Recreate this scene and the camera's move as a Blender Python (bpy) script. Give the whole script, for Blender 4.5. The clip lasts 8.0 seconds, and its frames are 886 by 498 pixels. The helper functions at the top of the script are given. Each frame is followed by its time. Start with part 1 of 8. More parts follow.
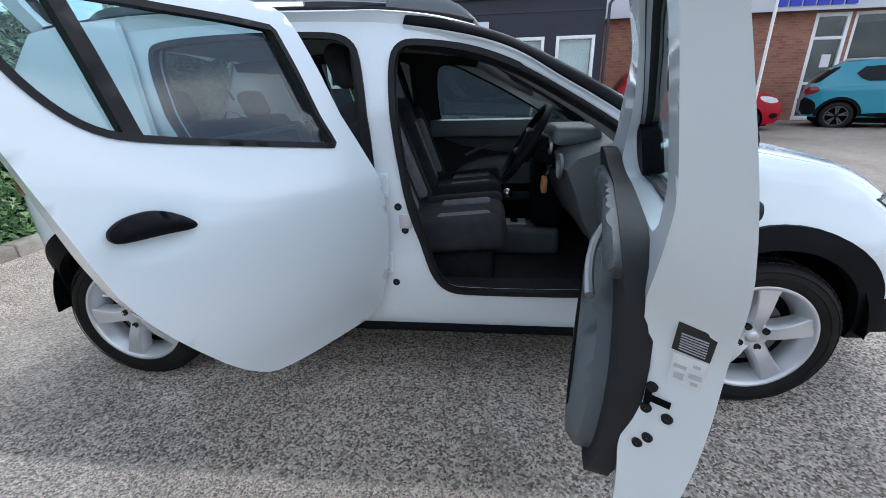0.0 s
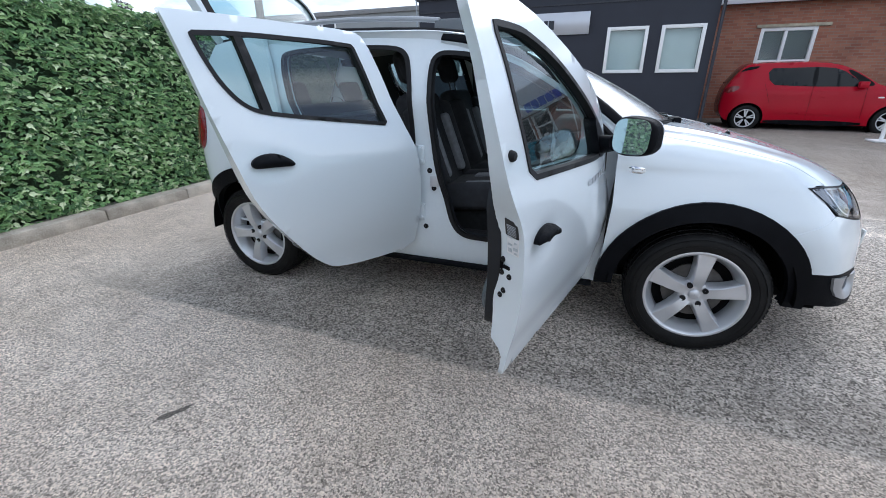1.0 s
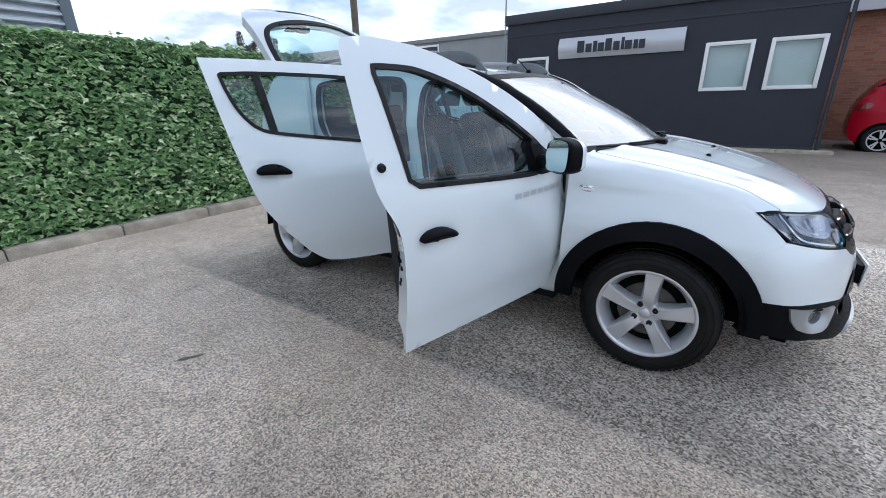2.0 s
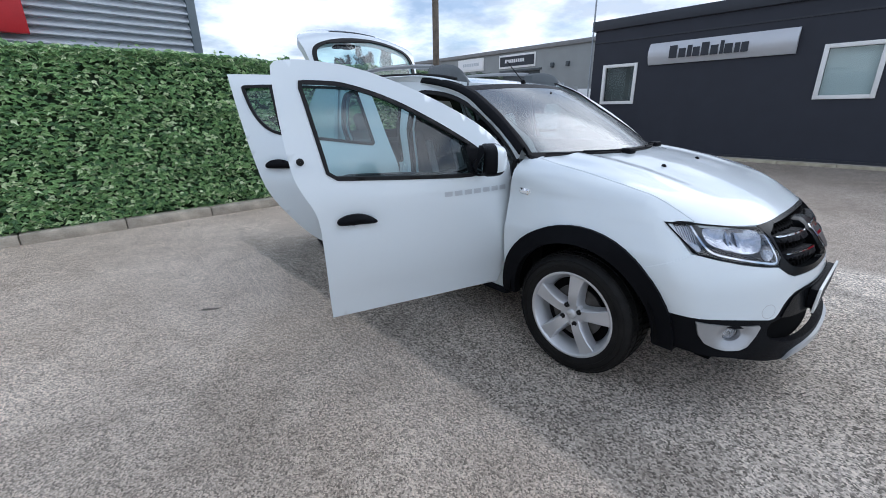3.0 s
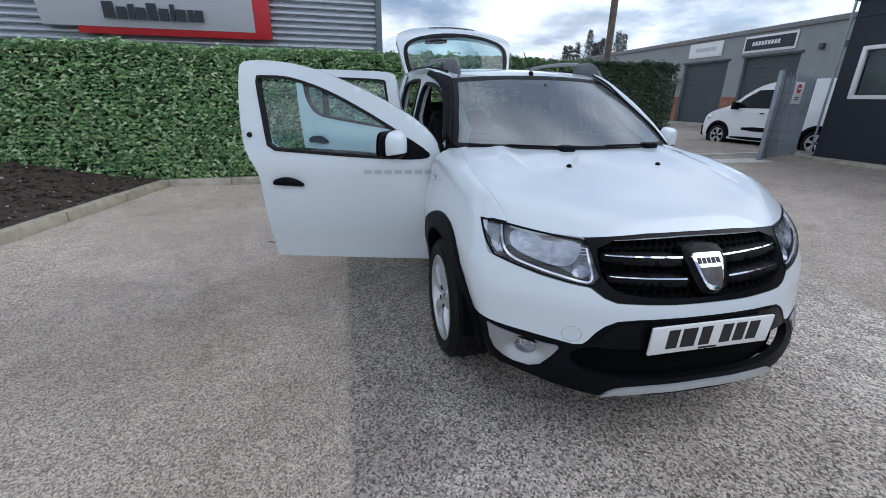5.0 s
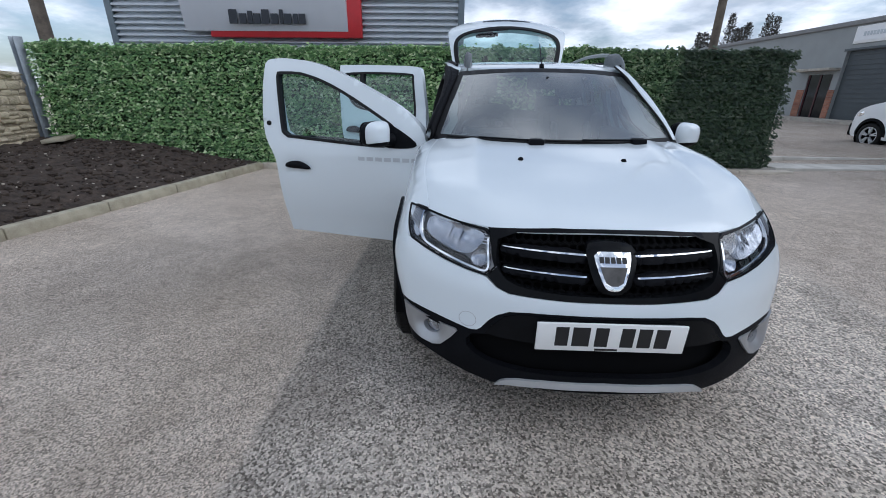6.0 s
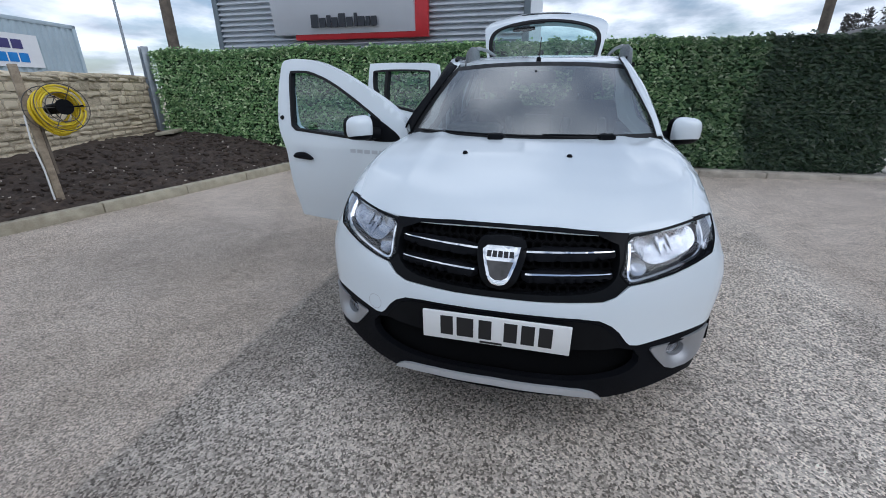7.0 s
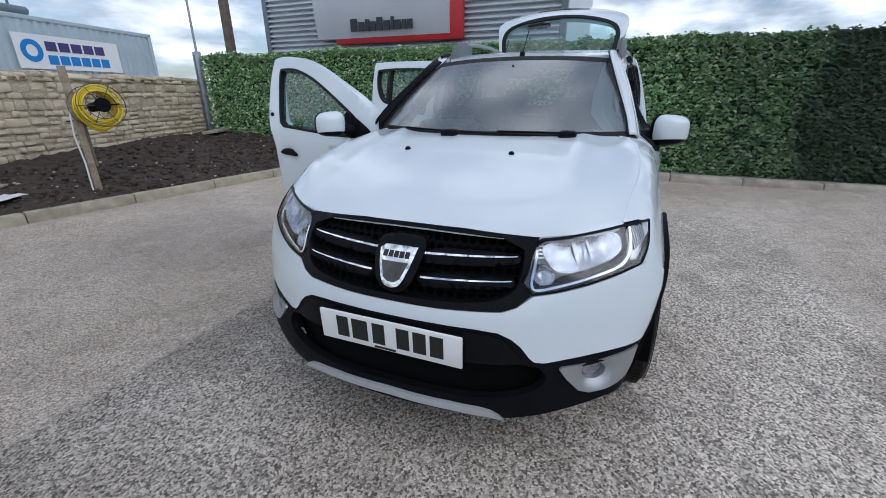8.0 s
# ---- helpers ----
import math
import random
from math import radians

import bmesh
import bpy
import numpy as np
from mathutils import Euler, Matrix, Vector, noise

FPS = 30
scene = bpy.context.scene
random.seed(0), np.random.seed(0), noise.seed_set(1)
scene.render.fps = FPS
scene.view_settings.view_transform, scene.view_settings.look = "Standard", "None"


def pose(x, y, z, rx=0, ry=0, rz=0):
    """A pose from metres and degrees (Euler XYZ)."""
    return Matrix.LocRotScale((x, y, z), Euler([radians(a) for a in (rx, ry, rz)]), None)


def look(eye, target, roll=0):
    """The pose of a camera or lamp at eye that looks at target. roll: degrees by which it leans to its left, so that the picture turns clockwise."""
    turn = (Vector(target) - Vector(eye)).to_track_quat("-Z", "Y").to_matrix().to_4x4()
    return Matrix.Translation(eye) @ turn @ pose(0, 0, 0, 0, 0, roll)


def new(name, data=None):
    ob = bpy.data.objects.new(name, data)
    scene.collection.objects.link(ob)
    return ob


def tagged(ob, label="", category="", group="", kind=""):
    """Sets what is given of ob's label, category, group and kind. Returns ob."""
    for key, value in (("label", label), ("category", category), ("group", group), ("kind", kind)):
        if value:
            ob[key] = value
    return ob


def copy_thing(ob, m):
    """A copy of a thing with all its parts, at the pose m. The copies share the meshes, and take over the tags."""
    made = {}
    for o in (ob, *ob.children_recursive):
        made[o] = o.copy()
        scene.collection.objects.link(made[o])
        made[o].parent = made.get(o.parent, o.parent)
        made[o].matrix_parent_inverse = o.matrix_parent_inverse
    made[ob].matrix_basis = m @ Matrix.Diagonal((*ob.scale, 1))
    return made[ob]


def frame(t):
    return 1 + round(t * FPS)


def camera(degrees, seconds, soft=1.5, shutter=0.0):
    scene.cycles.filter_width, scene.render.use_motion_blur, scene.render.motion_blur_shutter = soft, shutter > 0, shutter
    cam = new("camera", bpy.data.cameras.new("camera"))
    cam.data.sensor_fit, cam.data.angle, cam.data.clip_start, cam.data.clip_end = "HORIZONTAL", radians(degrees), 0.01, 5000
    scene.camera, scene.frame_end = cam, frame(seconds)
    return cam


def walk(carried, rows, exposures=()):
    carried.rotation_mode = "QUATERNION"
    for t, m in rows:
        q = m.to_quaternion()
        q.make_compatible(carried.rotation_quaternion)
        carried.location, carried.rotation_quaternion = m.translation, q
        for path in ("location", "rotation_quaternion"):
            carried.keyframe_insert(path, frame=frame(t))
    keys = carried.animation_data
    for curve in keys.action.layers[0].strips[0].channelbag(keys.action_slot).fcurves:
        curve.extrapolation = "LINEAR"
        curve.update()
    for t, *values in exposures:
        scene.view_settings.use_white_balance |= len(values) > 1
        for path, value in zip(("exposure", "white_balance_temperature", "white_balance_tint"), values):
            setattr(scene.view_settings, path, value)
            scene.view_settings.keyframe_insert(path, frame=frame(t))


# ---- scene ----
cam = camera(94.0, 8.0, soft=0.9)
METRES, EYE, TILT, LEAN, TURN = 6.0, 1.195, 0.0, 0.0, 5.8
PATH = [
    (0, (0.051, 0.03, 1.212), (-0.161, 1.889, 0.505), -1.5),
    (0.5, (0.214, -0.275, 1.232), (-0.206, 1.532, 0.485), -1.0),
    (1, (0.552, -0.526, 1.253), (-0.088, 1.213, 0.499), -0.4),
    (1.5, (0.855, -0.547, 1.276), (-0.005, 1.109, 0.556), -0.5),
    (1.7, (1.015, -0.513, 1.267), (0.069, 1.106, 0.572), -0.9),
    (2.8, (1.891, -0.305, 1.298), (0.548, 1.029, 0.654), -0.5),
    (3, (2.017, -0.188, 1.272), (0.607, 1.078, 0.635), -0.6),
    (3.5, (2.307, 0.101, 1.279), (0.751, 1.185, 0.644), -0.3),
    (4, (2.623, 0.394, 1.272), (0.946, 1.271, 0.627), 0.0),
    (4.2, (2.715, 0.508, 1.279), (0.995, 1.298, 0.632), 0.2),
    (5.3, (3.07, 1.309, 1.282), (1.214, 1.579, 0.586), 0.8),
    (5.5, (3.135, 1.46, 1.296), (1.27, 1.633, 0.595), 0.8),
    (6, (3.172, 1.789, 1.286), (1.305, 1.726, 0.572), 0.7),
    (6.5, (3.15, 2.13, 1.29), (1.308, 1.845, 0.565), 0.2),
    (7, (3.156, 2.487, 1.281), (1.353, 2.017, 0.552), -0.1),
    (7.5, (3.072, 2.753, 1.267), (1.31, 2.143, 0.542), -0.1),
    (8, (2.914, 2.957, 1.23), (1.181, 2.254, 0.52), -0.1),
]
walk(cam, [(t, look(eye, target, roll)) for t, eye, target, roll in PATH],
     exposures=[(0, .87, 5650, 10), (0.6, .77, 5650, 10), (1.5, .62, 5650, 10), (3.0, .37, 5650, 10), (4.0, .26, 5650, 10), (5.5, .08, 5650, 10), (8, .05, 5650, 10)])


CAR = (1.07, 2.344)          # the car's front axle, on the ground

# ---------------------------------------------------------------- light
world = bpy.data.worlds.new("world")
scene.world = world
world.use_nodes = True
SUN_ELEV, SUN_AZ = radians(42), radians(16)     # azimuth from +y towards +x


def build_sky():
    nt = world.node_tree
    n, l = nt.nodes, nt.links
    for k in list(n):
        n.remove(k)
    out = n.new("ShaderNodeOutputWorld")
    bg = n.new("ShaderNodeBackground")
    sky = n.new("ShaderNodeTexSky")
    sky.sky_type = 'NISHITA'
    sky.sun_disc = False
    sky.sun_elevation, sky.sun_rotation = SUN_ELEV, SUN_AZ
    sky.air_density, sky.dust_density = 1.0, 1.2
    co = n.new("ShaderNodeTexCoord")
    sep = n.new("ShaderNodeSeparateXYZ")
    l.new(co.outputs["Generated"], sep.inputs[0])
    # clouds on a flat layer: direction divided by its height
    hz = n.new("ShaderNodeMath"); hz.operation = 'MAXIMUM'; hz.inputs[1].default_value = 0.0
    l.new(sep.outputs[2], hz.inputs[0])
    add = n.new("ShaderNodeMath"); add.operation = 'ADD'; add.inputs[1].default_value = 0.22
    l.new(hz.outputs[0], add.inputs[0])
    dv = n.new("ShaderNodeVectorMath"); dv.operation = 'DIVIDE'
    cmb = n.new("ShaderNodeCombineXYZ")
    for i in range(3):
        l.new(add.outputs[0], cmb.inputs[i])
    l.new(co.outputs["Generated"], dv.inputs[0]); l.new(cmb.outputs[0], dv.inputs[1])
    noi = n.new("ShaderNodeTexNoise"); noi.inputs["Scale"].default_value = 1.35
    noi.inputs["Detail"].default_value = 9; noi.inputs["Roughness"].default_value = 0.56
    l.new(dv.outputs[0], noi.inputs["Vector"])
    ramp = n.new("ShaderNodeValToRGB")
    ramp.color_ramp.elements[0].position, ramp.color_ramp.elements[1].position = 0.42, 0.55
    ramp.color_ramp.elements[0].color = (0.22, 0.22, 0.22, 1)
    l.new(noi.outputs[0], ramp.inputs[0])
    noi2 = n.new("ShaderNodeTexNoise"); noi2.inputs["Scale"].default_value = 2.6
    noi2.inputs["Detail"].default_value = 7
    l.new(dv.outputs[0], noi2.inputs["Vector"])
    ramp2 = n.new("ShaderNodeValToRGB")
    ramp2.color_ramp.elements[0].position, ramp2.color_ramp.elements[1].position = 0.38, 0.62
    ramp2.color_ramp.elements[0].color = (6.0, 6.4, 6.9, 1)
    ramp2.color_ramp.elements[1].color = (12.2, 12.2, 12.2, 1)
    l.new(noi2.outputs[0], ramp2.inputs[0])
    mix = n.new("ShaderNodeMix"); mix.data_type = 'RGBA'
    l.new(ramp.outputs[0], mix.inputs["Factor"])
    l.new(sky.outputs[0], mix.inputs["A"]); l.new(ramp2.outputs[0], mix.inputs["B"])
    l.new(mix.outputs["Result"], bg.inputs["Color"])
    bg.inputs["Strength"].default_value = 0.094
    l.new(bg.outputs[0], out.inputs[0])


build_sky()
sun = new("sun", bpy.data.lights.new("sun", 'SUN'))
sun.data.energy, sun.data.angle, sun.data.color = 0.75, radians(48), (1.0, 0.95, 0.88)
_d = Vector((math.sin(SUN_AZ) * math.cos(SUN_ELEV), math.cos(SUN_AZ) * math.cos(SUN_ELEV), math.sin(SUN_ELEV)))
sun.matrix_world = look(_d * 30, (0, 0, 0))


# ---------------------------------------------------------------- materials
def mat(name, col, rough=0.5, metal=0.0, vary=0.12, scale=6.0, bump=0.0, bump_scale=60.0, coat=0.0, spec=0.5, col2=None, obj_vary=0.0):
    """A surface with a broad and a fine variation of colour and a fine relief."""
    m = bpy.data.materials.new(name)
    m.use_nodes = True
    nt = m.node_tree
    n, l = nt.nodes, nt.links
    b = n["Principled BSDF"]
    b.inputs["Roughness"].default_value, b.inputs["Metallic"].default_value = rough, metal
    b.inputs["Specular IOR Level"].default_value = spec
    b.inputs["Coat Weight"].default_value, b.inputs["Coat Roughness"].default_value = coat, 0.04
    co = n.new("ShaderNodeTexCoord")
    n1 = n.new("ShaderNodeTexNoise"); n1.inputs["Scale"].default_value = scale; n1.inputs["Detail"].default_value = 6
    n2 = n.new("ShaderNodeTexNoise"); n2.inputs["Scale"].default_value = bump_scale; n2.inputs["Detail"].default_value = 4
    l.new(co.outputs["Object"], n1.inputs["Vector"]); l.new(co.outputs["Object"], n2.inputs["Vector"])
    av = n.new("ShaderNodeMath"); av.operation = 'MULTIPLY_ADD'; av.inputs[1].default_value = 0.4
    l.new(n2.outputs[0], av.inputs[0]); l.new(n1.outputs[0], av.inputs[2])
    if obj_vary:
        oi = n.new("ShaderNodeObjectInfo")
        ov = n.new("ShaderNodeMath"); ov.operation = 'MULTIPLY_ADD'; ov.inputs[1].default_value = obj_vary
        l.new(oi.outputs["Random"], ov.inputs[0]); l.new(av.outputs[0], ov.inputs[2])
        av = ov
    r = n.new("ShaderNodeValToRGB")
    r.color_ramp.elements[0].position, r.color_ramp.elements[1].position = 0.45, 0.95 + obj_vary * 0.6
    lo = [c * (1 - vary) for c in col]
    hi = list(col2) if col2 else [min(1, c * (1 + vary)) for c in col]
    r.color_ramp.elements[0].color, r.color_ramp.elements[1].color = (*lo, 1), (*hi, 1)
    l.new(av.outputs[0], r.inputs[0]); l.new(r.outputs[0], b.inputs["Base Color"])
    if bump:
        bp = n.new("ShaderNodeBump"); bp.inputs["Strength"].default_value = bump; bp.inputs["Distance"].default_value = 0.01
        l.new(n2.outputs[0], bp.inputs["Height"]); l.new(bp.outputs[0], b.inputs["Normal"])
    return m


def glass_mat(name, tint, gloss_rough=0.0, ior=1.85, film=0.0):
    """Thin clear pane: what lies behind shows through, the sky mirrors by Fresnel; film: share of a pale diffuse veil.
    """
    m = bpy.data.materials.new(name)
    m.use_nodes = True
    nt = m.node_tree
    n, l = nt.nodes, nt.links
    n.remove(n["Principled BSDF"])
    tr = n.new("ShaderNodeBsdfTransparent"); tr.inputs[0].default_value = (*tint, 1)
    gl = n.new("ShaderNodeBsdfGlossy"); gl.inputs["Roughness"].default_value = gloss_rough
    f0 = ((ior - 1) / (ior + 1)) ** 2
    lw = n.new("ShaderNodeLayerWeight"); lw.inputs[0].default_value = 0.5
    pw = n.new("ShaderNodeMath"); pw.operation = 'POWER'; pw.inputs[1].default_value = 4.6
    fr = n.new("ShaderNodeMath"); fr.operation = 'MULTIPLY_ADD'; fr.inputs[1].default_value, fr.inputs[2].default_value = 1 - f0, f0
    l.new(lw.outputs["Facing"], pw.inputs[0]); l.new(pw.outputs[0], fr.inputs[0])
    mx = n.new("ShaderNodeMixShader")
    l.new(fr.outputs[0], mx.inputs[0]); l.new(gl.outputs[0], mx.inputs[2])
    if film:
        df = n.new("ShaderNodeBsdfDiffuse"); df.inputs[0].default_value = (.62, .66, .65, 1)
        no = n.new("ShaderNodeTexNoise"); no.inputs["Scale"].default_value = 2.5; no.inputs["Detail"].default_value = 5
        mr = n.new("ShaderNodeMapRange"); mr.inputs[3].default_value, mr.inputs[4].default_value = film * .7, film * 1.3
        l.new(no.outputs[0], mr.inputs[0])
        fm = n.new("ShaderNodeMixShader")
        l.new(mr.outputs[0], fm.inputs[0]); l.new(tr.outputs[0], fm.inputs[1]); l.new(df.outputs[0], fm.inputs[2])
        l.new(fm.outputs[0], mx.inputs[1])
    else:
        l.new(tr.outputs[0], mx.inputs[1])
    l.new(mx.outputs[0], n["Material Output"].inputs[0])
    return m


def asphalt_mat():
    m = bpy.data.materials.new("asphalt")
    m.use_nodes = True
    nt = m.node_tree
    n, l = nt.nodes, nt.links
    b = n["Principled BSDF"]
    geo = n.new("ShaderNodeNewGeometry")
    sep = n.new("ShaderNodeSeparateXYZ"); l.new(geo.outputs["Position"], sep.inputs[0])

    def math_node(op, a, c=None, d=None):
        k = n.new("ShaderNodeMath"); k.operation = op
        for i, v in enumerate((a, c, d)):
            if v is None:
                continue
            if isinstance(v, (int, float)):
                k.inputs[i].default_value = v
            else:
                l.new(v, k.inputs[i])
        return k.outputs[0]

    def noise_node(s, det=4, rough=0.6):
        k = n.new("ShaderNodeTexNoise"); k.inputs["Scale"].default_value = s
        k.inputs["Detail"].default_value = det; k.inputs["Roughness"].default_value = rough
        l.new(geo.outputs["Position"], k.inputs["Vector"])
        return k.outputs[0]

    def ramp(fac, p0, p1, c0, c1):
        k = n.new("ShaderNodeValToRGB")
        k.color_ramp.elements[0].position, k.color_ramp.elements[1].position = p0, p1
        k.color_ramp.elements[0].color, k.color_ramp.elements[1].color = (*c0, 1), (*c1, 1)
        l.new(fac, k.inputs[0])
        return k.outputs[0]

    def mixc(f, a, c, mode='MIX'):
        k = n.new("ShaderNodeMix"); k.data_type = 'RGBA'; k.blend_type = mode
        for s, v in (("Factor", f), ("A", a), ("B", c)):
            if isinstance(v, (int, float)):
                k.inputs[s].default_value = v
            elif isinstance(v, tuple):
                k.inputs[s].default_value = v
            else:
                l.new(v, k.inputs[s])
        return k.outputs["Result"]

    edge = math_node('MULTIPLY', math_node('SUBTRACT', noise_node(2.2, 6), 0.5), 0.07)
    edge2 = math_node('MULTIPLY', math_node('SUBTRACT', noise_node(22.0, 3), 0.5), 0.06)
    yy = math_node('ADD', math_node('ADD', sep.outputs[1], edge), edge2)
    s1 = n.new("ShaderNodeMapRange"); s1.inputs[1].default_value, s1.inputs[2].default_value = 0.985, 1.025
    l.new(yy, s1.inputs[0])
    s2 = n.new("ShaderNodeMapRange"); s2.inputs[1].default_value, s2.inputs[2].default_value = 4.95, 4.75
    l.new(math_node('ADD', yy, math_node('MULTIPLY', noise_node(0.9, 3), 0.8)), s2.inputs[0])
    s3 = n.new("ShaderNodeMapRange"); s3.inputs[1].default_value, s3.inputs[2].default_value = -2.9, -1.7
    l.new(math_node('ADD', sep.outputs[0], math_node('MULTIPLY', edge, 4.0)), s3.inputs[0])
    strip = math_node('MULTIPLY', math_node('MULTIPLY', s1.outputs[0], s2.outputs[0]), s3.outputs[0])
    vor = n.new("ShaderNodeTexVoronoi"); vor.inputs["Scale"].default_value = 165.0
    l.new(geo.outputs["Position"], vor.inputs["Vector"])
    chip = n.new("ShaderNodeSeparateColor"); l.new(vor.outputs["Color"], chip.inputs[0])
    vor2 = n.new("ShaderNodeTexVoronoi"); vor2.inputs["Scale"].default_value = 122.0
    l.new(geo.outputs["Position"], vor2.inputs["Vector"])
    chip2 = n.new("ShaderNodeSeparateColor"); l.new(vor2.outputs["Color"], chip2.inputs[0])
    fine = ramp(chip.outputs[0], 0.0, 1.0, (0.125, 0.108, 0.090), (0.97, 0.85, 0.73))
    coarse = ramp(chip2.outputs[0], 0.05, 1.0, (0.095, 0.085, 0.071), (0.93, 0.845, 0.745))
    vor3 = n.new("ShaderNodeTexVoronoi"); vor3.inputs["Scale"].default_value = 270.0
    l.new(geo.outputs["Position"], vor3.inputs["Vector"])
    chip3 = n.new("ShaderNodeSeparateColor"); l.new(vor3.outputs["Color"], chip3.inputs[0])
    grit = ramp(chip3.outputs[1], 0.0, 1.0, (0.165, 0.136, 0.108), (0.74, 0.63, 0.525))
    fine = mixc(0.20, fine, grit)
    coarse = mixc(0.12, coarse, grit)
    col = mixc(strip, fine, coarse)
    # shading put into the colour: dims along +x, strip darkest at its near edge
    shade_x = n.new("ShaderNodeMapRange"); shade_x.inputs[1].default_value, shade_x.inputs[2].default_value = -1.5, 2.5
    shade_x.inputs[3].default_value, shade_x.inputs[4].default_value = 1.25, 0.90
    l.new(sep.outputs[0], shade_x.inputs[0])
    shade_y = n.new("ShaderNodeMapRange"); shade_y.inputs[1].default_value, shade_y.inputs[2].default_value = 1.1, 3.6
    shade_y.inputs[3].default_value, shade_y.inputs[4].default_value = 0.74, 1.34
    l.new(yy, shade_y.inputs[0])
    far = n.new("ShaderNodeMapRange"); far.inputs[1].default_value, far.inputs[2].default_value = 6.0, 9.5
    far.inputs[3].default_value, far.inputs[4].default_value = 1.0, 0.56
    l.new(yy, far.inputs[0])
    gain = n.new("ShaderNodeMix"); l.new(strip, gain.inputs[0]); l.new(shade_x.outputs[0], gain.inputs[2]); l.new(shade_y.outputs[0], gain.inputs[3])
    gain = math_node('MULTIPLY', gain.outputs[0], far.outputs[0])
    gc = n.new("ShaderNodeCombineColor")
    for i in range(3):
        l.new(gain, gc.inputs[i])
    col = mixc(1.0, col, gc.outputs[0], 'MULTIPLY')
    big = ramp(noise_node(0.55, 5), 0.33, 0.68, (0.80, 0.77, 0.73), (1.12, 1.11, 1.10))
    col = mixc(1.0, col, big, 'MULTIPLY')
    med = ramp(noise_node(5.0, 7, 0.7), 0.32, 0.62, (0.82, 0.81, 0.80), (1.05, 1.05, 1.05))
    col = mixc(1.0, col, med, 'MULTIPLY')
    # wet-looking brown stain near the side of the car and an oily drip mark
    st = math_node('MULTIPLY', strip, math_node('GREATER_THAN', noise_node(1.3, 4), 0.56))
    col = mixc(math_node('MULTIPLY', st, 0.22), col, (0.11, 0.092, 0.078, 1))
    dx = math_node('SUBTRACT', sep.outputs[0], -0.94); dy = math_node('SUBTRACT', sep.outputs[1], 0.33)
    du = math_node('ADD', math_node('MULTIPLY', dx, .47), math_node('MULTIPLY', dy, .883))
    dv = math_node('ADD', math_node('MULTIPLY', dx, -.883), math_node('MULTIPLY', dy, .47))
    dv = math_node('ADD', dv, math_node('MULTIPLY', math_node('SUBTRACT', noise_node(14.0, 2), 0.5), .05))
    taper = math_node('MAXIMUM', math_node('SUBTRACT', 1.0, math_node('MULTIPLY', du, 7.0)), 0.4)
    rr = math_node('ADD', math_node('MULTIPLY', math_node('MULTIPLY', du, du), 150.0), math_node('DIVIDE', math_node('MULTIPLY', math_node('MULTIPLY', dv, dv), 3600.0), taper))
    rr = math_node('ADD', rr, math_node('MULTIPLY', noise_node(60.0, 3), 0.9))
    sp = n.new("ShaderNodeMapRange"); sp.inputs[1].default_value, sp.inputs[2].default_value = 1.45, 1.05
    l.new(rr, sp.inputs[0])
    col = mixc(math_node('MULTIPLY', sp.outputs[0], 0.80), col, (0.055, 0.046, 0.040, 1))
    # broad darker patch in front of the flower bed, its edge broken by noise
    px_ = math_node('SUBTRACT', sep.outputs[0], 0.55); py_ = math_node('SUBTRACT', sep.outputs[1], -0.55)
    q2 = math_node('ADD', math_node('MULTIPLY', px_, px_), math_node('MULTIPLY', py_, py_))
    q2 = math_node('ADD', q2, math_node('MULTIPLY', math_node('SUBTRACT', noise_node(1.8, 4), 0.5), 0.9))
    pt = n.new("ShaderNodeMapRange"); pt.interpolation_type = 'SMOOTHSTEP'
    pt.inputs[1].default_value, pt.inputs[2].default_value, pt.inputs[3].default_value, pt.inputs[4].default_value = 1.3, 0.0, 0.0, 0.30
    l.new(q2, pt.inputs[0])
    col = mixc(pt.outputs[0], col, (0.10, 0.088, 0.074, 1))
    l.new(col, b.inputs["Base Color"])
    b.inputs["Roughness"].default_value = 0.86
    b.inputs["Specular IOR Level"].default_value = 0.35
    hgt = mixc(strip, vor.outputs["Distance"], vor2.outputs["Distance"])
    bp = n.new("ShaderNodeBump"); bp.inputs["Strength"].default_value = 0.9; bp.inputs["Distance"].default_value = 0.006
    bp.invert = True
    l.new(hgt, bp.inputs["Height"]); l.new(bp.outputs[0], b.inputs["Normal"])
    return m


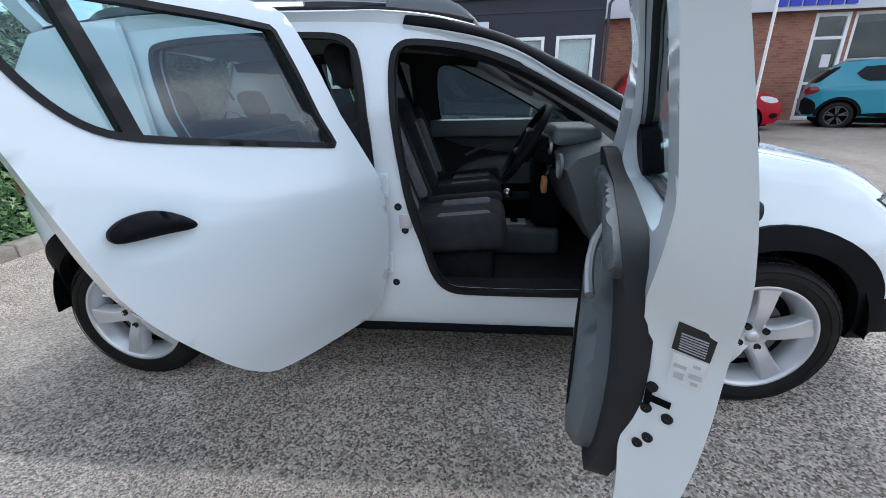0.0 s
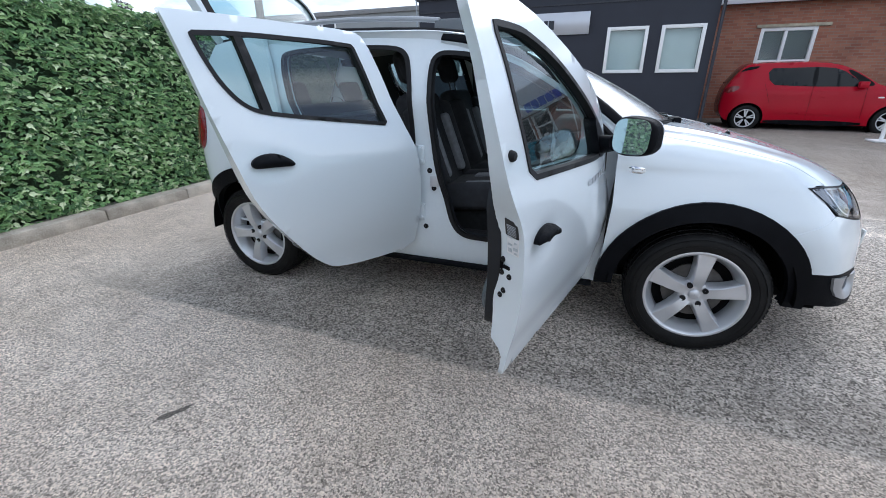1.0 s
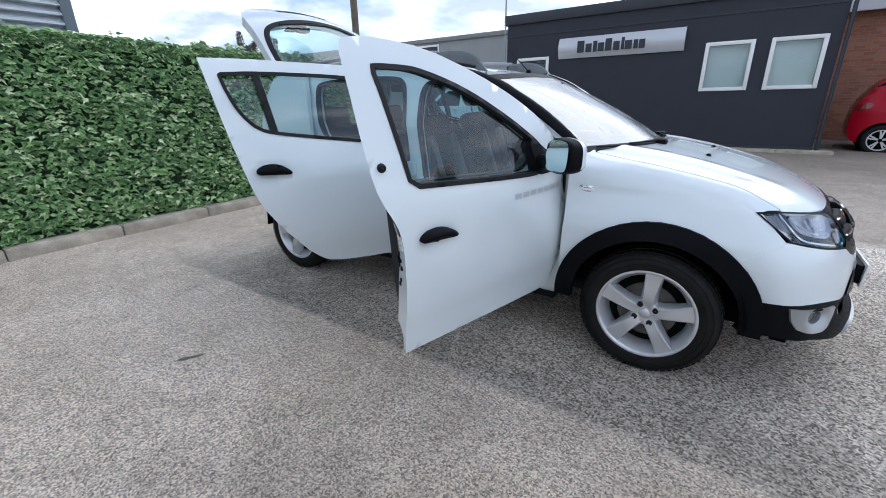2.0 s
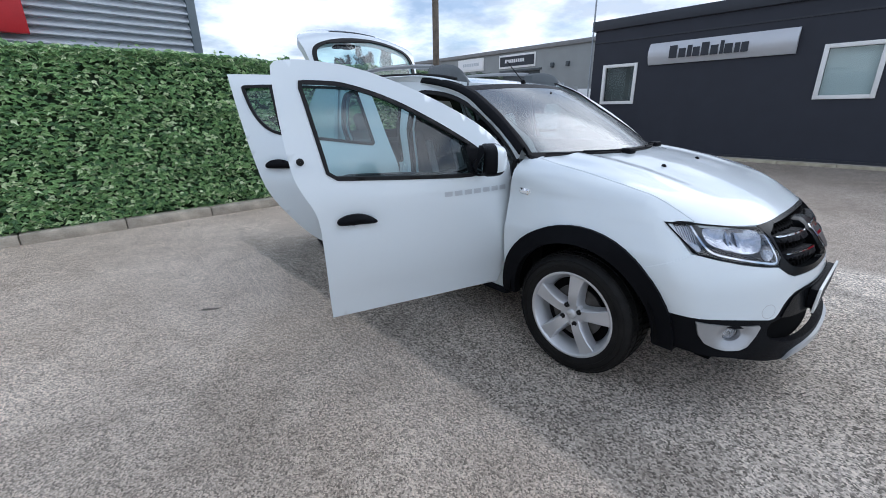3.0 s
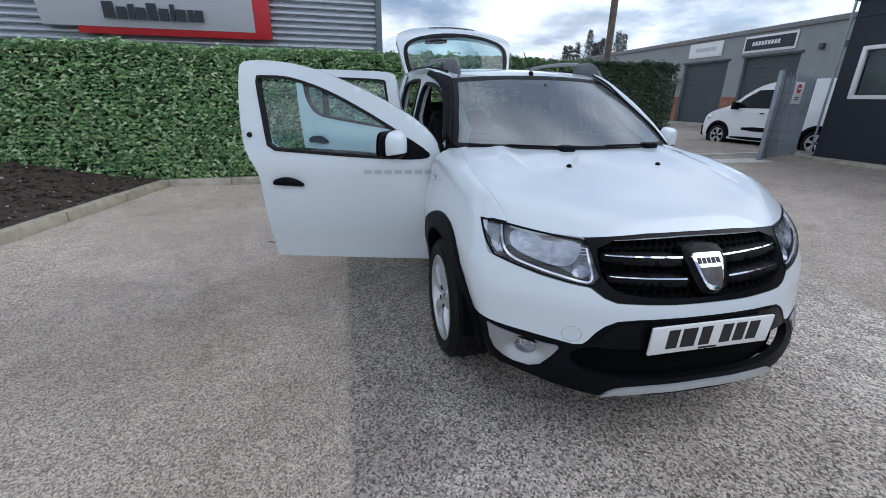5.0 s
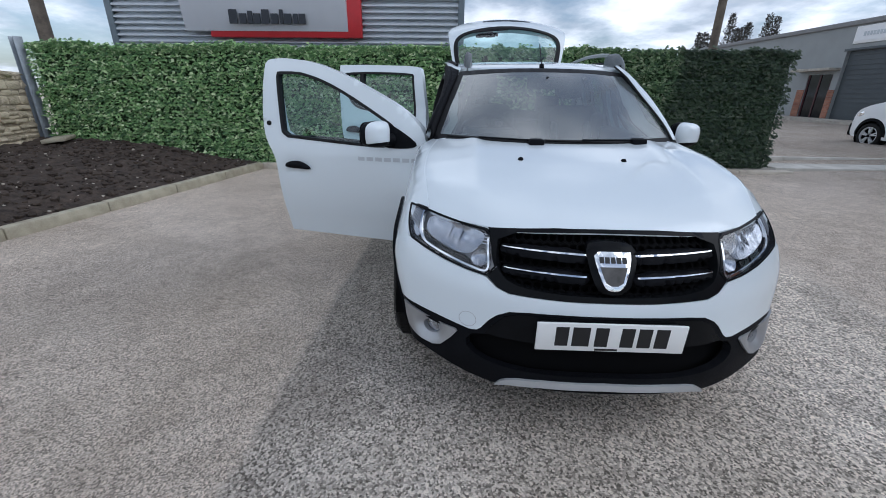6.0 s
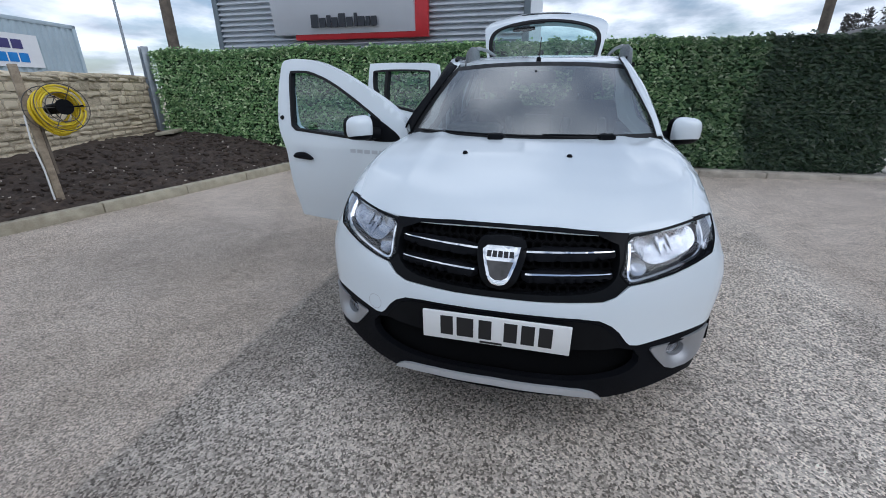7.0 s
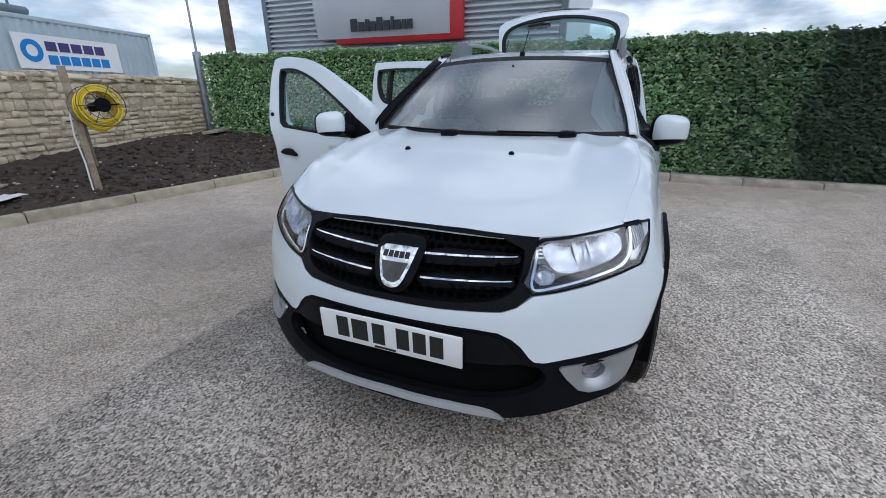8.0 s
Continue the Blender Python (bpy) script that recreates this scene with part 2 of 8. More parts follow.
def brick_mat():
    m = bpy.data.materials.new("red_brick")
    m.use_nodes = True
    nt = m.node_tree
    n, l = nt.nodes, nt.links
    b = n["Principled BSDF"]
    co = n.new("ShaderNodeTexCoord")
    sep = n.new("ShaderNodeSeparateXYZ"); l.new(co.outputs["Object"], sep.inputs[0])
    cm = n.new("ShaderNodeCombineXYZ"); l.new(sep.outputs[0], cm.inputs[0]); l.new(sep.outputs[2], cm.inputs[1])
    br = n.new("ShaderNodeTexBrick")
    br.inputs["Scale"].default_value = 1.0
    br.inputs["Brick Width"].default_value, br.inputs["Row Height"].default_value = 0.225, 0.075
    br.inputs["Mortar Size"].default_value = 0.006
    br.inputs["Color1"].default_value, br.inputs["Color2"].default_value = (0.255, 0.098, 0.062, 1), (0.35, 0.158, 0.10, 1)
    br.inputs["Mortar"].default_value = (0.27, 0.20, 0.155, 1)
    l.new(cm.outputs[0], br.inputs["Vector"])
    no = n.new("ShaderNodeTexNoise"); no.inputs["Scale"].default_value = 1.2; no.inputs["Detail"].default_value = 8
    l.new(co.outputs["Object"], no.inputs["Vector"])
    r = n.new("ShaderNodeValToRGB")
    r.color_ramp.elements[0].position, r.color_ramp.elements[1].position = 0.3, 0.7
    r.color_ramp.elements[0].color, r.color_ramp.elements[1].color = (0.75, 0.75, 0.75, 1), (1.15, 1.12, 1.1, 1)
    l.new(no.outputs[0], r.inputs[0])
    mx = n.new("ShaderNodeMix"); mx.data_type = 'RGBA'; mx.blend_type = 'MULTIPLY'; mx.inputs["Factor"].default_value = 1
    l.new(br.outputs["Color"], mx.inputs["A"]); l.new(r.outputs[0], mx.inputs["B"])
    l.new(mx.outputs["Result"], b.inputs["Base Color"])
    b.inputs["Roughness"].default_value = 0.85
    bp = n.new("ShaderNodeBump"); bp.inputs["Strength"].default_value = 0.6; bp.inputs["Distance"].default_value = 0.006
    bp.invert = True
    l.new(br.outputs["Fac"], bp.inputs["Height"]); l.new(bp.outputs[0], b.inputs["Normal"])
    return m


def leaf_mat():
    m = bpy.data.materials.new("ivy_leaf")
    m.use_nodes = True
    nt = m.node_tree
    n, l = nt.nodes, nt.links
    b = n["Principled BSDF"]
    geo = n.new("ShaderNodeNewGeometry")
    r = n.new("ShaderNodeValToRGB")
    cr = r.color_ramp
    cr.elements[0].position, cr.elements[1].position = 0.0, 1.0
    cr.elements[0].color, cr.elements[1].color = (0.058, 0.132, 0.056, 1), (0.72, 0.80, 0.52, 1)
    e = cr.elements.new(0.45); e.color = (0.185, 0.345, 0.122, 1)
    e = cr.elements.new(0.80); e.color = (0.345, 0.520, 0.215, 1)
    l.new(geo.outputs["Random Per Island"], r.inputs[0])
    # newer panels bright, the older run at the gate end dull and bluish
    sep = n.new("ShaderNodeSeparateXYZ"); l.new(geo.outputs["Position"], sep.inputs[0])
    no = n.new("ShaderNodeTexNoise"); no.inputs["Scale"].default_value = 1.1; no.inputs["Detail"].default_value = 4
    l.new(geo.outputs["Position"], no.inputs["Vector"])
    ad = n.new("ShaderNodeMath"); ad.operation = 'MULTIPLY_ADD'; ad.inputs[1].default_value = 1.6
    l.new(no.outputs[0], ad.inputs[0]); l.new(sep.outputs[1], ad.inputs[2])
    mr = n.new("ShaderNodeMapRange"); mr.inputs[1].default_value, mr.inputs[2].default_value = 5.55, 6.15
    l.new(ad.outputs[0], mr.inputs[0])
    # a gentler darkening also runs through the stretch before it
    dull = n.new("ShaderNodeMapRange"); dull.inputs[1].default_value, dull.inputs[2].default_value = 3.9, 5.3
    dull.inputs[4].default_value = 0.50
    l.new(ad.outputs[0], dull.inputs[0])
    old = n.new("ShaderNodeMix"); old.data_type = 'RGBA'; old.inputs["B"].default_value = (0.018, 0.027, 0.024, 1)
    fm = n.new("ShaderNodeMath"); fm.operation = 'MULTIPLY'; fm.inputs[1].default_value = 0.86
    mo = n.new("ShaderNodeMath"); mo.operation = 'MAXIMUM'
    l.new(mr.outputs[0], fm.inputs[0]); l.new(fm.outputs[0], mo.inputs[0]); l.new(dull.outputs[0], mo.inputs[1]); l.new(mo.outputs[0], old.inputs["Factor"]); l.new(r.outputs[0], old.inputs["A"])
    l.new(old.outputs["Result"], b.inputs["Base Color"])
    b.inputs["Roughness"].default_value = 0.42
    b.inputs["Specular IOR Level"].default_value = 0.4
    return m


M = {}
M["paint"] = mat("white_car_paint", (0.715, 0.770, 0.800), 0.25, vary=0.012, scale=1.5, coat=0.8, bump=0.004, bump_scale=400)
M["white_inner"] = mat("white_inner_paint", (0.715, 0.770, 0.800), 0.38, vary=0.03, scale=4, coat=0.3)
M["black_plastic"] = mat("textured_black_plastic", (0.0055, 0.0060, 0.0078), 0.50, vary=0.25, scale=9, bump=0.2, bump_scale=500, spec=0.07)
M["rubber"] = mat("black_rubber", (0.010, 0.010, 0.011), 0.6, vary=0.2, bump=0.1, bump_scale=200, spec=0.25)
M["tyre"] = mat("tyre_rubber", (0.006, 0.006, 0.0065), 0.6, vary=0.35, scale=12, bump=0.2, bump_scale=180, col2=(0.013, 0.0125, 0.012), spec=0.2)
M["alloy"] = mat("silver_alloy", (0.62, 0.63, 0.65), 0.34, metal=0.6, vary=0.05, scale=8, bump=0.02, bump_scale=300)
M["dark_metal"] = mat("dark_brake_metal", (0.10, 0.095, 0.09), 0.5, metal=0.6, vary=0.3, scale=20)
M["chrome"] = mat("chrome", (0.82, 0.83, 0.84), 0.09, metal=1.0, vary=0.03)
M["silver"] = mat("satin_silver_plastic", (0.38, 0.385, 0.395), 0.36, metal=0.6, vary=0.06, scale=8)
M["cloth"] = mat("black_seat_cloth", (0.026, 0.027, 0.031), 0.95, vary=0.3, scale=20, bump=0.3, bump_scale=900)
M["cloth_grey"] = mat("grey_seat_cloth", (0.20, 0.205, 0.22), 0.95, vary=0.2, scale=30, bump=0.3, bump_scale=900)
M["dash"] = mat("dark_dash_plastic", (0.105, 0.118, 0.125), 0.38, vary=0.15, bump=0.2, bump_scale=600, spec=0.55)
M["dark_trim"] = mat("charcoal_cabin_trim", (0.018, 0.019, 0.022), 0.6, vary=0.15, bump=0.2, bump_scale=500, spec=0.25)
M["headliner"] = mat("grey_headliner", (0.22, 0.22, 0.22), 0.95, vary=0.08)
M["carpet"] = mat("black_carpet", (0.012, 0.012, 0.013), 1.0, vary=0.4, scale=40, bump=0.4, bump_scale=700)
M["glass"] = glass_mat("car_glass", (0.54, 0.74, 0.76), ior=1.9, film=.02)
M["screen_glass"] = glass_mat("windscreen_glass", (0.30, 0.36, 0.35), gloss_rough=.17, ior=3.0, film=.15)
M["pane_glass"] = glass_mat("building_glass", (0.86, 0.90, 0.90), ior=1.5)
M["lens"] = glass_mat("clear_lens", (0.93, 0.94, 0.96), ior=1.75)
M["reflector"] = mat("lamp_reflector", (0.44, 0.46, 0.50), 0.24, metal=0.96, vary=0.25, scale=45, bump=0.30, bump_scale=38)
M["fog_chrome"] = mat("dull_lamp_bowl", (0.36, 0.37, 0.39), 0.22, metal=0.9, vary=0.5, scale=60, bump=0.4, bump_scale=60)
M["lamp_grey"] = mat("grey_lamp_bezel", (0.36, 0.37, 0.39), 0.30, metal=0.5, vary=0.12, scale=20)
M["gloss_black"] = mat("gloss_black_plastic", (0.006, 0.0065, 0.0075), 0.25, vary=0.2, scale=9, spec=0.09)
M["lip_silver"] = mat("satin_silver_trim", (0.52, 0.53, 0.54), 0.36, metal=0.35, vary=0.06, scale=8)
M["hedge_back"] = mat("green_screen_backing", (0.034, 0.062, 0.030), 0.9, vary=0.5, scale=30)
M["mirror"] = mat("mirror_glass", (0.85, 0.87, 0.88), 0.02, metal=1.0, vary=0.01)
M["red_lens"] = mat("red_lamp_lens", (0.16, 0.006, 0.008), 0.12, vary=0.3, scale=25, coat=0.6)
M["white_plain"] = mat("white_plastic", (0.80, 0.80, 0.79), 0.4, vary=0.03)
M["black_ink"] = mat("black_ink", (0.012, 0.012, 0.013), 0.5, vary=0.1)
M["plate"] = mat("white_plate", (0.82, 0.82, 0.80), 0.3, vary=0.02)
M["grey_script"] = mat("grey_script", (0.50, 0.53, 0.56), 0.35, metal=0.3, vary=0.05)
M["dull_black"] = mat("deep_black_cavity", (0.003, 0.003, 0.0034), 0.9, vary=0.2, spec=0.1)
M["maroon"] = mat("dark_maroon_frame", (0.055, 0.012, 0.014), 0.5, vary=0.1)
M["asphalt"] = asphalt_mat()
M["brick"] = brick_mat()
M["leaf"] = leaf_mat()
M["concrete"] = mat("weathered_concrete", (0.31, 0.28, 0.235), 0.9, vary=0.35, scale=7, bump=0.5, bump_scale=90, col2=(0.47, 0.43, 0.37), obj_vary=0.25)
M["concrete_new"] = mat("pale_concrete_kerb", (0.39, 0.335, 0.24), 0.9, vary=0.4, scale=7, bump=0.5, bump_scale=90, col2=(0.50, 0.46, 0.35), obj_vary=0.2)
M["kerb_stone"] = mat("weathered_kerb_stone", (0.36, 0.315, 0.25), 0.9, vary=0.45, scale=5, bump=0.6, bump_scale=70, col2=(0.60, 0.54, 0.45), obj_vary=0.2)
M["pale_slab"] = mat("pale_smooth_concrete", (0.52, 0.49, 0.43), 0.85, vary=0.2, scale=4, bump=0.3, bump_scale=80, col2=(0.66, 0.63, 0.57))
M["soil"] = mat("dark_soil", (0.040, 0.027, 0.020), 0.97, vary=0.5, scale=11, bump=0.8, bump_scale=45, col2=(0.085, 0.062, 0.047))
M["pebble"] = mat("pale_pebbles", (0.34, 0.30, 0.25), 0.85, vary=0.4, scale=30, obj_vary=0.2)
M["stone"] = mat("buff_rubble_stone", (0.40, 0.325, 0.215), 0.92, vary=0.42, scale=9, bump=0.6, bump_scale=55, col2=(0.74, 0.64, 0.47), obj_vary=0.45)
M["mortar"] = mat("pale_lime_mortar", (0.43, 0.36, 0.255), 0.97, vary=0.4, scale=6, bump=0.6, bump_scale=70, col2=(0.62, 0.54, 0.41))
M["galv"] = mat("galvanised_steel", (0.30, 0.33, 0.36), 0.5, metal=0.45, vary=0.18, scale=6)
M["clad"] = mat("silver_grey_cladding", (0.60, 0.635, 0.67), 0.42, metal=0.25, vary=0.06, scale=2)
M["clad_trim"] = mat("slate_grey_trim", (0.155, 0.19, 0.215), 0.5, vary=0.08)
M["sign_face"] = mat("brushed_sign_face", (0.55, 0.565, 0.60), 0.38, metal=0.2, vary=0.05, scale=1.5)
M["sign_red"] = mat("red_sign_edge", (0.52, 0.018, 0.024), 0.42, vary=0.08)
M["sign_ink"] = mat("dark_sign_lettering", (0.022, 0.026, 0.036), 0.5, vary=0.1)
M["navy"] = mat("navy_grey_render", (0.022, 0.025, 0.037), 0.7, vary=0.10, scale=2.5, bump=0.1, bump_scale=60)
M["navy_trim"] = mat("navy_grey_trim", (0.024, 0.027, 0.037), 0.5, vary=0.1)
M["upvc"] = mat("white_window_frame", (0.80, 0.80, 0.79), 0.35, vary=0.03)
M["blind"] = mat("pale_window_blind", (0.74, 0.78, 0.78), 0.7, vary=0.08, scale=3)
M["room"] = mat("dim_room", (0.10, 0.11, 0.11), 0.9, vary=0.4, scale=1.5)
M["fascia"] = mat("pale_fascia", (0.60, 0.61, 0.65), 0.4, vary=0.04, scale=1)
M["blue"] = mat("blue_lettering", (0.020, 0.035, 0.42), 0.45, vary=0.06)
M["unit_grey"] = mat("grey_unit_cladding", (0.27, 0.285, 0.285), 0.55, vary=0.08, scale=1.5)
M["shutter"] = mat("grey_roller_shutter", (0.060, 0.072, 0.080), 0.5, vary=0.12, scale=2)
M["roof_grey"] = mat("grey_roof_edge", (0.21, 0.21, 0.21), 0.6, vary=0.1)
M["container"] = mat("pale_blue_grey_container", (0.42, 0.51, 0.56), 0.5, vary=0.10, scale=2)
M["banner"] = mat("white_banner", (0.80, 0.81, 0.82), 0.5, vary=0.03)
M["cyan"] = mat("bright_blue_print", (0.012, 0.21, 0.60), 0.5, vary=0.1)
M["violet"] = mat("dark_violet_print", (0.045, 0.038, 0.16), 0.5, vary=0.1)
M["timber"] = mat("weathered_timber", (0.30, 0.235, 0.165), 0.85, vary=0.35, scale=14, bump=0.5, bump_scale=70, col2=(0.42, 0.35, 0.26))
M["timber_dark"] = mat("old_pole_timber", (0.155, 0.128, 0.100), 0.9, vary=0.35, scale=6, bump=0.4, bump_scale=40)
M["hose"] = mat("yellow_hose", (0.74, 0.56, 0.015), 0.42, vary=0.10, scale=16)
M["foliage"] = mat("far_foliage", (0.035, 0.055, 0.030), 0.9, vary=0.5, scale=1.5)
M["bare"] = mat("bare_twigs", (0.085, 0.08, 0.07), 0.95, vary=0.3)
M["red_paint"] = mat("red_car_paint", (0.36, 0.003, 0.016), 0.20, vary=0.05, scale=2, coat=0.12, spec=0.15)
M["teal_paint"] = mat("turquoise_car_paint", (0.005, 0.22, 0.31), 0.28, vary=0.06, scale=2, coat=0.8)
M["van_paint"] = mat("white_van_paint", (0.78, 0.79, 0.80), 0.3, vary=0.03, scale=2, coat=0.6)
M["dark_glass"] = mat("dark_car_glass", (0.006, 0.008, 0.010), 0.05, vary=0.2, scale=2, coat=0.0, spec=0.25)
M["fob"] = mat("brown_leather_fob", (0.36, 0.17, 0.065), 0.6, vary=0.15, scale=30)
M["label_white"] = mat("white_paper_label", (0.74, 0.74, 0.74), 0.6, vary=0.06, scale=60)


# ---------------------------------------------------------------- mesh helpers
def mesh_ob(name, V, F, m, parent=None, label="", smooth=True, sharp=None):
    me = bpy.data.meshes.new(name)
    me.from_pydata([tuple(map(float, v)) for v in V], [], [tuple(f) for f in F])
    me.materials.append(M[m])
    if smooth:
        me.shade_smooth()
        if sharp:
            me.set_sharp_from_angle(angle=radians(sharp))
    me.update()
    ob = new(name, me)
    if parent is not None:
        ob.parent = parent
    if label:
        ob["label"] = label
    return ob


def part(name, bm, m, parent, label="", smooth=False, sharp=None):
    me = bpy.data.meshes.new(name)
    bmesh.ops.recalc_face_normals(bm, faces=bm.faces)
    bm.to_mesh(me)
    bm.free()
    me.materials.append(M[m])
    if smooth:
        me.shade_smooth()
        me.set_sharp_from_angle(angle=radians(sharp or 35))
    ob = new(name, me)
    if parent is not None:
        ob.parent = parent
    if label:
        ob["label"] = label
    return ob


def empty(name, m, label="", category="", group="", kind=""):
    ob = new(name)
    ob.empty_display_size = 0.2
    ob.matrix_world = m
    return tagged(ob, label, category, group, kind)


def box(bm, x0, x1, y0, y1, z0, z1, bev=0.0, seg=2, m=None):
    r = bmesh.ops.create_cube(bm, size=1.0)
    vs = r["verts"]
    bmesh.ops.transform(bm, matrix=Matrix.Translation(((x0 + x1) / 2, (y0 + y1) / 2, (z0 + z1) / 2)) @ Matrix.Diagonal((abs(x1 - x0), abs(y1 - y0), abs(z1 - z0), 1)), verts=vs)
    if bev:
        es = list({e for v in vs for e in v.link_edges})
        g = bmesh.ops.bevel(bm, geom=es, offset=bev, segments=seg, profile=0.5, affect='EDGES', clamp_overlap=True)
        vs = list({v for f in g["faces"] for v in f.verts} | {v for v in vs if v.is_valid})
        seen, todo = set(vs), list(vs)
        while todo:
            v = todo.pop()
            for e in v.link_edges:
                o = e.other_vert(v)
                if o not in seen:
                    seen.add(o); todo.append(o)
        vs = list(seen)
    if m is not None:
        bmesh.ops.transform(bm, matrix=m, verts=vs)
    return vs


def box_part(name, x0, x1, y0, y1, z0, z1, m, parent=None, bev=0.0, label="", mx=None, seg=2):
    bm = bmesh.new()
    box(bm, x0, x1, y0, y1, z0, z1, bev, seg, mx)
    return part(name, bm, m, parent, label, smooth=bev > 0)


def tube(bm, pts, r, n=8, closed=False):
    """A round tube along points; r a number or one a point."""
    P = [Vector(p) for p in pts]
    k = len(P)
    rs = r if isinstance(r, (list, tuple)) else [r] * k
    rings, up = [], None
    for i, p in enumerate(P):
        a = P[(i - 1) % k] if closed or i > 0 else p
        b = P[(i + 1) % k] if closed or i < k - 1 else p
        d = (b - a).normalized()
        if up is None:
            up = d.orthogonal().normalized()
        up = (up - d * up.dot(d)).normalized()
        s = d.cross(up)
        rings.append([bm.verts.new(p + (up * math.cos(2 * math.pi * j / n) + s * math.sin(2 * math.pi * j / n)) * rs[i]) for j in range(n)])
    for i in range(k if closed else k - 1):
        A, B = rings[i], rings[(i + 1) % k]
        for j in range(n):
            bm.faces.new((A[j], A[(j + 1) % n], B[(j + 1) % n], B[j]))
    if not closed:
        bm.faces.new(rings[0][::-1]); bm.faces.new(rings[-1])


def tube_part(name, pts, r, m, parent=None, n=8, closed=False, label=""):
    bm = bmesh.new()
    tube(bm, pts, r, n, closed)
    return part(name, bm, m, parent, label, smooth=True, sharp=60)


def lathe(bm, prof, n=48, axis='y', cx=0, cy=0, cz=0):
    """Turns (radius, offset) points about an axis through a centre."""
    rings = []
    for r, o in prof:
        ring = []
        for j in range(n):
            a = 2 * math.pi * j / n
            c, s = r * math.cos(a), r * math.sin(a)
            p = {'y': (c, o, s), 'x': (o, c, s), 'z': (c, s, o)}[axis]
            ring.append(bm.verts.new((p[0] + cx, p[1] + cy, p[2] + cz)))
        rings.append(ring)
    for A, B in zip(rings, rings[1:]):
        for j in range(n):
            bm.faces.new((A[j], A[(j + 1) % n], B[(j + 1) % n], B[j]))
    return rings


def chaikin(P, times=2, closed=True):
    P = [tuple(p) for p in P]
    for _ in range(times):
        Q = []
        n = len(P)
        for i in range(n if closed else n - 1):
            a, b = P[i], P[(i + 1) % n]
            if abs(a[0] - b[0]) + abs(a[1] - b[1]) < 1e-6:
                Q.append(a); continue
            Q.append((a[0] * .75 + b[0] * .25, a[1] * .75 + b[1] * .25))
            Q.append((a[0] * .25 + b[0] * .75, a[1] * .25 + b[1] * .75))
        if not closed:
            Q = [P[0]] + Q + [P[-1]]
        P = Q
    return P


def dense(P, step, closed=True):
    Q = []
    n = len(P)
    for i in range(n if closed else n - 1):
        a, b = P[i], P[(i + 1) % n]
        d = math.hypot(b[0] - a[0], b[1] - a[1])
        if d < 1e-5:
            continue
        k = max(1, int(math.ceil(d / step)))
        Q += [(a[0] + (b[0] - a[0]) * j / k, a[1] + (b[1] - a[1]) * j / k) for j in range(k)]
    if not closed:
        Q.append(P[-1])
    return Q


def inside(P, pts):
    """Which of the points (N, 2) lie inside the polygon P."""
    P = np.asarray(P); x, y = pts[:, 0], pts[:, 1]
    r = np.zeros(len(pts), bool)
    j = len(P) - 1
    for i in range(len(P)):
        xi, yi, xj, yj = P[i][0], P[i][1], P[j][0], P[j][1]
        c = (yi > y) != (yj > y)
        with np.errstate(divide='ignore', invalid='ignore'):
            r ^= c & (x < (xj - xi) * (y - yi) / ((yj - yi) if yj != yi else 1e-12) + xi)
        j = i
    return r


def offset_poly(P, d):
    """The polygon moved outwards by d."""
    P = np.asarray(P, float)
    area = 0.5 * np.sum(P[:, 0] * np.roll(P[:, 1], -1) - np.roll(P[:, 0], -1) * P[:, 1])
    a, b = np.roll(P, 1, 0), np.roll(P, -1, 0)
    t = b - a
    t /= np.maximum(np.linalg.norm(t, axis=1), 1e-9)[:, None]
    nrm = np.stack([t[:, 1], -t[:, 0]], 1) * (1 if area > 0 else -1)
    return [tuple(v) for v in P + nrm * d]


def cdt(outline, holes=(), step=0.05, edge=None):
    """A triangulated sheet inside an outline, with points inside it."""
    from mathutils.geometry import delaunay_2d_cdt
    edge = edge or step
    loops = [dense(outline, edge)] + [dense(h, edge) for h in holes]
    V, E = [], []
    for lp in loops:
        s = len(V)
        V += lp
        E += [(s + i, s + (i + 1) % len(lp)) for i in range(len(lp))]
    B = np.array(V)
    lo, hi = B.min(0), B.max(0)
    gx, gy = np.meshgrid(np.arange(lo[0] + step / 2, hi[0], step), np.arange(lo[1] + step / 2, hi[1], step))
    gx = gx + (np.arange(gx.shape[0]) % 2)[:, None] * step / 2
    G = np.stack([gx.ravel(), gy.ravel()], 1)
    ok = inside(loops[0], G)
    for h in loops[1:]:
        ok &= ~inside(h, G)
    G = G[ok]
    if len(G):
        d = np.min(np.linalg.norm(G[:, None] - B[None], axis=2), axis=1)
        G = G[d > step * 0.45]
    V = V + [tuple(g) for g in G]
    v, _, f, *_ = delaunay_2d_cdt([Vector(p) for p in V], E, [], 0, 1e-6)
    v = np.array([tuple(p) for p in v])
    f = np.array([tuple(t) for t in f if len(t) == 3])
    c = v[f].mean(1)
    ok = inside(loops[0], c)
    for h in loops[1:]:
        ok &= ~inside(h, c)
    return v, f[ok]


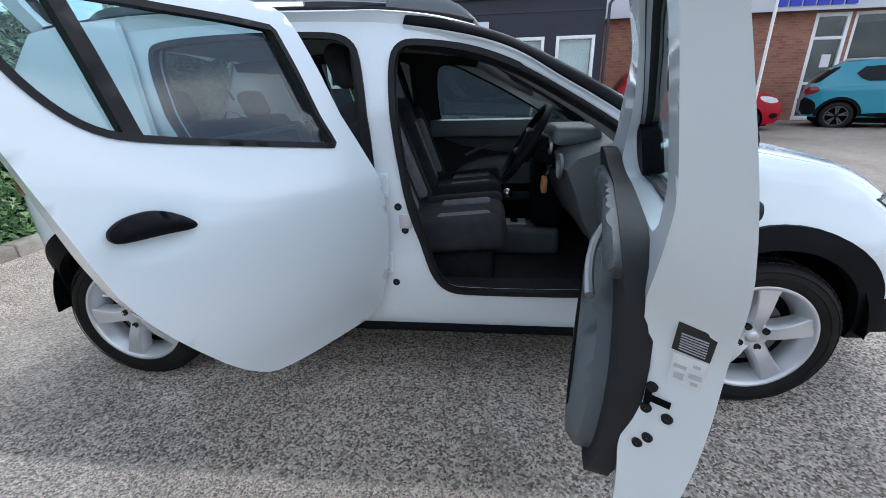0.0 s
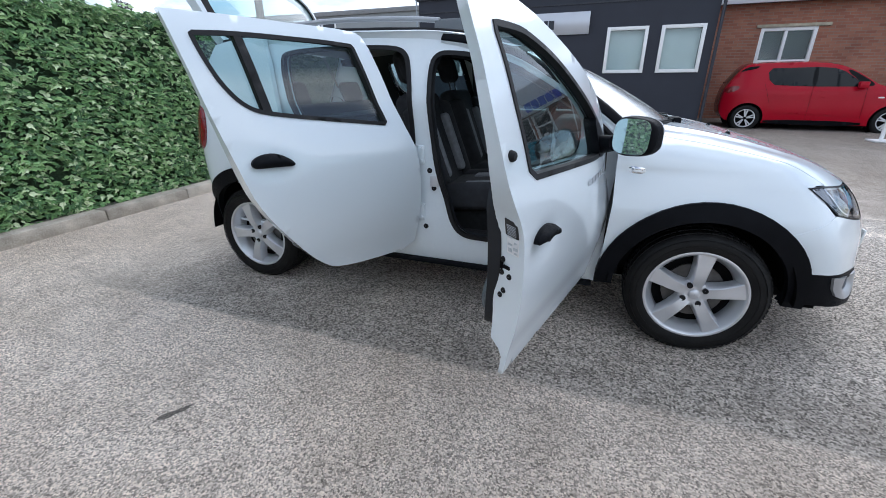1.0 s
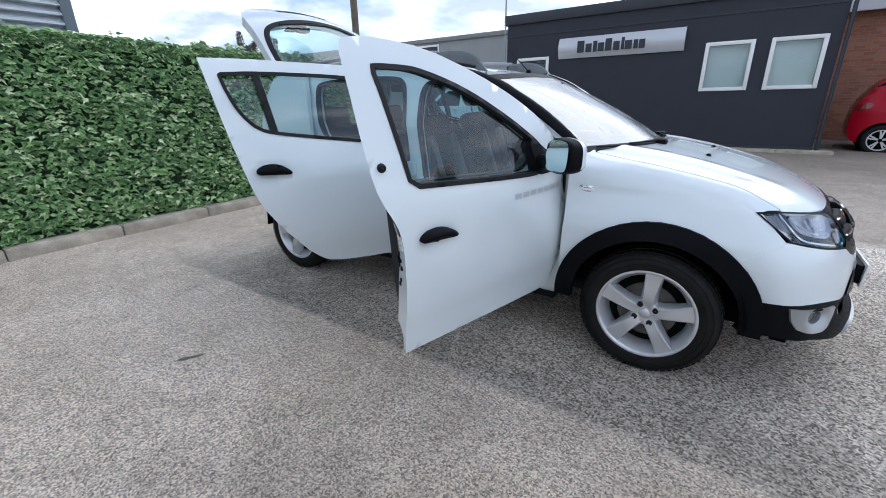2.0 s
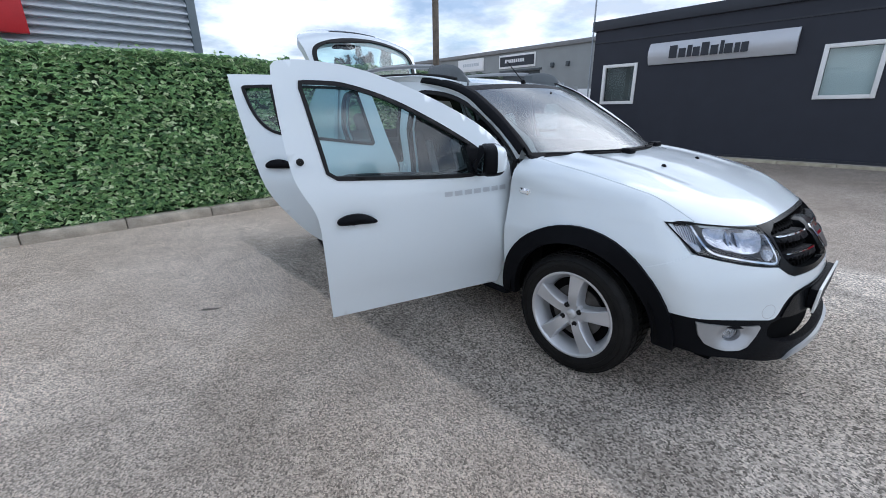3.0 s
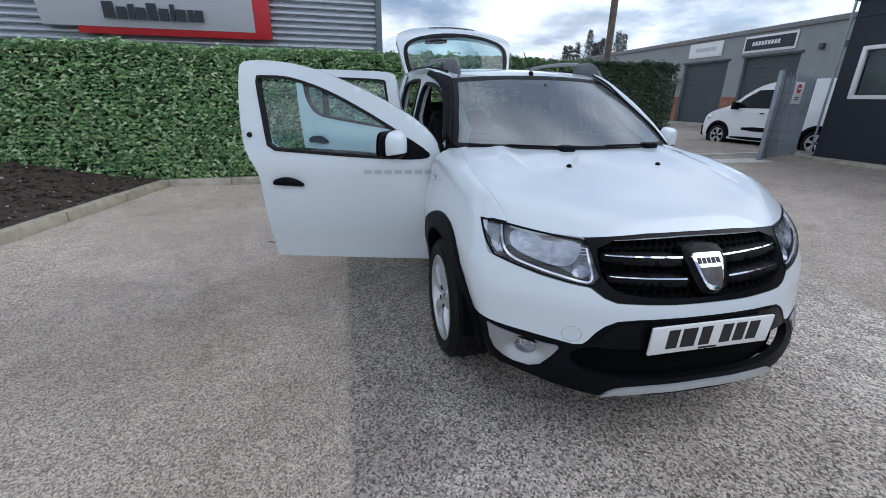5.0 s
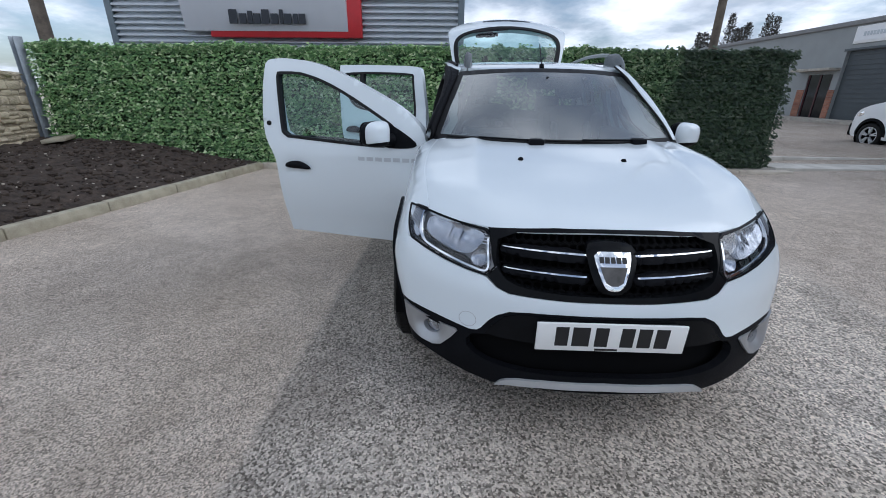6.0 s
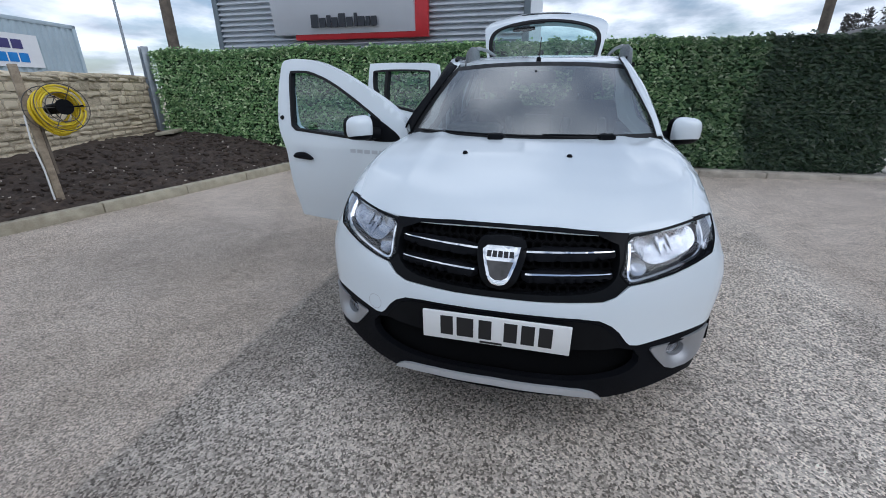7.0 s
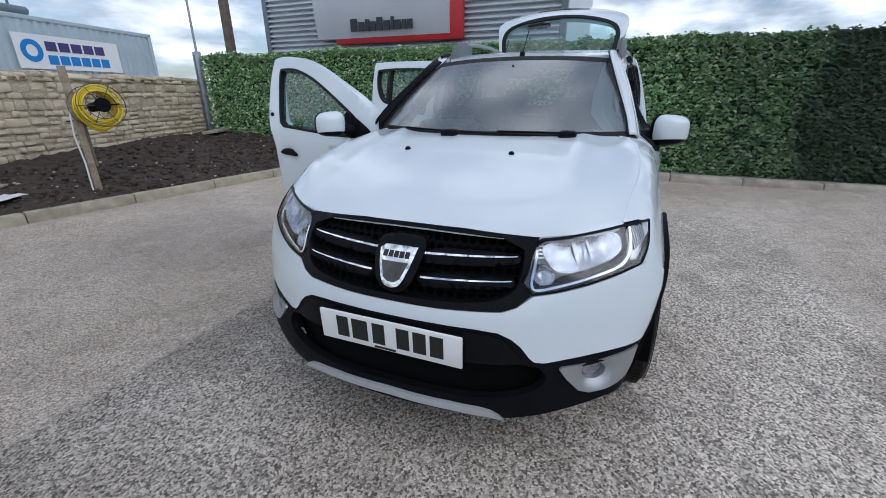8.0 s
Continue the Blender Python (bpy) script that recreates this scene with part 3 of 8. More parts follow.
def sheet(outline, holes, fmap, depth=0.0, step=0.05, back=False, edge=None, flip=False):
    """Vertices and faces of a curved panel: a flat outline carried onto a surface by fmap(points, d), with a rim d deep."""
    v, f = cdt(outline, holes, step, edge)
    A = np.asarray(fmap(v, np.zeros(len(v))))
    V, F = list(map(tuple, A)), [tuple(t) for t in f]
    depth_f = depth if callable(depth) else None
    if depth_f or depth:
        dd = depth_f(v) if depth_f else np.full(len(v), depth)
        Bk = np.asarray(fmap(v, dd))
        cnt = {}
        for t in f:
            for a, b in ((t[0], t[1]), (t[1], t[2]), (t[2], t[0])):
                cnt[(a, b)] = 1
        rim = [(a, b) for (a, b) in cnt if (b, a) not in cnt]
        m0, m1 = {}, {}
        for a, b in rim:
            for k in (a, b):
                if k not in m0:
                    m0[k] = len(V); V.append(tuple(A[k]))
                    m1[k] = len(V); V.append(tuple(Bk[k]))
            F.append((m0[b], m0[a], m1[a], m1[b]))
        if back:
            s = len(V)
            V += list(map(tuple, Bk))
            F += [(t[2] + s, t[1] + s, t[0] + s) for t in f]
    if flip:
        F = [t[::-1] for t in F]
    return V, F


# ---------------------------------------------------------------- ground
def ground_z(y):
    t = min(1.0, max(0.0, (y - 3.5) / 8.0))
    return 0.15 * t * t * (3 - 2 * t)


def build_ground():
    xs = sorted(set([-600, -200, -80, -40, -25] + [v * 1.0 for v in range(-16, 17)] + [25, 40, 80, 200, 600]))
    ys = sorted(set([-600, -200, -80, -40, -25] + [v * 0.5 for v in range(-30, 45)] + [25, 40, 80, 200, 600]))
    V = [(x, y, ground_z(y)) for y in ys for x in xs]
    n = len(xs)
    F = [(j * n + i, j * n + i + 1, (j + 1) * n + i + 1, (j + 1) * n + i) for j in range(len(ys) - 1) for i in range(n - 1)]
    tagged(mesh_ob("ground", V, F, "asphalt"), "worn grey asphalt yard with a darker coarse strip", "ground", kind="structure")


build_ground()


def kerb_run(name, p, q, h, w, m, label, length=0.9, z0=-0.05):
    """A run of kerb stones from p to q; each stone a piece of its own."""
    p, q = Vector((*p, 0)), Vector((*q, 0))
    d = q - p
    L = d.length
    n = max(1, round(L / length))
    ang = math.atan2(d.y, d.x)
    base = empty(name, Matrix.Translation((p.x, p.y, 0)) @ Matrix.Rotation(ang, 4, 'Z'), label, "kerb", kind="structure")
    s = L / n
    bm = bmesh.new()
    box(bm, 0.004, s - 0.004, 0, w, z0, h, 0.014, 2)
    first = part("kerb_stone", bm, m, base, smooth=True)
    for i in range(1, n):
        o = first.copy()
        scene.collection.objects.link(o)
        o.parent = base
        o.matrix_basis = Matrix.Translation((i * s, random.uniform(-.004, .004), random.uniform(-.006, .004))) @ Matrix.Rotation(random.uniform(-.006, .006), 4, 'Z')
    return base


kerb_run("kerb_hedge", (-3.865, 7.35), (-3.865, -1.60), 0.105, -0.17, "kerb_stone", "weathered grey concrete kerb below the hedge")
kerb_run("kerb_bed", (-3.86, -1.56), (-1.10, -2.03), 0.11, -0.11, "concrete_new", "pale edging kerb along the soil bed")
kerb_run("kerb_bed_end", (-1.10, -2.03), (2.70, -2.75), 0.11, -0.11, "concrete_new", "pale edging kerb along the soil bed")


def build_verge():
    bm = bmesh.new()
    box(bm, -4.55, -4.042, -1.7, 7.35, -0.1, 0.10)
    tagged(part("verge", bm, "concrete", None), "dusty concrete strip behind the kerb", "verge", kind="structure")
    bm = bmesh.new()
    box(bm, -4.62, -4.10, 7.20, 11.0, -0.1, ground_z(8.5) + .03, 0.01, 1)
    tagged(part("threshold", bm, "pale_slab", None), "pale concrete strip across the gateway", "paving", kind="structure")
    kerb_run("kerb_gateway", (-5.25, 7.20), (-5.25, 11.0), ground_z(8.5) + .06, .10, "pale_slab", "flush pale kerb beyond the gateway strip")


build_verge()


def soil_z(x, y):
    e = max(0.0, min(1.0, (-(y) - (2.03 + 0.17 * (x + 1.1)) + 0.0) / 2.6)) if x > -3.9 else max(0.0, min(1.0, (-y - 1.6) / 2.6))
    return 0.07 + 0.36 * e * (1.35 - 0.35 * e) + 0.05 * noise.noise((x * 1.7, y * 1.7, 0)) + 0.035 * noise.noise((x * 6, y * 6, 2))


def build_soil():
    step = 0.05
    nx, ny = int(6.9 / step), int(4.3 / step)
    V, F, idx = [], [], {}
    for j in range(ny + 1):
        for i in range(nx + 1):
            x, y = -4.25 + i * step, -1.66 - j * step
            lim = -1.56 - 0.17 * (x + 3.86) - 0.09 if x < -1.1 else -2.03 - 0.19 * (x + 1.1) - 0.09
            if x < -3.95:
                lim = -1.62
            if y > lim + step:
                continue
            y = min(y, lim)
            idx[i, j] = len(V)
            V.append((x + random.uniform(-.012, .012), y, soil_z(x, y) + random.uniform(-.014, .016)))
    for (i, j) in list(idx):
        k = [(i, j), (i + 1, j), (i + 1, j + 1), (i, j + 1)]
        if all(a in idx for a in k):
            F.append([idx[a] for a in k][::-1])
    tagged(mesh_ob("soil_bed", V, F, "soil"), "freshly dug dark brown soil bed", "soil", kind="structure")
    ico = bmesh.new()
    bmesh.ops.create_icosphere(ico, subdivisions=1, radius=1.0)
    bv = [v.co.copy() for v in ico.verts]
    bf = [[v.index for v in f.verts] for f in ico.faces]
    ico.free()
    for name, count, r0, r1, m, lab in (("soil_clods", 1500, .012, .05, "soil", "loose dark clods of soil"), ("soil_pebbles", 260, .006, .020, "pebble", "small pale pebbles in the soil")):
        V, F = [], []
        while len(V) < count * len(bv):
            x, y = random.uniform(-4.1, 2.4), random.uniform(-5.2, -1.8)
            lim = -1.56 - 0.17 * (x + 3.86) - 0.15 if x < -1.1 else -2.03 - 0.19 * (x + 1.1) - 0.15
            if y > lim or y < -5.1 + 0.29 * (x + 3.9):
                continue
            r = r0 + (r1 - r0) * random.random() ** 2.5
            s, b = len(V), Vector((x, y, soil_z(x, y) + r * 0.25))
            k = Vector((random.uniform(.7, 1.4), random.uniform(.7, 1.4), random.uniform(.5, .9))) * r
            V += [b + Vector((c.x * k.x, c.y * k.y, c.z * k.z)) * random.uniform(.85, 1.15) for c in bv]
            F += [[a + s for a in f] for f in bf]
        tagged(mesh_ob(name, V, F, m, smooth=False), lab, "soil", kind="stuff")


build_soil()

# ---------------------------------------------------------------- hedge of artificial ivy
HEDGE_A, HEDGE_B = Vector((-3.93, -5.12)), Vector((-4.22, 7.05))


def build_hedge():
    d = (HEDGE_B - HEDGE_A)
    L = d.length
    u = d / L
    nrm = Vector((u.y, -u.x))                # towards the yard
    rot = Matrix.Translation((HEDGE_A.x, HEDGE_A.y, 0)) @ Matrix.Rotation(math.atan2(u.y, u.x), 4, 'Z')
    bm = bmesh.new()
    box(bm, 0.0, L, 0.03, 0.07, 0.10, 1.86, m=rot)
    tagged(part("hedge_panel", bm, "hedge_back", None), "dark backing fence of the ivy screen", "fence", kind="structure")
    # one leaf: five lobes, folded along the rib
    leaf = [(0, 0, 0), (.30, .16, .10), (.40, .58, .05), (.19, .66, .08), (0, 1.35, -.14), (-.19, .66, .08), (-.40, .58, .05), (-.30, .16, .10)]
    leaf_f = [(0, 1, 2, 3), (0, 3, 4), (0, 4, 5), (0, 5, 6, 7)]
    rnd = random.Random(11)
    V, F = [], []
    N = 47000
    for i in range(N):
        s = rnd.uniform(-0.03, L + 0.03)
        y_here = HEDGE_A.y + u.y * s
        low = 0.10 if y_here > -1.7 else max(0.05, soil_z(HEDGE_A.x + 0.1, y_here) - 0.06)
        top = 1.915 + 0.05 * noise.noise((s * 1.1, 0, 0)) + 0.045 * noise.noise((s * 5.0, 3, 0))
        z = rnd.uniform(low, top)
        if rnd.random() < 0.13:
            z = top + rnd.uniform(-.05, .02) + (0.03 if rnd.random() < .06 else 0)
        z = round(z / .052) * .052 + rnd.gauss(0, .010) + .012 * math.sin(s * 2.3)
        clump = noise.noise((s * 3.4, z * 5.5, 7.0))
        out = 0.03 + 0.030 * (clump + 0.5) + rnd.uniform(-.015, .025)
        if rnd.random() < max(0.0, -clump) * .75:
            continue
        p = HEDGE_A + u * s + nrm * out
        if i % 14 == 0:                      # the crest and the back
            p = HEDGE_A + u * s - nrm * rnd.uniform(0.0, .10)
            z = top + rnd.uniform(-.08, .02)
        size = rnd.uniform(.034, .066)
        # leaves hang: tip down and outwards
        sw, fw = rnd.choice((-1, 1)) * rnd.uniform(.25, 1.0), rnd.uniform(.1, .6)
        tip = Vector((nrm.x * fw + u.x * sw, nrm.y * fw + u.y * sw, rnd.uniform(-.75, .15))).normalized()
        face = Vector((nrm.x, nrm.y, 0.75)) + Vector((rnd.uniform(-.6, .6), rnd.uniform(-.6, .6), rnd.uniform(-.5, .6)))
        side = tip.cross(face).normalized()
        up = side.cross(tip)
        b = len(V)
        o = Vector((p.x, p.y, z))
        V += [o + (side * a + tip * c + up * e) * size for a, c, e in leaf]
        F += [tuple(k + b for k in f) for f in leaf_f]
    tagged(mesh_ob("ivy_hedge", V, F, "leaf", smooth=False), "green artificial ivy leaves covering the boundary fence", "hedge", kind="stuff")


build_hedge()


# ---------------------------------------------------------------- stone wall, post, stake with hose reel
def stone_shape(rnd):
    """One roughly squared stone in a unit box, its corners knocked off."""
    bm = bmesh.new()
    box(bm, 0, 1, 0, 1, 0, 1)
    bmesh.ops.subdivide_edges(bm, edges=bm.edges, cuts=2, use_grid_fill=True)
    for v in bm.verts:
        c = v.co - Vector((.5, .5, .5))
        n = sum(abs(k) > .49 for k in c)
        v.co = Vector((.5, .5, .5)) + Vector((c.x * (1 - .07 * (n > 1) - .05 * (n > 2)), c.y * (1 - .22 * (n > 1)), c.z * (1 - .10 * (n > 1) - .06 * (n > 2))))
        v.co += Vector((rnd.uniform(-.035, .035), rnd.uniform(-.10, .10), rnd.uniform(-.05, .05)))
    me = bpy.data.meshes.new("stone")
    bmesh.ops.recalc_face_normals(bm, faces=bm.faces)
    bm.to_mesh(me); bm.free()
    me.materials.append(M["stone"])
    me.shade_smooth()
    me.set_sharp_from_angle(angle=radians(48))
    return me


def build_stone_wall():
    a, b = Vector((-4.0, -5.45)), Vector((2.6, -3.55))
    d = b - a
    L = d.length
    mx = Matrix.Translation((a.x, a.y, 0)) @ Matrix.Rotation(math.atan2(d.y, d.x), 4, 'Z')
    base = empty("wall_stone", mx, "old buff rubble stone wall with pale mortar and flat coping stones", "wall", kind="structure")
    rnd = random.Random(5)
    # mortar face: a rough sheet between the stones
    nx, nz = 132, 30
    V = [(L * i / nx, .006 + .014 * noise.noise((i * .9, j * .9, 3)), -.1 + 1.55 * j / nz) for j in range(nz + 1) for i in range(nx + 1)]
    F = [(j * (nx + 1) + i, j * (nx + 1) + i + 1, (j + 1) * (nx + 1) + i + 1, (j + 1) * (nx + 1) + i) for j in range(nz) for i in range(nx)]
    mesh_ob("mortar_face", V, F, "mortar", base)
    box_part("wall_core", 0, L, -0.42, -0.02, -0.1, 1.44, "mortar", base)
    shapes = [stone_shape(rnd) for _ in range(14)]
    rest_v, rest_f = [], []
    count = 0

    def lay(x, z, w, h):
        nonlocal count
        m = Matrix.Translation((x + .004, -0.06, z)) @ Matrix.Rotation(rnd.uniform(-.05, .05), 4, 'Y') @ Matrix.Diagonal((w - rnd.uniform(.008, .02), .088 + rnd.uniform(-.012, .022), h - rnd.uniform(.006, .016), 1))
        me = shapes[rnd.randrange(14)]
        if z > .22 and x < 4.9 and count < 300:
            o = new("stone", me)
            o.parent = base
            o.matrix_basis = m
            count += 1
        else:
            q = len(rest_v)
            rest_v.extend(m @ v.co for v in me.vertices)
            rest_f.extend([k + q for k in p.vertices] for p in me.polygons)

    z = 0.02
    while z < 1.40:
        h = rnd.choice((.07, .085, .10, .12, .145))
        x = -rnd.uniform(0, .15)
        while x < L:
            kind = rnd.random()
            if kind < .16 and h > .11:                  # two thin stones in place of one
                w, t = rnd.uniform(.12, .26), h * rnd.uniform(.4, .6)
                lay(x, z, w, t); lay(x, z + t, w, h - t)
            else:
                w = rnd.uniform(.08, .20) if kind < .5 else rnd.uniform(.16, .34)
                lay(x, z + rnd.uniform(-.008, .008), w, h * rnd.uniform(.86, 1.04))
            x += w
        z += h
    tagged(mesh_ob("stones", rest_v, rest_f, "stone", base, smooth=False), kind="stuff")
    x = -.1
    while x < L:
        w = rnd.uniform(.30, .66) if x < 3.2 else rnd.uniform(.14, .34)
        o = new("coping_stone", shapes[rnd.randrange(14)])
        o.parent = base
        o.matrix_basis = Matrix.Translation((x, -0.46, 1.40 + rnd.uniform(-.02, .015))) @ Matrix.Rotation(rnd.uniform(-.03, .03), 4, 'Y') @ Matrix.Diagonal((w - .012, .50, rnd.uniform(.085, .12), 1))
        x += w
    bm = bmesh.new()
    box(bm, -0.30, 0.30, -0.16, 0.16, -0.03, 0.03, 0.015, 2, Matrix.Translation((-3.55, -4.75, soil_z(-3.55, -4.75) + .06)) @ Matrix.Rotation(.5, 4, 'Z') @ Matrix.Rotation(.12, 4, 'X'))
    tagged(part("stone_slab", bm, "concrete_new", None, smooth=True), "pale broken stone slab lying on the soil", "slab")


build_stone_wall()


def build_fence_post():
    x, y = -3.90, -5.30
    base = empty("fence_post", Matrix.Translation((x, y, 0.3)) @ Matrix.Rotation(-.4, 4, 'Z'), "blue-grey galvanised steel fence post at the hedge end", "post")
    box_part("web", -.006, .006, -.07, .07, -0.2, 1.72, "galv", base, .002)
    for s in (-1, 1):
        box_part("flange", -.06, .06, s * .07 - .005, s * .07 + .005, -0.2, 1.72, "galv", base, .002)


build_fence_post()


def build_hose_reel():
    b0, t0 = Vector((0.0, -2.574, 0.08)), Vector((-0.03, -2.66, 1.50))
    d = (t0 - b0)
    q = d.to_track_quat('Z', 'Y').to_matrix().to_4x4()
    st = empty("wooden_stake", Matrix.Translation(b0) @ q, "leaning weathered timber stake driven into the bed", "stake")
    box_part("plank", -.034, .034, -.028, .028, -0.1, d.length, "timber", st, .006)
    box_part("batten", -.062, -.036, -.024, .024, .35, d.length * .80, "timber_dark", st, .004)
    tube_part("hose_tail", [(.05, .03, .95), (.075, .05, .70), (.055, .05, .40), (.062, .06, .12), (.05, .07, .03)], .009, "white_plain", st, 6, label="pale end of the hose hanging down")
    tube_part("bolt", [(-.10, 0, .86), (.10, 0, .86)], .008, "dark_metal", st, 6)
    c = Vector((-0.14, -2.42, 1.09))
    ax = Vector((0.18, 0.97, 0.10)).normalized()
    reel = empty("hose_reel", Matrix.Translation(c) @ ax.to_track_quat('Z', 'Y').to_matrix().to_4x4(), "yellow hose coiled on a wire reel hung on the stake", "hose reel")
    rnd = random.Random(3)
    bm = bmesh.new()
    pts = []
    turns = 15
    for k in range(turns * 28):
        a = 2 * math.pi * k / 28
        layer = k // 28
        r = .150 + .014 * (layer // 4) + .012 * (layer % 2) + .006 * math.sin(a * 1.0 + layer)
        zz = -.11 + .022 * ((layer * 3) % 10) + .006 * math.sin(a * 2 + layer)
        sag = .035 * max(0, -math.sin(a)) * (layer % 3)
        pts.append((r * math.cos(a), (r + sag) * math.sin(a), zz))
    tube(bm, pts, .0105, 6)
    part("hose", bm, "hose", reel, "yellow rubber hose in loose coils", smooth=True, sharp=80)
    for zz in (-.125, .13):
        for rr in (.225, .14):
            bm = bmesh.new()
            tube(bm, [(rr * math.cos(a * math.pi / 16), rr * math.sin(a * math.pi / 16), zz) for a in range(32)], .0045, 5, True)
            part("wire_hoop", bm, "dark_metal", reel, smooth=True, sharp=80)
        for k in range(6):
            a = math.pi * k / 3
            tube_part("wire_spoke", [(.03 * math.cos(a), .03 * math.sin(a), zz), (.225 * math.cos(a), .225 * math.sin(a), zz)], .004, "dark_metal", reel, 5)
    bm = bmesh.new()
    lathe(bm, [(.001, -.15), (.05, -.15), (.05, .15), (.075, .15), (.075, .165), (.001, .165)], 20, 'z')
    part("hub", bm, "black_plastic", reel, "black plastic hub", smooth=True)
    tube_part("crank_handle", [(0, 0, .16), (.12, 0, .17), (.12, 0, .24)], .009, "black_plastic", reel, 6)


build_hose_reel()


def build_bed_litter():
    for k, (x, y, r, ln) in enumerate(((0.75, -3.2, .5, .55), (1.05, -3.0, .9, .4))):
        bm = bmesh.new()
        box(bm, -ln / 2, ln / 2, -.045, .045, -.012, .012, .004, 1, Matrix.Translation((x, y, soil_z(x, y) + .03)) @ Matrix.Rotation(r, 4, 'Z') @ Matrix.Rotation(.08, 4, 'Y'))
        tagged(part("timber_offcut", bm, "timber", None, smooth=True), "pale timber offcut lying on the soil", "offcut", "timber offcuts")
    bm = bmesh.new()
    bmesh.ops.create_grid(bm, x_segments=7, y_segments=5, size=0.5)
    for v in bm.verts:
        v.co = Vector((v.co.x * .42, v.co.y * .26, .03 * noise.noise(v.co * 4)))
    bmesh.ops.solidify(bm, geom=bm.faces, thickness=.004)
    bmesh.ops.transform(bm, matrix=Matrix.Translation((.80, -2.82, soil_z(.80, -2.82) + .05)) @ Matrix.Rotation(.4, 4, 'Z'), verts=bm.verts)
    tagged(part("crumpled_sheet", bm, "white_plain", None, smooth=True), "crumpled white plastic sheet on the soil", "sheet")


build_bed_litter()


def bars(parent, spec, x, z, h, unit, y, t=0.012):
    """Plain bars in place of letters: spec holds (width, height share, drop share)."""
    for w, hh, drop in spec:
        box_part("letter_bar", x, x + w * unit * .80, y - t, y, z + drop * h, z + (drop + hh) * h, "sign_ink", parent)
        x += w * unit


NAME_BARS = [(1.1, 1, 0), (.95, .72, 0), (.62, .9, 0), (.9, .72, 0), (.98, 1, 0), (.95, .72, 0), (.45, 1, 0), (1.0, .72, 0), (.62, .72, 0), (.85, .72, 0)]


# ---------------------------------------------------------------- louvred building behind the hedge
def build_louvred_building():
    # local x runs along +y of the yard, local y points away from the yard
    mx = Matrix.Translation((-5.97, -5.25, 0)) @ Matrix.Rotation(radians(90), 4, 'Z')
    b = empty("louvred_building", mx, "silver-grey louvred building with slate-grey corner trims", "building", kind="structure")
    W = 7.06
    box_part("wall", 0.02, W - .02, .05, 6.0, 0, 5.4, "clad", b)
    for x0 in (-.03, W - .09):
        box_part("corner_trim", x0, x0 + .12, -.06, .10, 0, 5.4, "clad_trim", b, .008)
    box_part("fascia", .09, W - .09, -.03, .05, 3.32, 5.4, "clad", b, .01)
    z = 1.50
    first = None
    while z < 3.28:
        if first is None:
            bm = bmesh.new()
            vs = [bm.verts.new((.09, 0.052, 0)), bm.verts.new((.09, -.045, .012)), bm.verts.new((.09, -.045, .030)), bm.verts.new((.09, 0.052, .104))]
            f = bm.faces.new(vs)
            ex = bmesh.ops.extrude_face_region(bm, geom=[f])
            bmesh.ops.translate(bm, vec=(W - .18, 0, 0), verts=[v for v in ex["geom"] if isinstance(v, bmesh.types.BMVert)])
            first = part("slat", bm, "clad", b)
            o = first
        else:
            o = first.copy()
            scene.collection.objects.link(o)
            o.parent = b
        o.matrix_basis = Matrix.Translation((0, 0, z))
        z += 0.108
    s = empty("dealer_sign", mx @ Matrix.Translation((1.62, -.06, 0)), "brushed silver name sign with a red edge on the louvred wall", "sign")
    bm = bmesh.new()
    box(bm, .48, 3.48, -.13, .0, 2.24, 3.05, .012, 2)
    part("red_backing", bm, "sign_red", s, "glossy red backing panel", smooth=True)
    # bowed face
    V, F = [], []
    n = 12
    for i in range(n + 1):
        a = i / n
        zz = 2.345 + .78 * a
        yy = -.14 - .085 * math.sin(math.pi * min(1, a * .5 + .0))
        V += [(0.0, yy, zz), (3.22, yy, zz)]
    F += [(2 * i, 2 * i + 1, 2 * i + 3, 2 * i + 2) for i in range(n)]
    k = len(V)
    V += [(0.0, -.0, 2.345), (3.22, 0, 2.345), (0.0, 0, 3.125), (3.22, 0, 3.125)]
    F += [(0, k, k + 1, 1), tuple([2 * i for i in range(n + 1)] + [k + 2, k]), tuple([2 * i + 1 for i in range(n + 1)][::-1] + [k + 1, k + 3])[::-1]]
    mesh_ob("sign_face", V, F, "sign_face", s, "bowed brushed silver face", smooth=True, sharp=40)
    bars(s, NAME_BARS, 0.94, 2.46, .245, .180, -.205, .02)


build_louvred_building()


def pole(name, x, y, r0, r1, h, m, label, cat, arms=(), lean=(0, 0)):
    b = empty(name, Matrix.Translation((x, y, 0)), label, cat)
    tube_part("shaft", [(lean[0] * k / 6, lean[1] * k / 6, h * k / 6) for k in range(7)], [r0 + (r1 - r0) * k / 6 for k in range(7)], m, b, 14)
    for z, ln in arms:
        box_part("crossarm", -ln / 2, ln / 2, -.04, .04, z, z + .09, m, b, .01)
        for s in (-.45, .45):
            tube_part("insulator", [(s * ln, 0, z + .09), (s * ln, 0, z + .2)], .03, "galv", b, 8)
    return b


pole("telegraph_pole", -5.62, 6.52, .075, .06, 9.5, "timber_dark", "dark timber telegraph pole behind the hedge", "pole", ((4.05, .34), (3.70, .26)))
pole("telegraph_pole", -7.1, -7.75, .15, .11, 9.0, "timber_dark", "weathered brown timber pole behind the boundary wall", "pole")


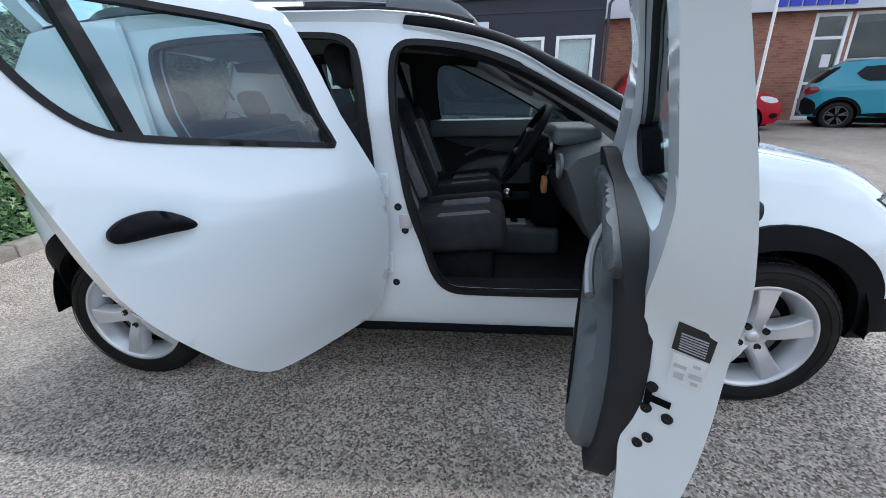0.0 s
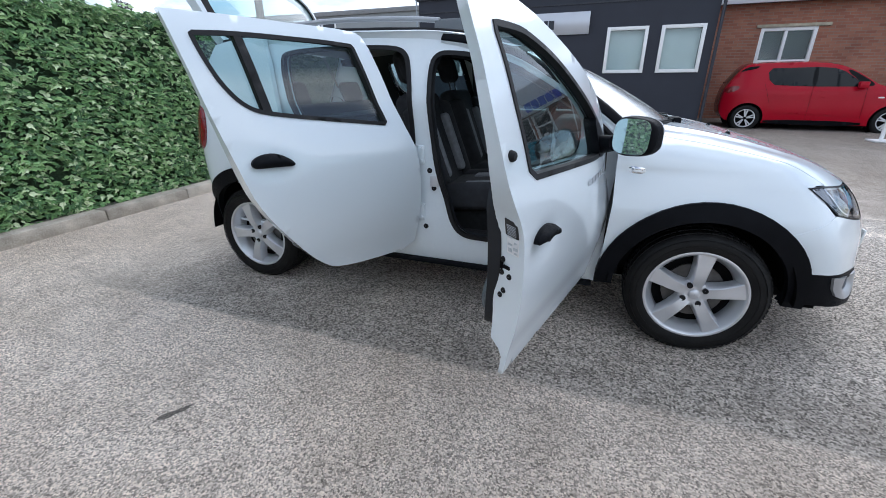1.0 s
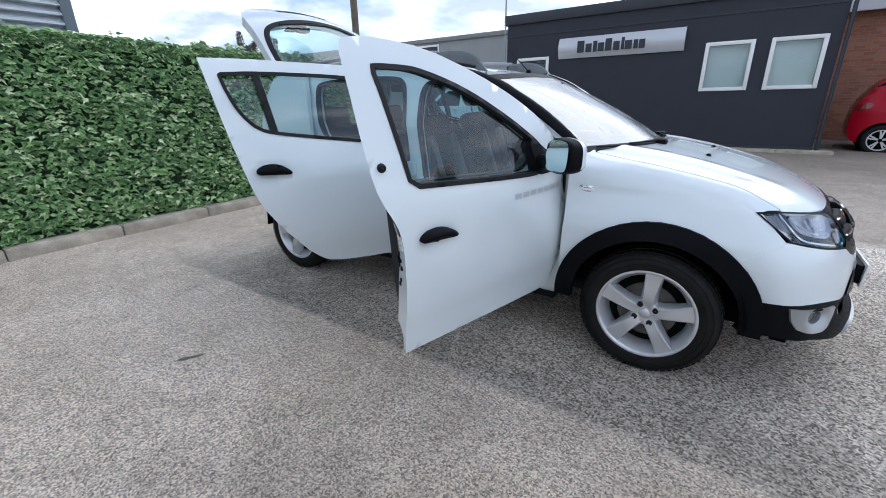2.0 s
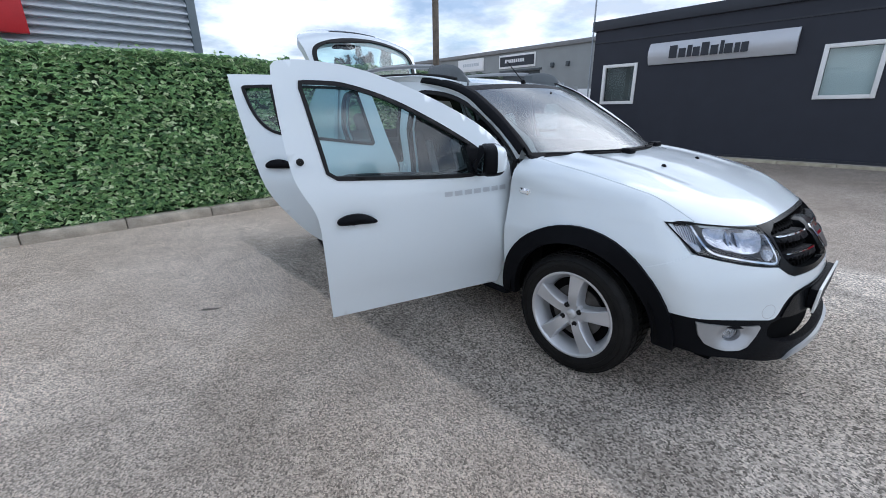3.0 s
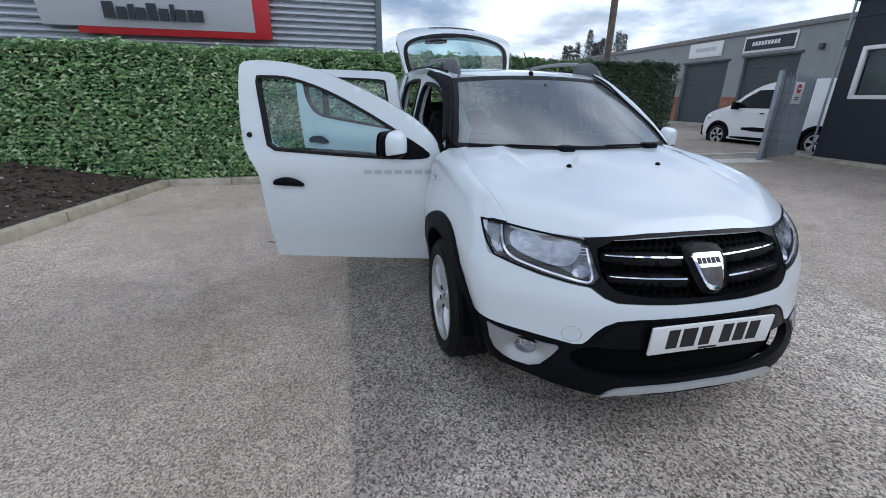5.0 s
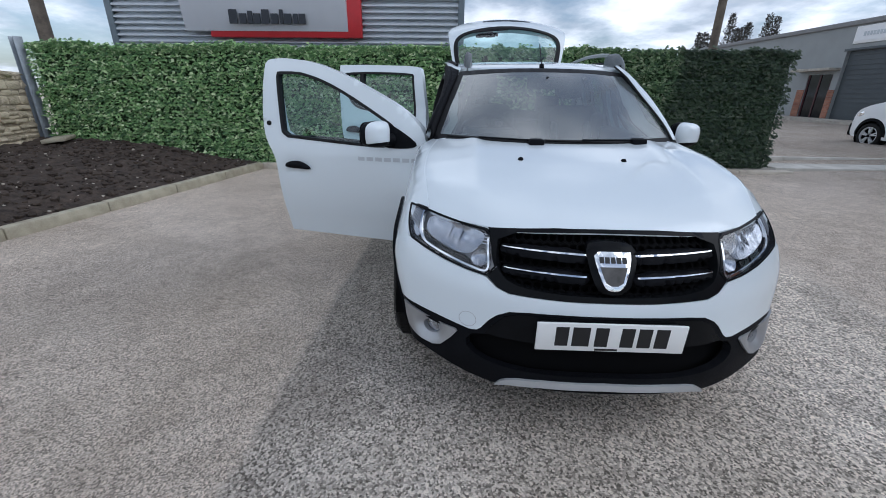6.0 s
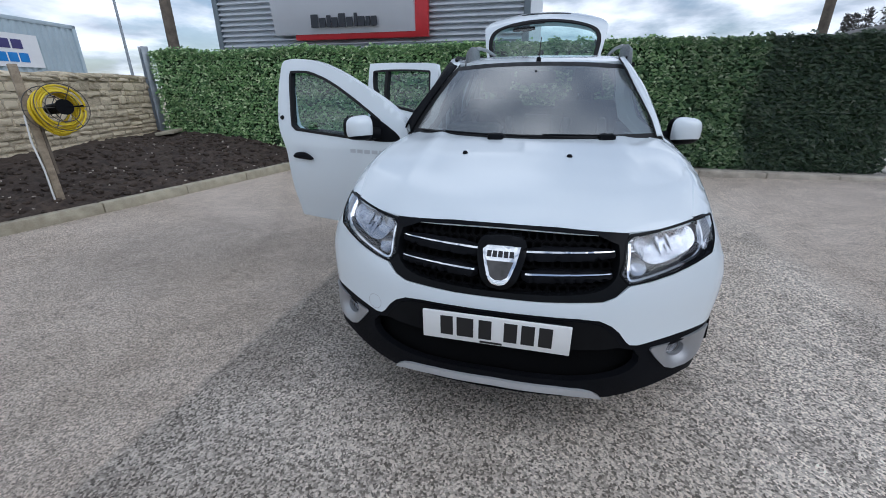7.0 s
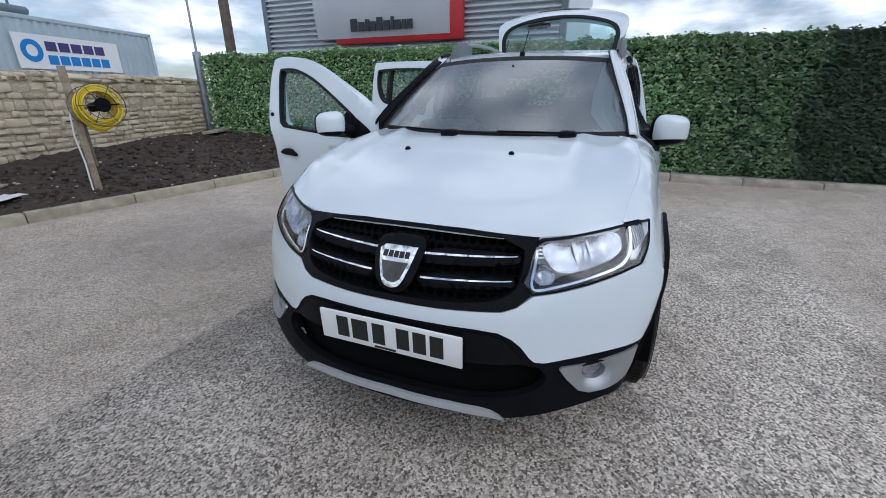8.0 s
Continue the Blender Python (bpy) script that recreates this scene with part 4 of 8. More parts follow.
def build_street_lamp():
    b = empty("street_lamp", Matrix.Translation((-12.5, -15.7, 0)), "slim grey street lamp with a flat head", "street lamp")
    tube_part("column", [(0, 0, 0), (0, 0, 2), (0, 0, 5.15)], [.09, .06, .045], "galv", b, 10)
    tube_part("arm", [(0, 0, 5.1), (.12, -.28, 5.25), (.25, -.55, 5.30)], .03, "galv", b, 8)
    box_part("lamp_head", -.14, .14, -.35, .28, -.05, .06, "galv", b, .03, mx=Matrix.Translation((.33, -.75, 5.31)) @ Matrix.Rotation(.42, 4, 'Z'))


build_street_lamp()


def build_container():
    # long side faces the wall; local x along it
    a = math.atan2(1, 4)
    mx = Matrix.Translation((-7.6, -11.8, 0)) @ Matrix.Rotation(a, 4, 'Z')
    b = empty("steel_container", mx, "pale blue-grey corrugated steel container behind the wall", "container")
    L, H = 9.0, 3.02
    V, F = [], []
    x = .12
    prof = []
    while x < L - .12:
        prof += [(x, 0), (x + .07, 0), (x + .105, .036), (x + .175, .036)]
        x += .21
    for px, py in prof:
        V += [(px, py, .15), (px, py, H - .1)]
    F = [(2 * i, 2 * i + 2, 2 * i + 3, 2 * i + 1) for i in range(len(prof) - 1)]
    mesh_ob("side_panel", V, F, "container", b, smooth=False)
    box_part("core", .02, L - .02, -2.4, -.04, .05, H - .03, "container", b)
    box_part("top_rail", 0, L, -.10, .05, H - .1, H, "container", b, .01)
    for px in (0, L - .12):
        box_part("corner_post", px, px + .12, -.12, .05, 0, H, "container", b, .01)
    bn = empty("banner", mx @ Matrix.Translation((1.45, .065, 1.80)), "white printed banner with blue and violet print", "banner")
    box_part("sheet", 0, 2.9, 0, .012, 0, .80, "banner", bn)
    bm = bmesh.new()
    lathe(bm, [(.14, .016), (.26, .016), (.26, .026), (.14, .026), (.14, .016)], 32, 'y', 2.52, 0, .42)
    part("ring_emblem", bm, "cyan", bn, "blue ring emblem", smooth=True)
    for z, m in ((.44, "violet"), (.12, "cyan")):
        for k in range(6 if m == "cyan" else 5):
            w = .30 if m == "cyan" else .345
            box_part("letter_bar", 2.16 - k * w - w * .82, 2.16 - k * w, .012, .024, z, z + .22, m, bn)
    tube_part("flue_pipe", [(6.2, -1.0, H + .25), (2.9, -1.0, H + .25)], .10, "clad_trim", b, 12)
    tube_part("flue_stay", [(3.3, -1.0, H), (3.3, -1.0, H + .9)], .03, "clad_trim", b, 8)


build_container()


# ---------------------------------------------------------------- dark showroom annexe
def window_unit(b, x0, x1, z0, z1, fr=.075, mull=False, inner="blind", y=0.0):
    w = part("window", bmesh.new(), "upvc", b)
    for nm, a in (("frame_side", (x0, x0 + fr, z0, z1)), ("frame_side", (x1 - fr, x1, z0, z1)), ("frame_rail", (x0 + fr, x1 - fr, z1 - fr, z1)), ("frame_rail", (x0 + fr, x1 - fr, z0, z0 + fr))):
        box_part(nm, a[0], a[1], y - .035, y + .05, a[2], a[3], "upvc", w, .006)
    if mull:
        c = (x0 + x1) / 2 - .05
        box_part("mullion", c - .04, c + .04, y - .03, y + .05, z0 + fr, z1 - fr, "upvc", w, .006)
    box_part("pane", x0 + fr, x1 - fr, y + .018, y + .024, z0 + fr, z1 - fr, "pane_glass", w)
    # with inner "room": no blind, a dark-coloured sheet stands for the dim interior
    box_part("blind", x0 + fr, x1 - fr, y + .10, y + .11, z0 + fr, z1 - fr, inner, w)
    return w


def wall_with_openings(name, b, x0, x1, z0, z1, y0, y1, holes, m):
    """A wall of real thickness with openings through it."""
    xs = sorted({x0, x1, *[h[0] for h in holes], *[h[1] for h in holes]})
    zs = sorted({z0, z1, *[h[2] for h in holes], *[h[3] for h in holes]})
    bm = bmesh.new()
    grid = {}
    solid = lambda i, j: 0 <= i < len(xs) - 1 and 0 <= j < len(zs) - 1 and not any(h[0] <= (xs[i] + xs[i + 1]) / 2 <= h[1] and h[2] <= (zs[j] + zs[j + 1]) / 2 <= h[3] for h in holes)
    def vert(i, j, y):
        k = (i, j, y)
        if k not in grid:
            grid[k] = bm.verts.new((xs[i], y, zs[j]))
        return grid[k]
    for i in range(len(xs) - 1):
        for j in range(len(zs) - 1):
            if not solid(i, j):
                continue
            bm.faces.new([vert(i, j, y0), vert(i + 1, j, y0), vert(i + 1, j + 1, y0), vert(i, j + 1, y0)])
            bm.faces.new([vert(i, j, y1), vert(i, j + 1, y1), vert(i + 1, j + 1, y1), vert(i + 1, j, y1)])
            for (di, dj, p, q) in ((-1, 0, (i, j), (i, j + 1)), (1, 0, (i + 1, j), (i + 1, j + 1)), (0, -1, (i, j), (i + 1, j)), (0, 1, (i, j + 1), (i + 1, j + 1))):
                if not solid(i + di, j + dj):
                    bm.faces.new([vert(*p, y0), vert(*q, y0), vert(*q, y1), vert(*p, y1)])
    return part(name, bm, m, b)


def build_dark_building():
    b = empty("dark_building", Matrix.Translation((0, 11.2, 0.12)), "flat-roofed navy grey rendered showroom building", "building", kind="structure")
    wins = [(-4.08, -3.16, 1.26, 2.25), (.44, 1.34, 1.28, 2.28), (1.61, 2.51, 1.28, 2.28)]
    wall_with_openings("wall_front", b, -4.40, 2.70, -.2, 3.30, 0, .25, wins, "navy")
    box_part("wall_side", -4.40, -4.16, .25, 7.0, -.2, 3.30, "navy", b)
    box_part("wall_side", 2.46, 2.70, .25, 7.0, -.2, 3.30, "navy", b)
    box_part("roof", -4.38, 2.68, .02, 7.0, 3.10, 3.16, "navy_trim", b)
    box_part("roof_edge", -4.48, 2.78, -.07, .10, 3.10, 3.34, "navy_trim", b, .012)
    box_part("roof_edge", -4.48, -4.38, .10, 7.0, 3.10, 3.34, "navy_trim", b, .012)
    box_part("roof_edge", 2.68, 2.78, .10, 7.0, 3.10, 3.34, "navy_trim", b, .012)
    box_part("shadow_joint", -4.40, 2.70, -.018, .0, 2.80, 2.83, "navy_trim", b)
    box_part("base_course", -4.40, 2.70, -.03, .0, -.2, .12, "navy_trim", b)
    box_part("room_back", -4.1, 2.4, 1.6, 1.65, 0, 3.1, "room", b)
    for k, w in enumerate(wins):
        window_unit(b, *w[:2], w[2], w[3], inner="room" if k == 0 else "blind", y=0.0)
    tube_part("downpipe", [(2.76, -.05, -.1), (2.76, -.05, 2.9), (2.84, -.05, 3.0), (2.84, -.05, 3.3)], .035, "navy_trim", b, 8)
    tube_part("downpipe", [(-4.45, -.05, -.1), (-4.45, -.05, 4.6)], .022, "galv", b, 8)
    s = empty("name_sign", Matrix.Translation((-2.88, 11.2, 0)), "bowed silver name sign on the dark wall", "sign")
    V, F, n = [], [], 10
    for i in range(n + 1):
        a = i / n
        yy = -.05 - .09 * math.sin(math.pi * a)
        V += [(0, yy, 2.28 + .48 * a), (2.90, yy, 2.28 + .48 * a)]
    F = [(2 * i, 2 * i + 1, 2 * i + 3, 2 * i + 2) for i in range(n)]
    F += [tuple(range(0, 2 * n + 2, 2)), tuple(range(1, 2 * n + 2, 2))[::-1]]
    V += [(0, 0, 2.28), (2.9, 0, 2.28), (2.9, 0, 2.76), (0, 0, 2.76)]
    k = 2 * n + 2
    F += [(0, k, k + 1, 1), (2 * n, 2 * n + 1, k + 2, k + 3)]
    mesh_ob("sign_face", V, F, "sign_face", s, smooth=True, sharp=50)
    bars(s, NAME_BARS, .50, 2.39, .27, .192, -.130, .02)
    kerb_run("kerb_building", (-4.5, 10.75), (3.0, 10.75), .20, .14, "concrete_new", "pale concrete kerb before the dark building")
    bm = bmesh.new()
    box(bm, -4.5, 3.0, 10.89, 11.16, .0, .19)
    tagged(part("footway", bm, "concrete", None), "narrow concrete footway along the dark wall", "pavement", kind="structure")


build_dark_building()


def build_brick_building():
    y = 14.6
    b = empty("brick_building", Matrix.Translation((0, y, .15)), "red brick dealership showroom with a pale fascia", "building", kind="structure")
    wins = [(4.42, 5.72, 1.50, 2.40), (9.40, 10.35, 0, 2.95), (10.45, 13.4, .35, 2.95)]
    wall_with_openings("wall_front", b, 2.4, 16.0, -.2, 3.05, 0, .3, wins, "brick")
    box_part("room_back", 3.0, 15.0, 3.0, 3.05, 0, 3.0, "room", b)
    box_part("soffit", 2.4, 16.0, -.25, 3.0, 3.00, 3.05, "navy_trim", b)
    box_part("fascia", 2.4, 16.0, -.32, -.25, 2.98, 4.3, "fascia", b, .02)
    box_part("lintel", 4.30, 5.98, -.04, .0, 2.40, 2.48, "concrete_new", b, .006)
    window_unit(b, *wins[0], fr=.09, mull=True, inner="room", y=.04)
    d = part("entrance_door", bmesh.new(), "upvc", b)
    for (x0, x1, z0, z1) in ((9.40, 9.50, 0, 2.95), (10.25, 10.35, 0, 2.95), (9.5, 10.25, 2.25, 2.33), (9.5, 10.25, 2.85, 2.95), (9.5, 10.25, 0, .12), (9.5, 10.25, 1.02, 1.10)):
        box_part("frame_bar", x0, x1, 0, .08, z0, z1, "upvc", d, .006)
    box_part("pane", 9.5, 10.25, .035, .045, .12, 2.85, "pane_glass", d)
    box_part("notice", 9.85, 10.1, .028, .034, 1.5, 1.85, "label_white", d)
    w = part("shop_window", bmesh.new(), "upvc", b)
    for (x0, x1, z0, z1) in ((10.45, 10.53, .35, 2.95), (13.3, 13.4, .35, 2.95), (10.5, 13.3, 2.87, 2.95), (10.5, 13.3, .35, .43), (11.9, 11.97, .4, 2.9)):
        box_part("frame_bar", x0, x1, 0, .08, z0, z1, "upvc", w, .006)
    box_part("pane", 10.5, 13.35, .035, .045, .4, 2.9, "pane_glass", w)
    s = empty("fascia_sign", Matrix.Translation((8.05, y - .325, 3.25)), "blue raised sign lettering on the pale fascia", "sign")
    for k in range(6):
        box_part("letter_bar", k * .36, k * .36 + .29, -.05, 0, 0, .42, "blue", s)


build_brick_building()


def build_flagpole():
    b = empty("flag_pole", Matrix.Translation((5.58, 9.85, ground_z(9.85))), "white flag pole with a square base plate", "flag pole")
    tube_part("pole", [(0, 0, .02), (0, 0, 3.5), (0, 0, 6.0)], [.032, .028, .022], "white_plain", b, 10)
    box_part("base_plate", -.17, .17, -.17, .17, 0, .03, "white_plain", b, .006)


build_flagpole()


# ---------------------------------------------------------------- industrial units beyond the gate
def build_units():
    y = 19.5
    b = empty("industrial_units", Matrix.Translation((0, y, .2)), "row of grey clad industrial units with roller shutters", "building", kind="structure")
    holes = [(-18.45, -15.6, -.1, 3.0), (-14.75, -12.1, -.1, 3.05), (-20.3, -18.8, -.1, 2.05), (-24.5, -22.0, -.1, 3.0)]
    wall_with_openings("wall_front", b, -34, -6.5, -.4, 4.05, 0, .3, holes, "unit_grey")
    box_part("roof", -34.2, -6.4, -.12, 14, 4.05, 4.25, "roof_grey", b, .02)
    for h in (holes[0], holes[1], holes[3]):
        sh = box_part("roller_shutter", h[0], h[1], .16, .2, -.1, h[3], "shutter", b)
        z = 0.0
        while z < h[3] - .1:
            box_part("slat", h[0] + .02, h[1] - .02, .135, .16, z, z + .09, "shutter", sh)
            z += .2
        box_part("shutter_hood", h[0] - .1, h[1] + .1, -.06, 0, h[3], h[3] + .10, "shutter", b, .01)
    for x0, x1 in ((-18.8, -18.45), (-15.6, -14.75), (-12.1, -11.7), (-20.75, -20.3)):
        box_part("brick_pier", x0, x1, -.03, 0, -.2, 1.35, "brick", b)
    d = part("entrance", bmesh.new(), "shutter", b)
    box_part("frame_bar", -20.3, -20.22, .05, .12, 0, 2.05, "maroon", d)
    box_part("frame_bar", -19.6, -19.52, .05, .12, 0, 2.05, "maroon", d)
    box_part("frame_bar", -18.9, -18.8, .05, .12, 0, 2.05, "maroon", d)
    box_part("pane", -20.3, -18.8, .08, .09, 0, 2.05, "dark_glass", d)
    box_part("canopy", -20.9, -18.5, -.55, .0, 2.2, 2.32, "concrete", b, .02)
    for x0, x1, z0, z1, face in ((-18.25, -16.1, 3.28, 3.98, "banner"), (-14.9, -12.4, 3.25, 3.95, "sign_ink")):
        s = empty("unit_sign", Matrix.Translation((x0, y - .05, .2)), "flat sign board above a roller shutter", "sign")
        box_part("board", 0, x1 - x0, 0, .04, z0, z1, "white_plain", s, .005)
        box_part("face_panel", .08, x1 - x0 - .08, -.008, 0, z0 + .1, z1 - .1, face, s)
        bm = bmesh.new()
        for k in range(9):
            box(bm, .45 + k * .15, .56 + k * .15, -.018, -.008, z0 + .28, z1 - .25)
        part("lettering", bm, "grey_script" if face == "banner" else "label_white", s)
    for x in (-11.4, -10.5):
        box_part("wall_lamp", x, x + .16, -.14, 0, 3.1, 3.32, "shutter", b, .01)
    tagged(box_part("unit_kerb", -34, -6.5, y - 1.4, y - .05, .1, .26, "concrete"), "concrete apron before the units", "pavement", kind="structure")


build_units()


def build_gate():
    a, c = Vector((-4.36, 9.72)), Vector((-4.86, 11.25))
    d = c - a
    mx = Matrix.Translation((a.x, a.y, ground_z(10) - .03)) @ Matrix.Rotation(math.atan2(d.y, d.x), 4, 'Z') @ Matrix.Diagonal((1, 1, .90, 1))
    g = empty("palisade_gate", mx, "grey galvanised palisade gate standing open", "gate")
    L = d.length
    for z in (.28, 1.52):
        box_part("rail", 0, L, .01, .06, z, z + .05, "galv", g, .004)
    first = None
    n = 13
    for i in range(n):
        x = i * (L - .09) / (n - 1)
        if first is None:
            bm = bmesh.new()
            V = [bm.verts.new(p) for p in ((0, 0, .06), (.022, -.022, .06), (.064, -.022, .06), (.086, 0, .06), (0, 0, 1.86), (.022, -.022, 1.90), (.043, -.016, 1.99), (.064, -.022, 1.90), (.086, 0, 1.86))]
            bm.faces.new((V[0], V[1], V[5], V[4])); bm.faces.new((V[1], V[2], V[7], V[6], V[5])); bm.faces.new((V[2], V[3], V[8], V[7]))
            bmesh.ops.solidify(bm, geom=bm.faces, thickness=.004)
            first = o = part("pale", bm, "galv", g)
        else:
            o = first.copy(); scene.collection.objects.link(o); o.parent = g
        o.matrix_basis = Matrix.Translation((x, 0, 0))
    box_part("gate_post", -.10, -.02, -.04, .04, 0, 2.0, "galv", g, .006)
    s = empty("no_entry_sign", mx @ Matrix.Translation((.62, -.05, 1.30)), "small white no-entry notice fixed to the gate", "sign")
    box_part("board", -.04, .36, 0, .012, 0, .48, "white_plain", s, .003)
    bm = bmesh.new()
    lathe(bm, [(.001, -.006), (.105, -.006), (.105, 0)], 24, 'y', .15, 0, .335)
    part("red_disc", bm, "sign_red", s, smooth=True)
    box_part("white_bar", .075, .225, -.012, -.006, .315, .355, "white_plain", s)
    for z in (.13, .08):
        box_part("text_bar", .05, .25, -.003, 0, z, z + .025, "sign_ink", s)


build_gate()


# ---------------------------------------------------------------- far trees
def build_poplars():
    for k, (x, y, h, n, spread) in enumerate(((-52, 34, 9.5, 9, 9.0), (-47, -30, 6.0, 6, 6.0))):
        rnd = random.Random(40 + k)
        for i in range(n):
            tx, ty = x + rnd.uniform(-.15, .15) * spread, y + (i - n / 2) * spread / n + rnd.uniform(-.3, .3)
            hh = h * rnd.uniform(.82, 1.05)
            t = empty("poplar_tree" if k == 0 else "round_tree", Matrix.Translation((tx, ty, 0)), "tall thin poplar with sparse spring foliage" if k == 0 else "distant dark green tree", "tree", "far trees")
            tube_part("trunk", [(0, 0, 0), (0, 0, hh * .5), (0, 0, hh * .95)], [.22, .12, .02], "bare", t, 6)
            V, F = [], []
            for j in range(1700 if k == 0 else 700):
                f = rnd.random() ** .8
                zz = hh * (.18 + .82 * f)
                wid = (.62 * math.sin(math.pi * (.12 + .80 * f)) + .08) if k == 0 else 2.0 * math.sin(math.pi * (.08 + .86 * f)) ** .6
                a, r = rnd.uniform(0, 6.283), wid * rnd.random() ** .5
                p = Vector((r * math.cos(a), r * math.sin(a), zz))
                s = rnd.uniform(.12, .30) * (1.0 if k == 0 else 1.7)
                d1 = Vector((rnd.uniform(-1, 1), rnd.uniform(-1, 1), rnd.uniform(-.3, 1.2))) * s
                d2 = Vector((rnd.uniform(-1, 1), rnd.uniform(-1, 1), rnd.uniform(-1, 1))) * s * .6
                q = len(V)
                V += [p, p + d1, p + d1 * .6 + d2]
                F.append((q, q + 1, q + 2))
            mesh_ob("crown", V, F, "bare" if k == 0 else "foliage", t, smooth=False)


build_poplars()


# ---------------------------------------------------------------- the white hatchback: its body as smooth surfaces
# car frame: x forward from the front axle, y to its left, z up from the ground
def table(xs, ys, soft):
    if xs[0] > xs[-1]:
        xs, ys = xs[::-1], ys[::-1]
    X = np.linspace(xs[0] - 4 * soft, xs[-1] + 4 * soft, 1600)
    Y = np.interp(X, xs, ys)
    Y[X < xs[0]] = ys[0] + (X[X < xs[0]] - xs[0]) * (ys[1] - ys[0]) / (xs[1] - xs[0])
    Y[X > xs[-1]] = ys[-1] + (X[X > xs[-1]] - xs[-1]) * (ys[-1] - ys[-2]) / (xs[-1] - xs[-2])
    h = X[1] - X[0]
    k = np.exp(-0.5 * (np.arange(-int(3 * soft / h) - 1, int(3 * soft / h) + 2) * h / soft) ** 2)
    k /= k.sum()
    pad = len(k) // 2
    Yp = np.concatenate([Y[0] + (np.arange(-pad, 0)) * (Y[1] - Y[0]), Y, Y[-1] + np.arange(1, pad + 1) * (Y[-1] - Y[-2])])
    Ys = np.convolve(Yp, k, 'valid')
    return lambda v: np.interp(v, X, Ys)


side_in = table([.20, .30, .36, .43, .52, .65, .78, .90, .98, 1.10, 1.30, 1.47, 1.56], [.110, .071, .056, .046, .022, .006, .002, .008, .021, .046, .098, .159, .215], .026)
hood_z = table([-.60, -.30, -.08, .12, .30, .45, .57, .64, .70, .76], [1.085, 1.055, 1.030, .992, .945, .898, .850, .812, .770, .70], .035)
nose_x = table([.18, .23, .29, .35, .42, .52, .58, .66, .73, .79, .86], [.805, .836, .842, .826, .810, .798, .790, .760, .722, .672, .58], .024)
roof_z = table([-.80, -.95, -1.15, -1.35, -1.60, -2.0, -2.5, -2.85, -3.0], [1.385, 1.432, 1.470, 1.497, 1.518, 1.530, 1.515, 1.485, 1.46], .05)


GLASS_IN = [.125, 0.0]                 # how far the glasshouse narrows towards the windscreen


def body_half(x, z):
    k = .027 + .033 * np.clip((z - .62) / .18, 0, 1)
    b = k * np.clip((x + .5) / .86, 0, None) ** 3 + .030 * np.clip((-2.2 - x), 0, None) ** 2 + 5.0 * np.clip(-2.76 - x, 0, None) ** 3
    e = .045 * np.clip((x + .85) / .45, 0, 1) ** 2 * np.clip((z - .68) / .18, 0, 1)
    g = GLASS_IN[0] * np.clip((x + 1.45) / .75, 0, 1) ** 1.2 * np.clip((z - .98) / .14, 0, 1)
    g = g + GLASS_IN[1] * np.clip((z - .93) / .22, 0, 1) * np.clip((x + 2.45) / .5, 0, 1)
    return .866 - side_in(z) - b - e - g


def top_z(x, y):
    a = np.abs(y)
    return hood_z(x + .05 * (a / .5) ** 2 * (x > .3) * 0) - .030 * (a / .7) ** 2.0 - .55 * np.clip(a - .60, 0, None) ** 2 + .012 * np.exp(-((a - .47) / .05) ** 2) * np.clip((.75 - x), 0, 1)


def nose(y, z):
    return nose_x(z) - .100 * (np.abs(y) / .5) ** 2.4


def smax(a, b, r):
    h = np.clip(r - np.abs(a - b), 0, None) / r
    return np.maximum(a, b) + h * h * r * .25


def body(x, y, z):
    return smax(smax(np.abs(y) - body_half(x, z), z - top_z(x, y), .10), x - nose(y, z), .05)


def bisect(fn, lo, hi, n):
    lo, hi = np.full(n, lo, float), np.full(n, hi, float)
    for _ in range(34):
        m = (lo + hi) / 2
        f = fn(m) > 0
        hi, lo = np.where(f, m, hi), np.where(f, lo, m)
    return (lo + hi) / 2


def side_map(P, d):                 # on the smooth body, drawn from the side (the car's right)
    x, z = P[:, 0], P[:, 1]
    y = bisect(lambda y: body(x, y, z), .0, 1.1, len(P)) - d
    return np.stack([x, -y, z], 1)


def door_map(P, d):
    x, z = P[:, 0], P[:, 1]
    return np.stack([x, -(body_half(x, z) - d), z], 1)


def top_map(P, d):
    x, y = P[:, 0], P[:, 1]
    z = bisect(lambda z: body(x, y, z), .3, 1.4, len(P)) - d
    return np.stack([x, y, z], 1)


AX, RAD = -.10, .78                 # axis for drawing the nose round its curve; arc metres a radian


def arc(deg, z):
    return (math.radians(deg) * RAD, z)


def nose_map(P, d):
    th, z = P[:, 0] / RAD, P[:, 1]
    r = bisect(lambda r: body(AX + r * np.cos(th), r * np.sin(th), z), .1, 1.5, len(P)) - d
    return np.stack([AX + r * np.cos(th), r * np.sin(th), z], 1)


def screen_map(P, d):
    y, z = P[:, 0], P[:, 1]
    return np.stack([-.125 - (z - 1.02) / .53 - .55 * y ** 2 - .05 * ((z - 1.22) / .2) ** 2 + .05 - d, y, z], 1)


def roof_map(P, d):
    x, y = P[:, 0], P[:, 1]
    a = np.abs(y)
    return np.stack([x, y, roof_z(x) - .018 * (a / .6) ** 2 - .9 * np.clip(a - .56, 0, None) ** 1.6 - d], 1)


def moved(fmap, k):
    return lambda P, d: fmap(P, d + k)


def domed(fmap, outline, h, w):
    """The same surface with a rounded swelling h high inside the outline."""
    O = np.array(dense(outline, .01))
    def g(P, d):
        dist = np.array([np.min(np.linalg.norm(O - p, axis=1)) for p in P])
        t = np.clip(dist / w, 0, 1)
        return fmap(P, d - h * np.sqrt(1 - (1 - t) ** 2))
    return g


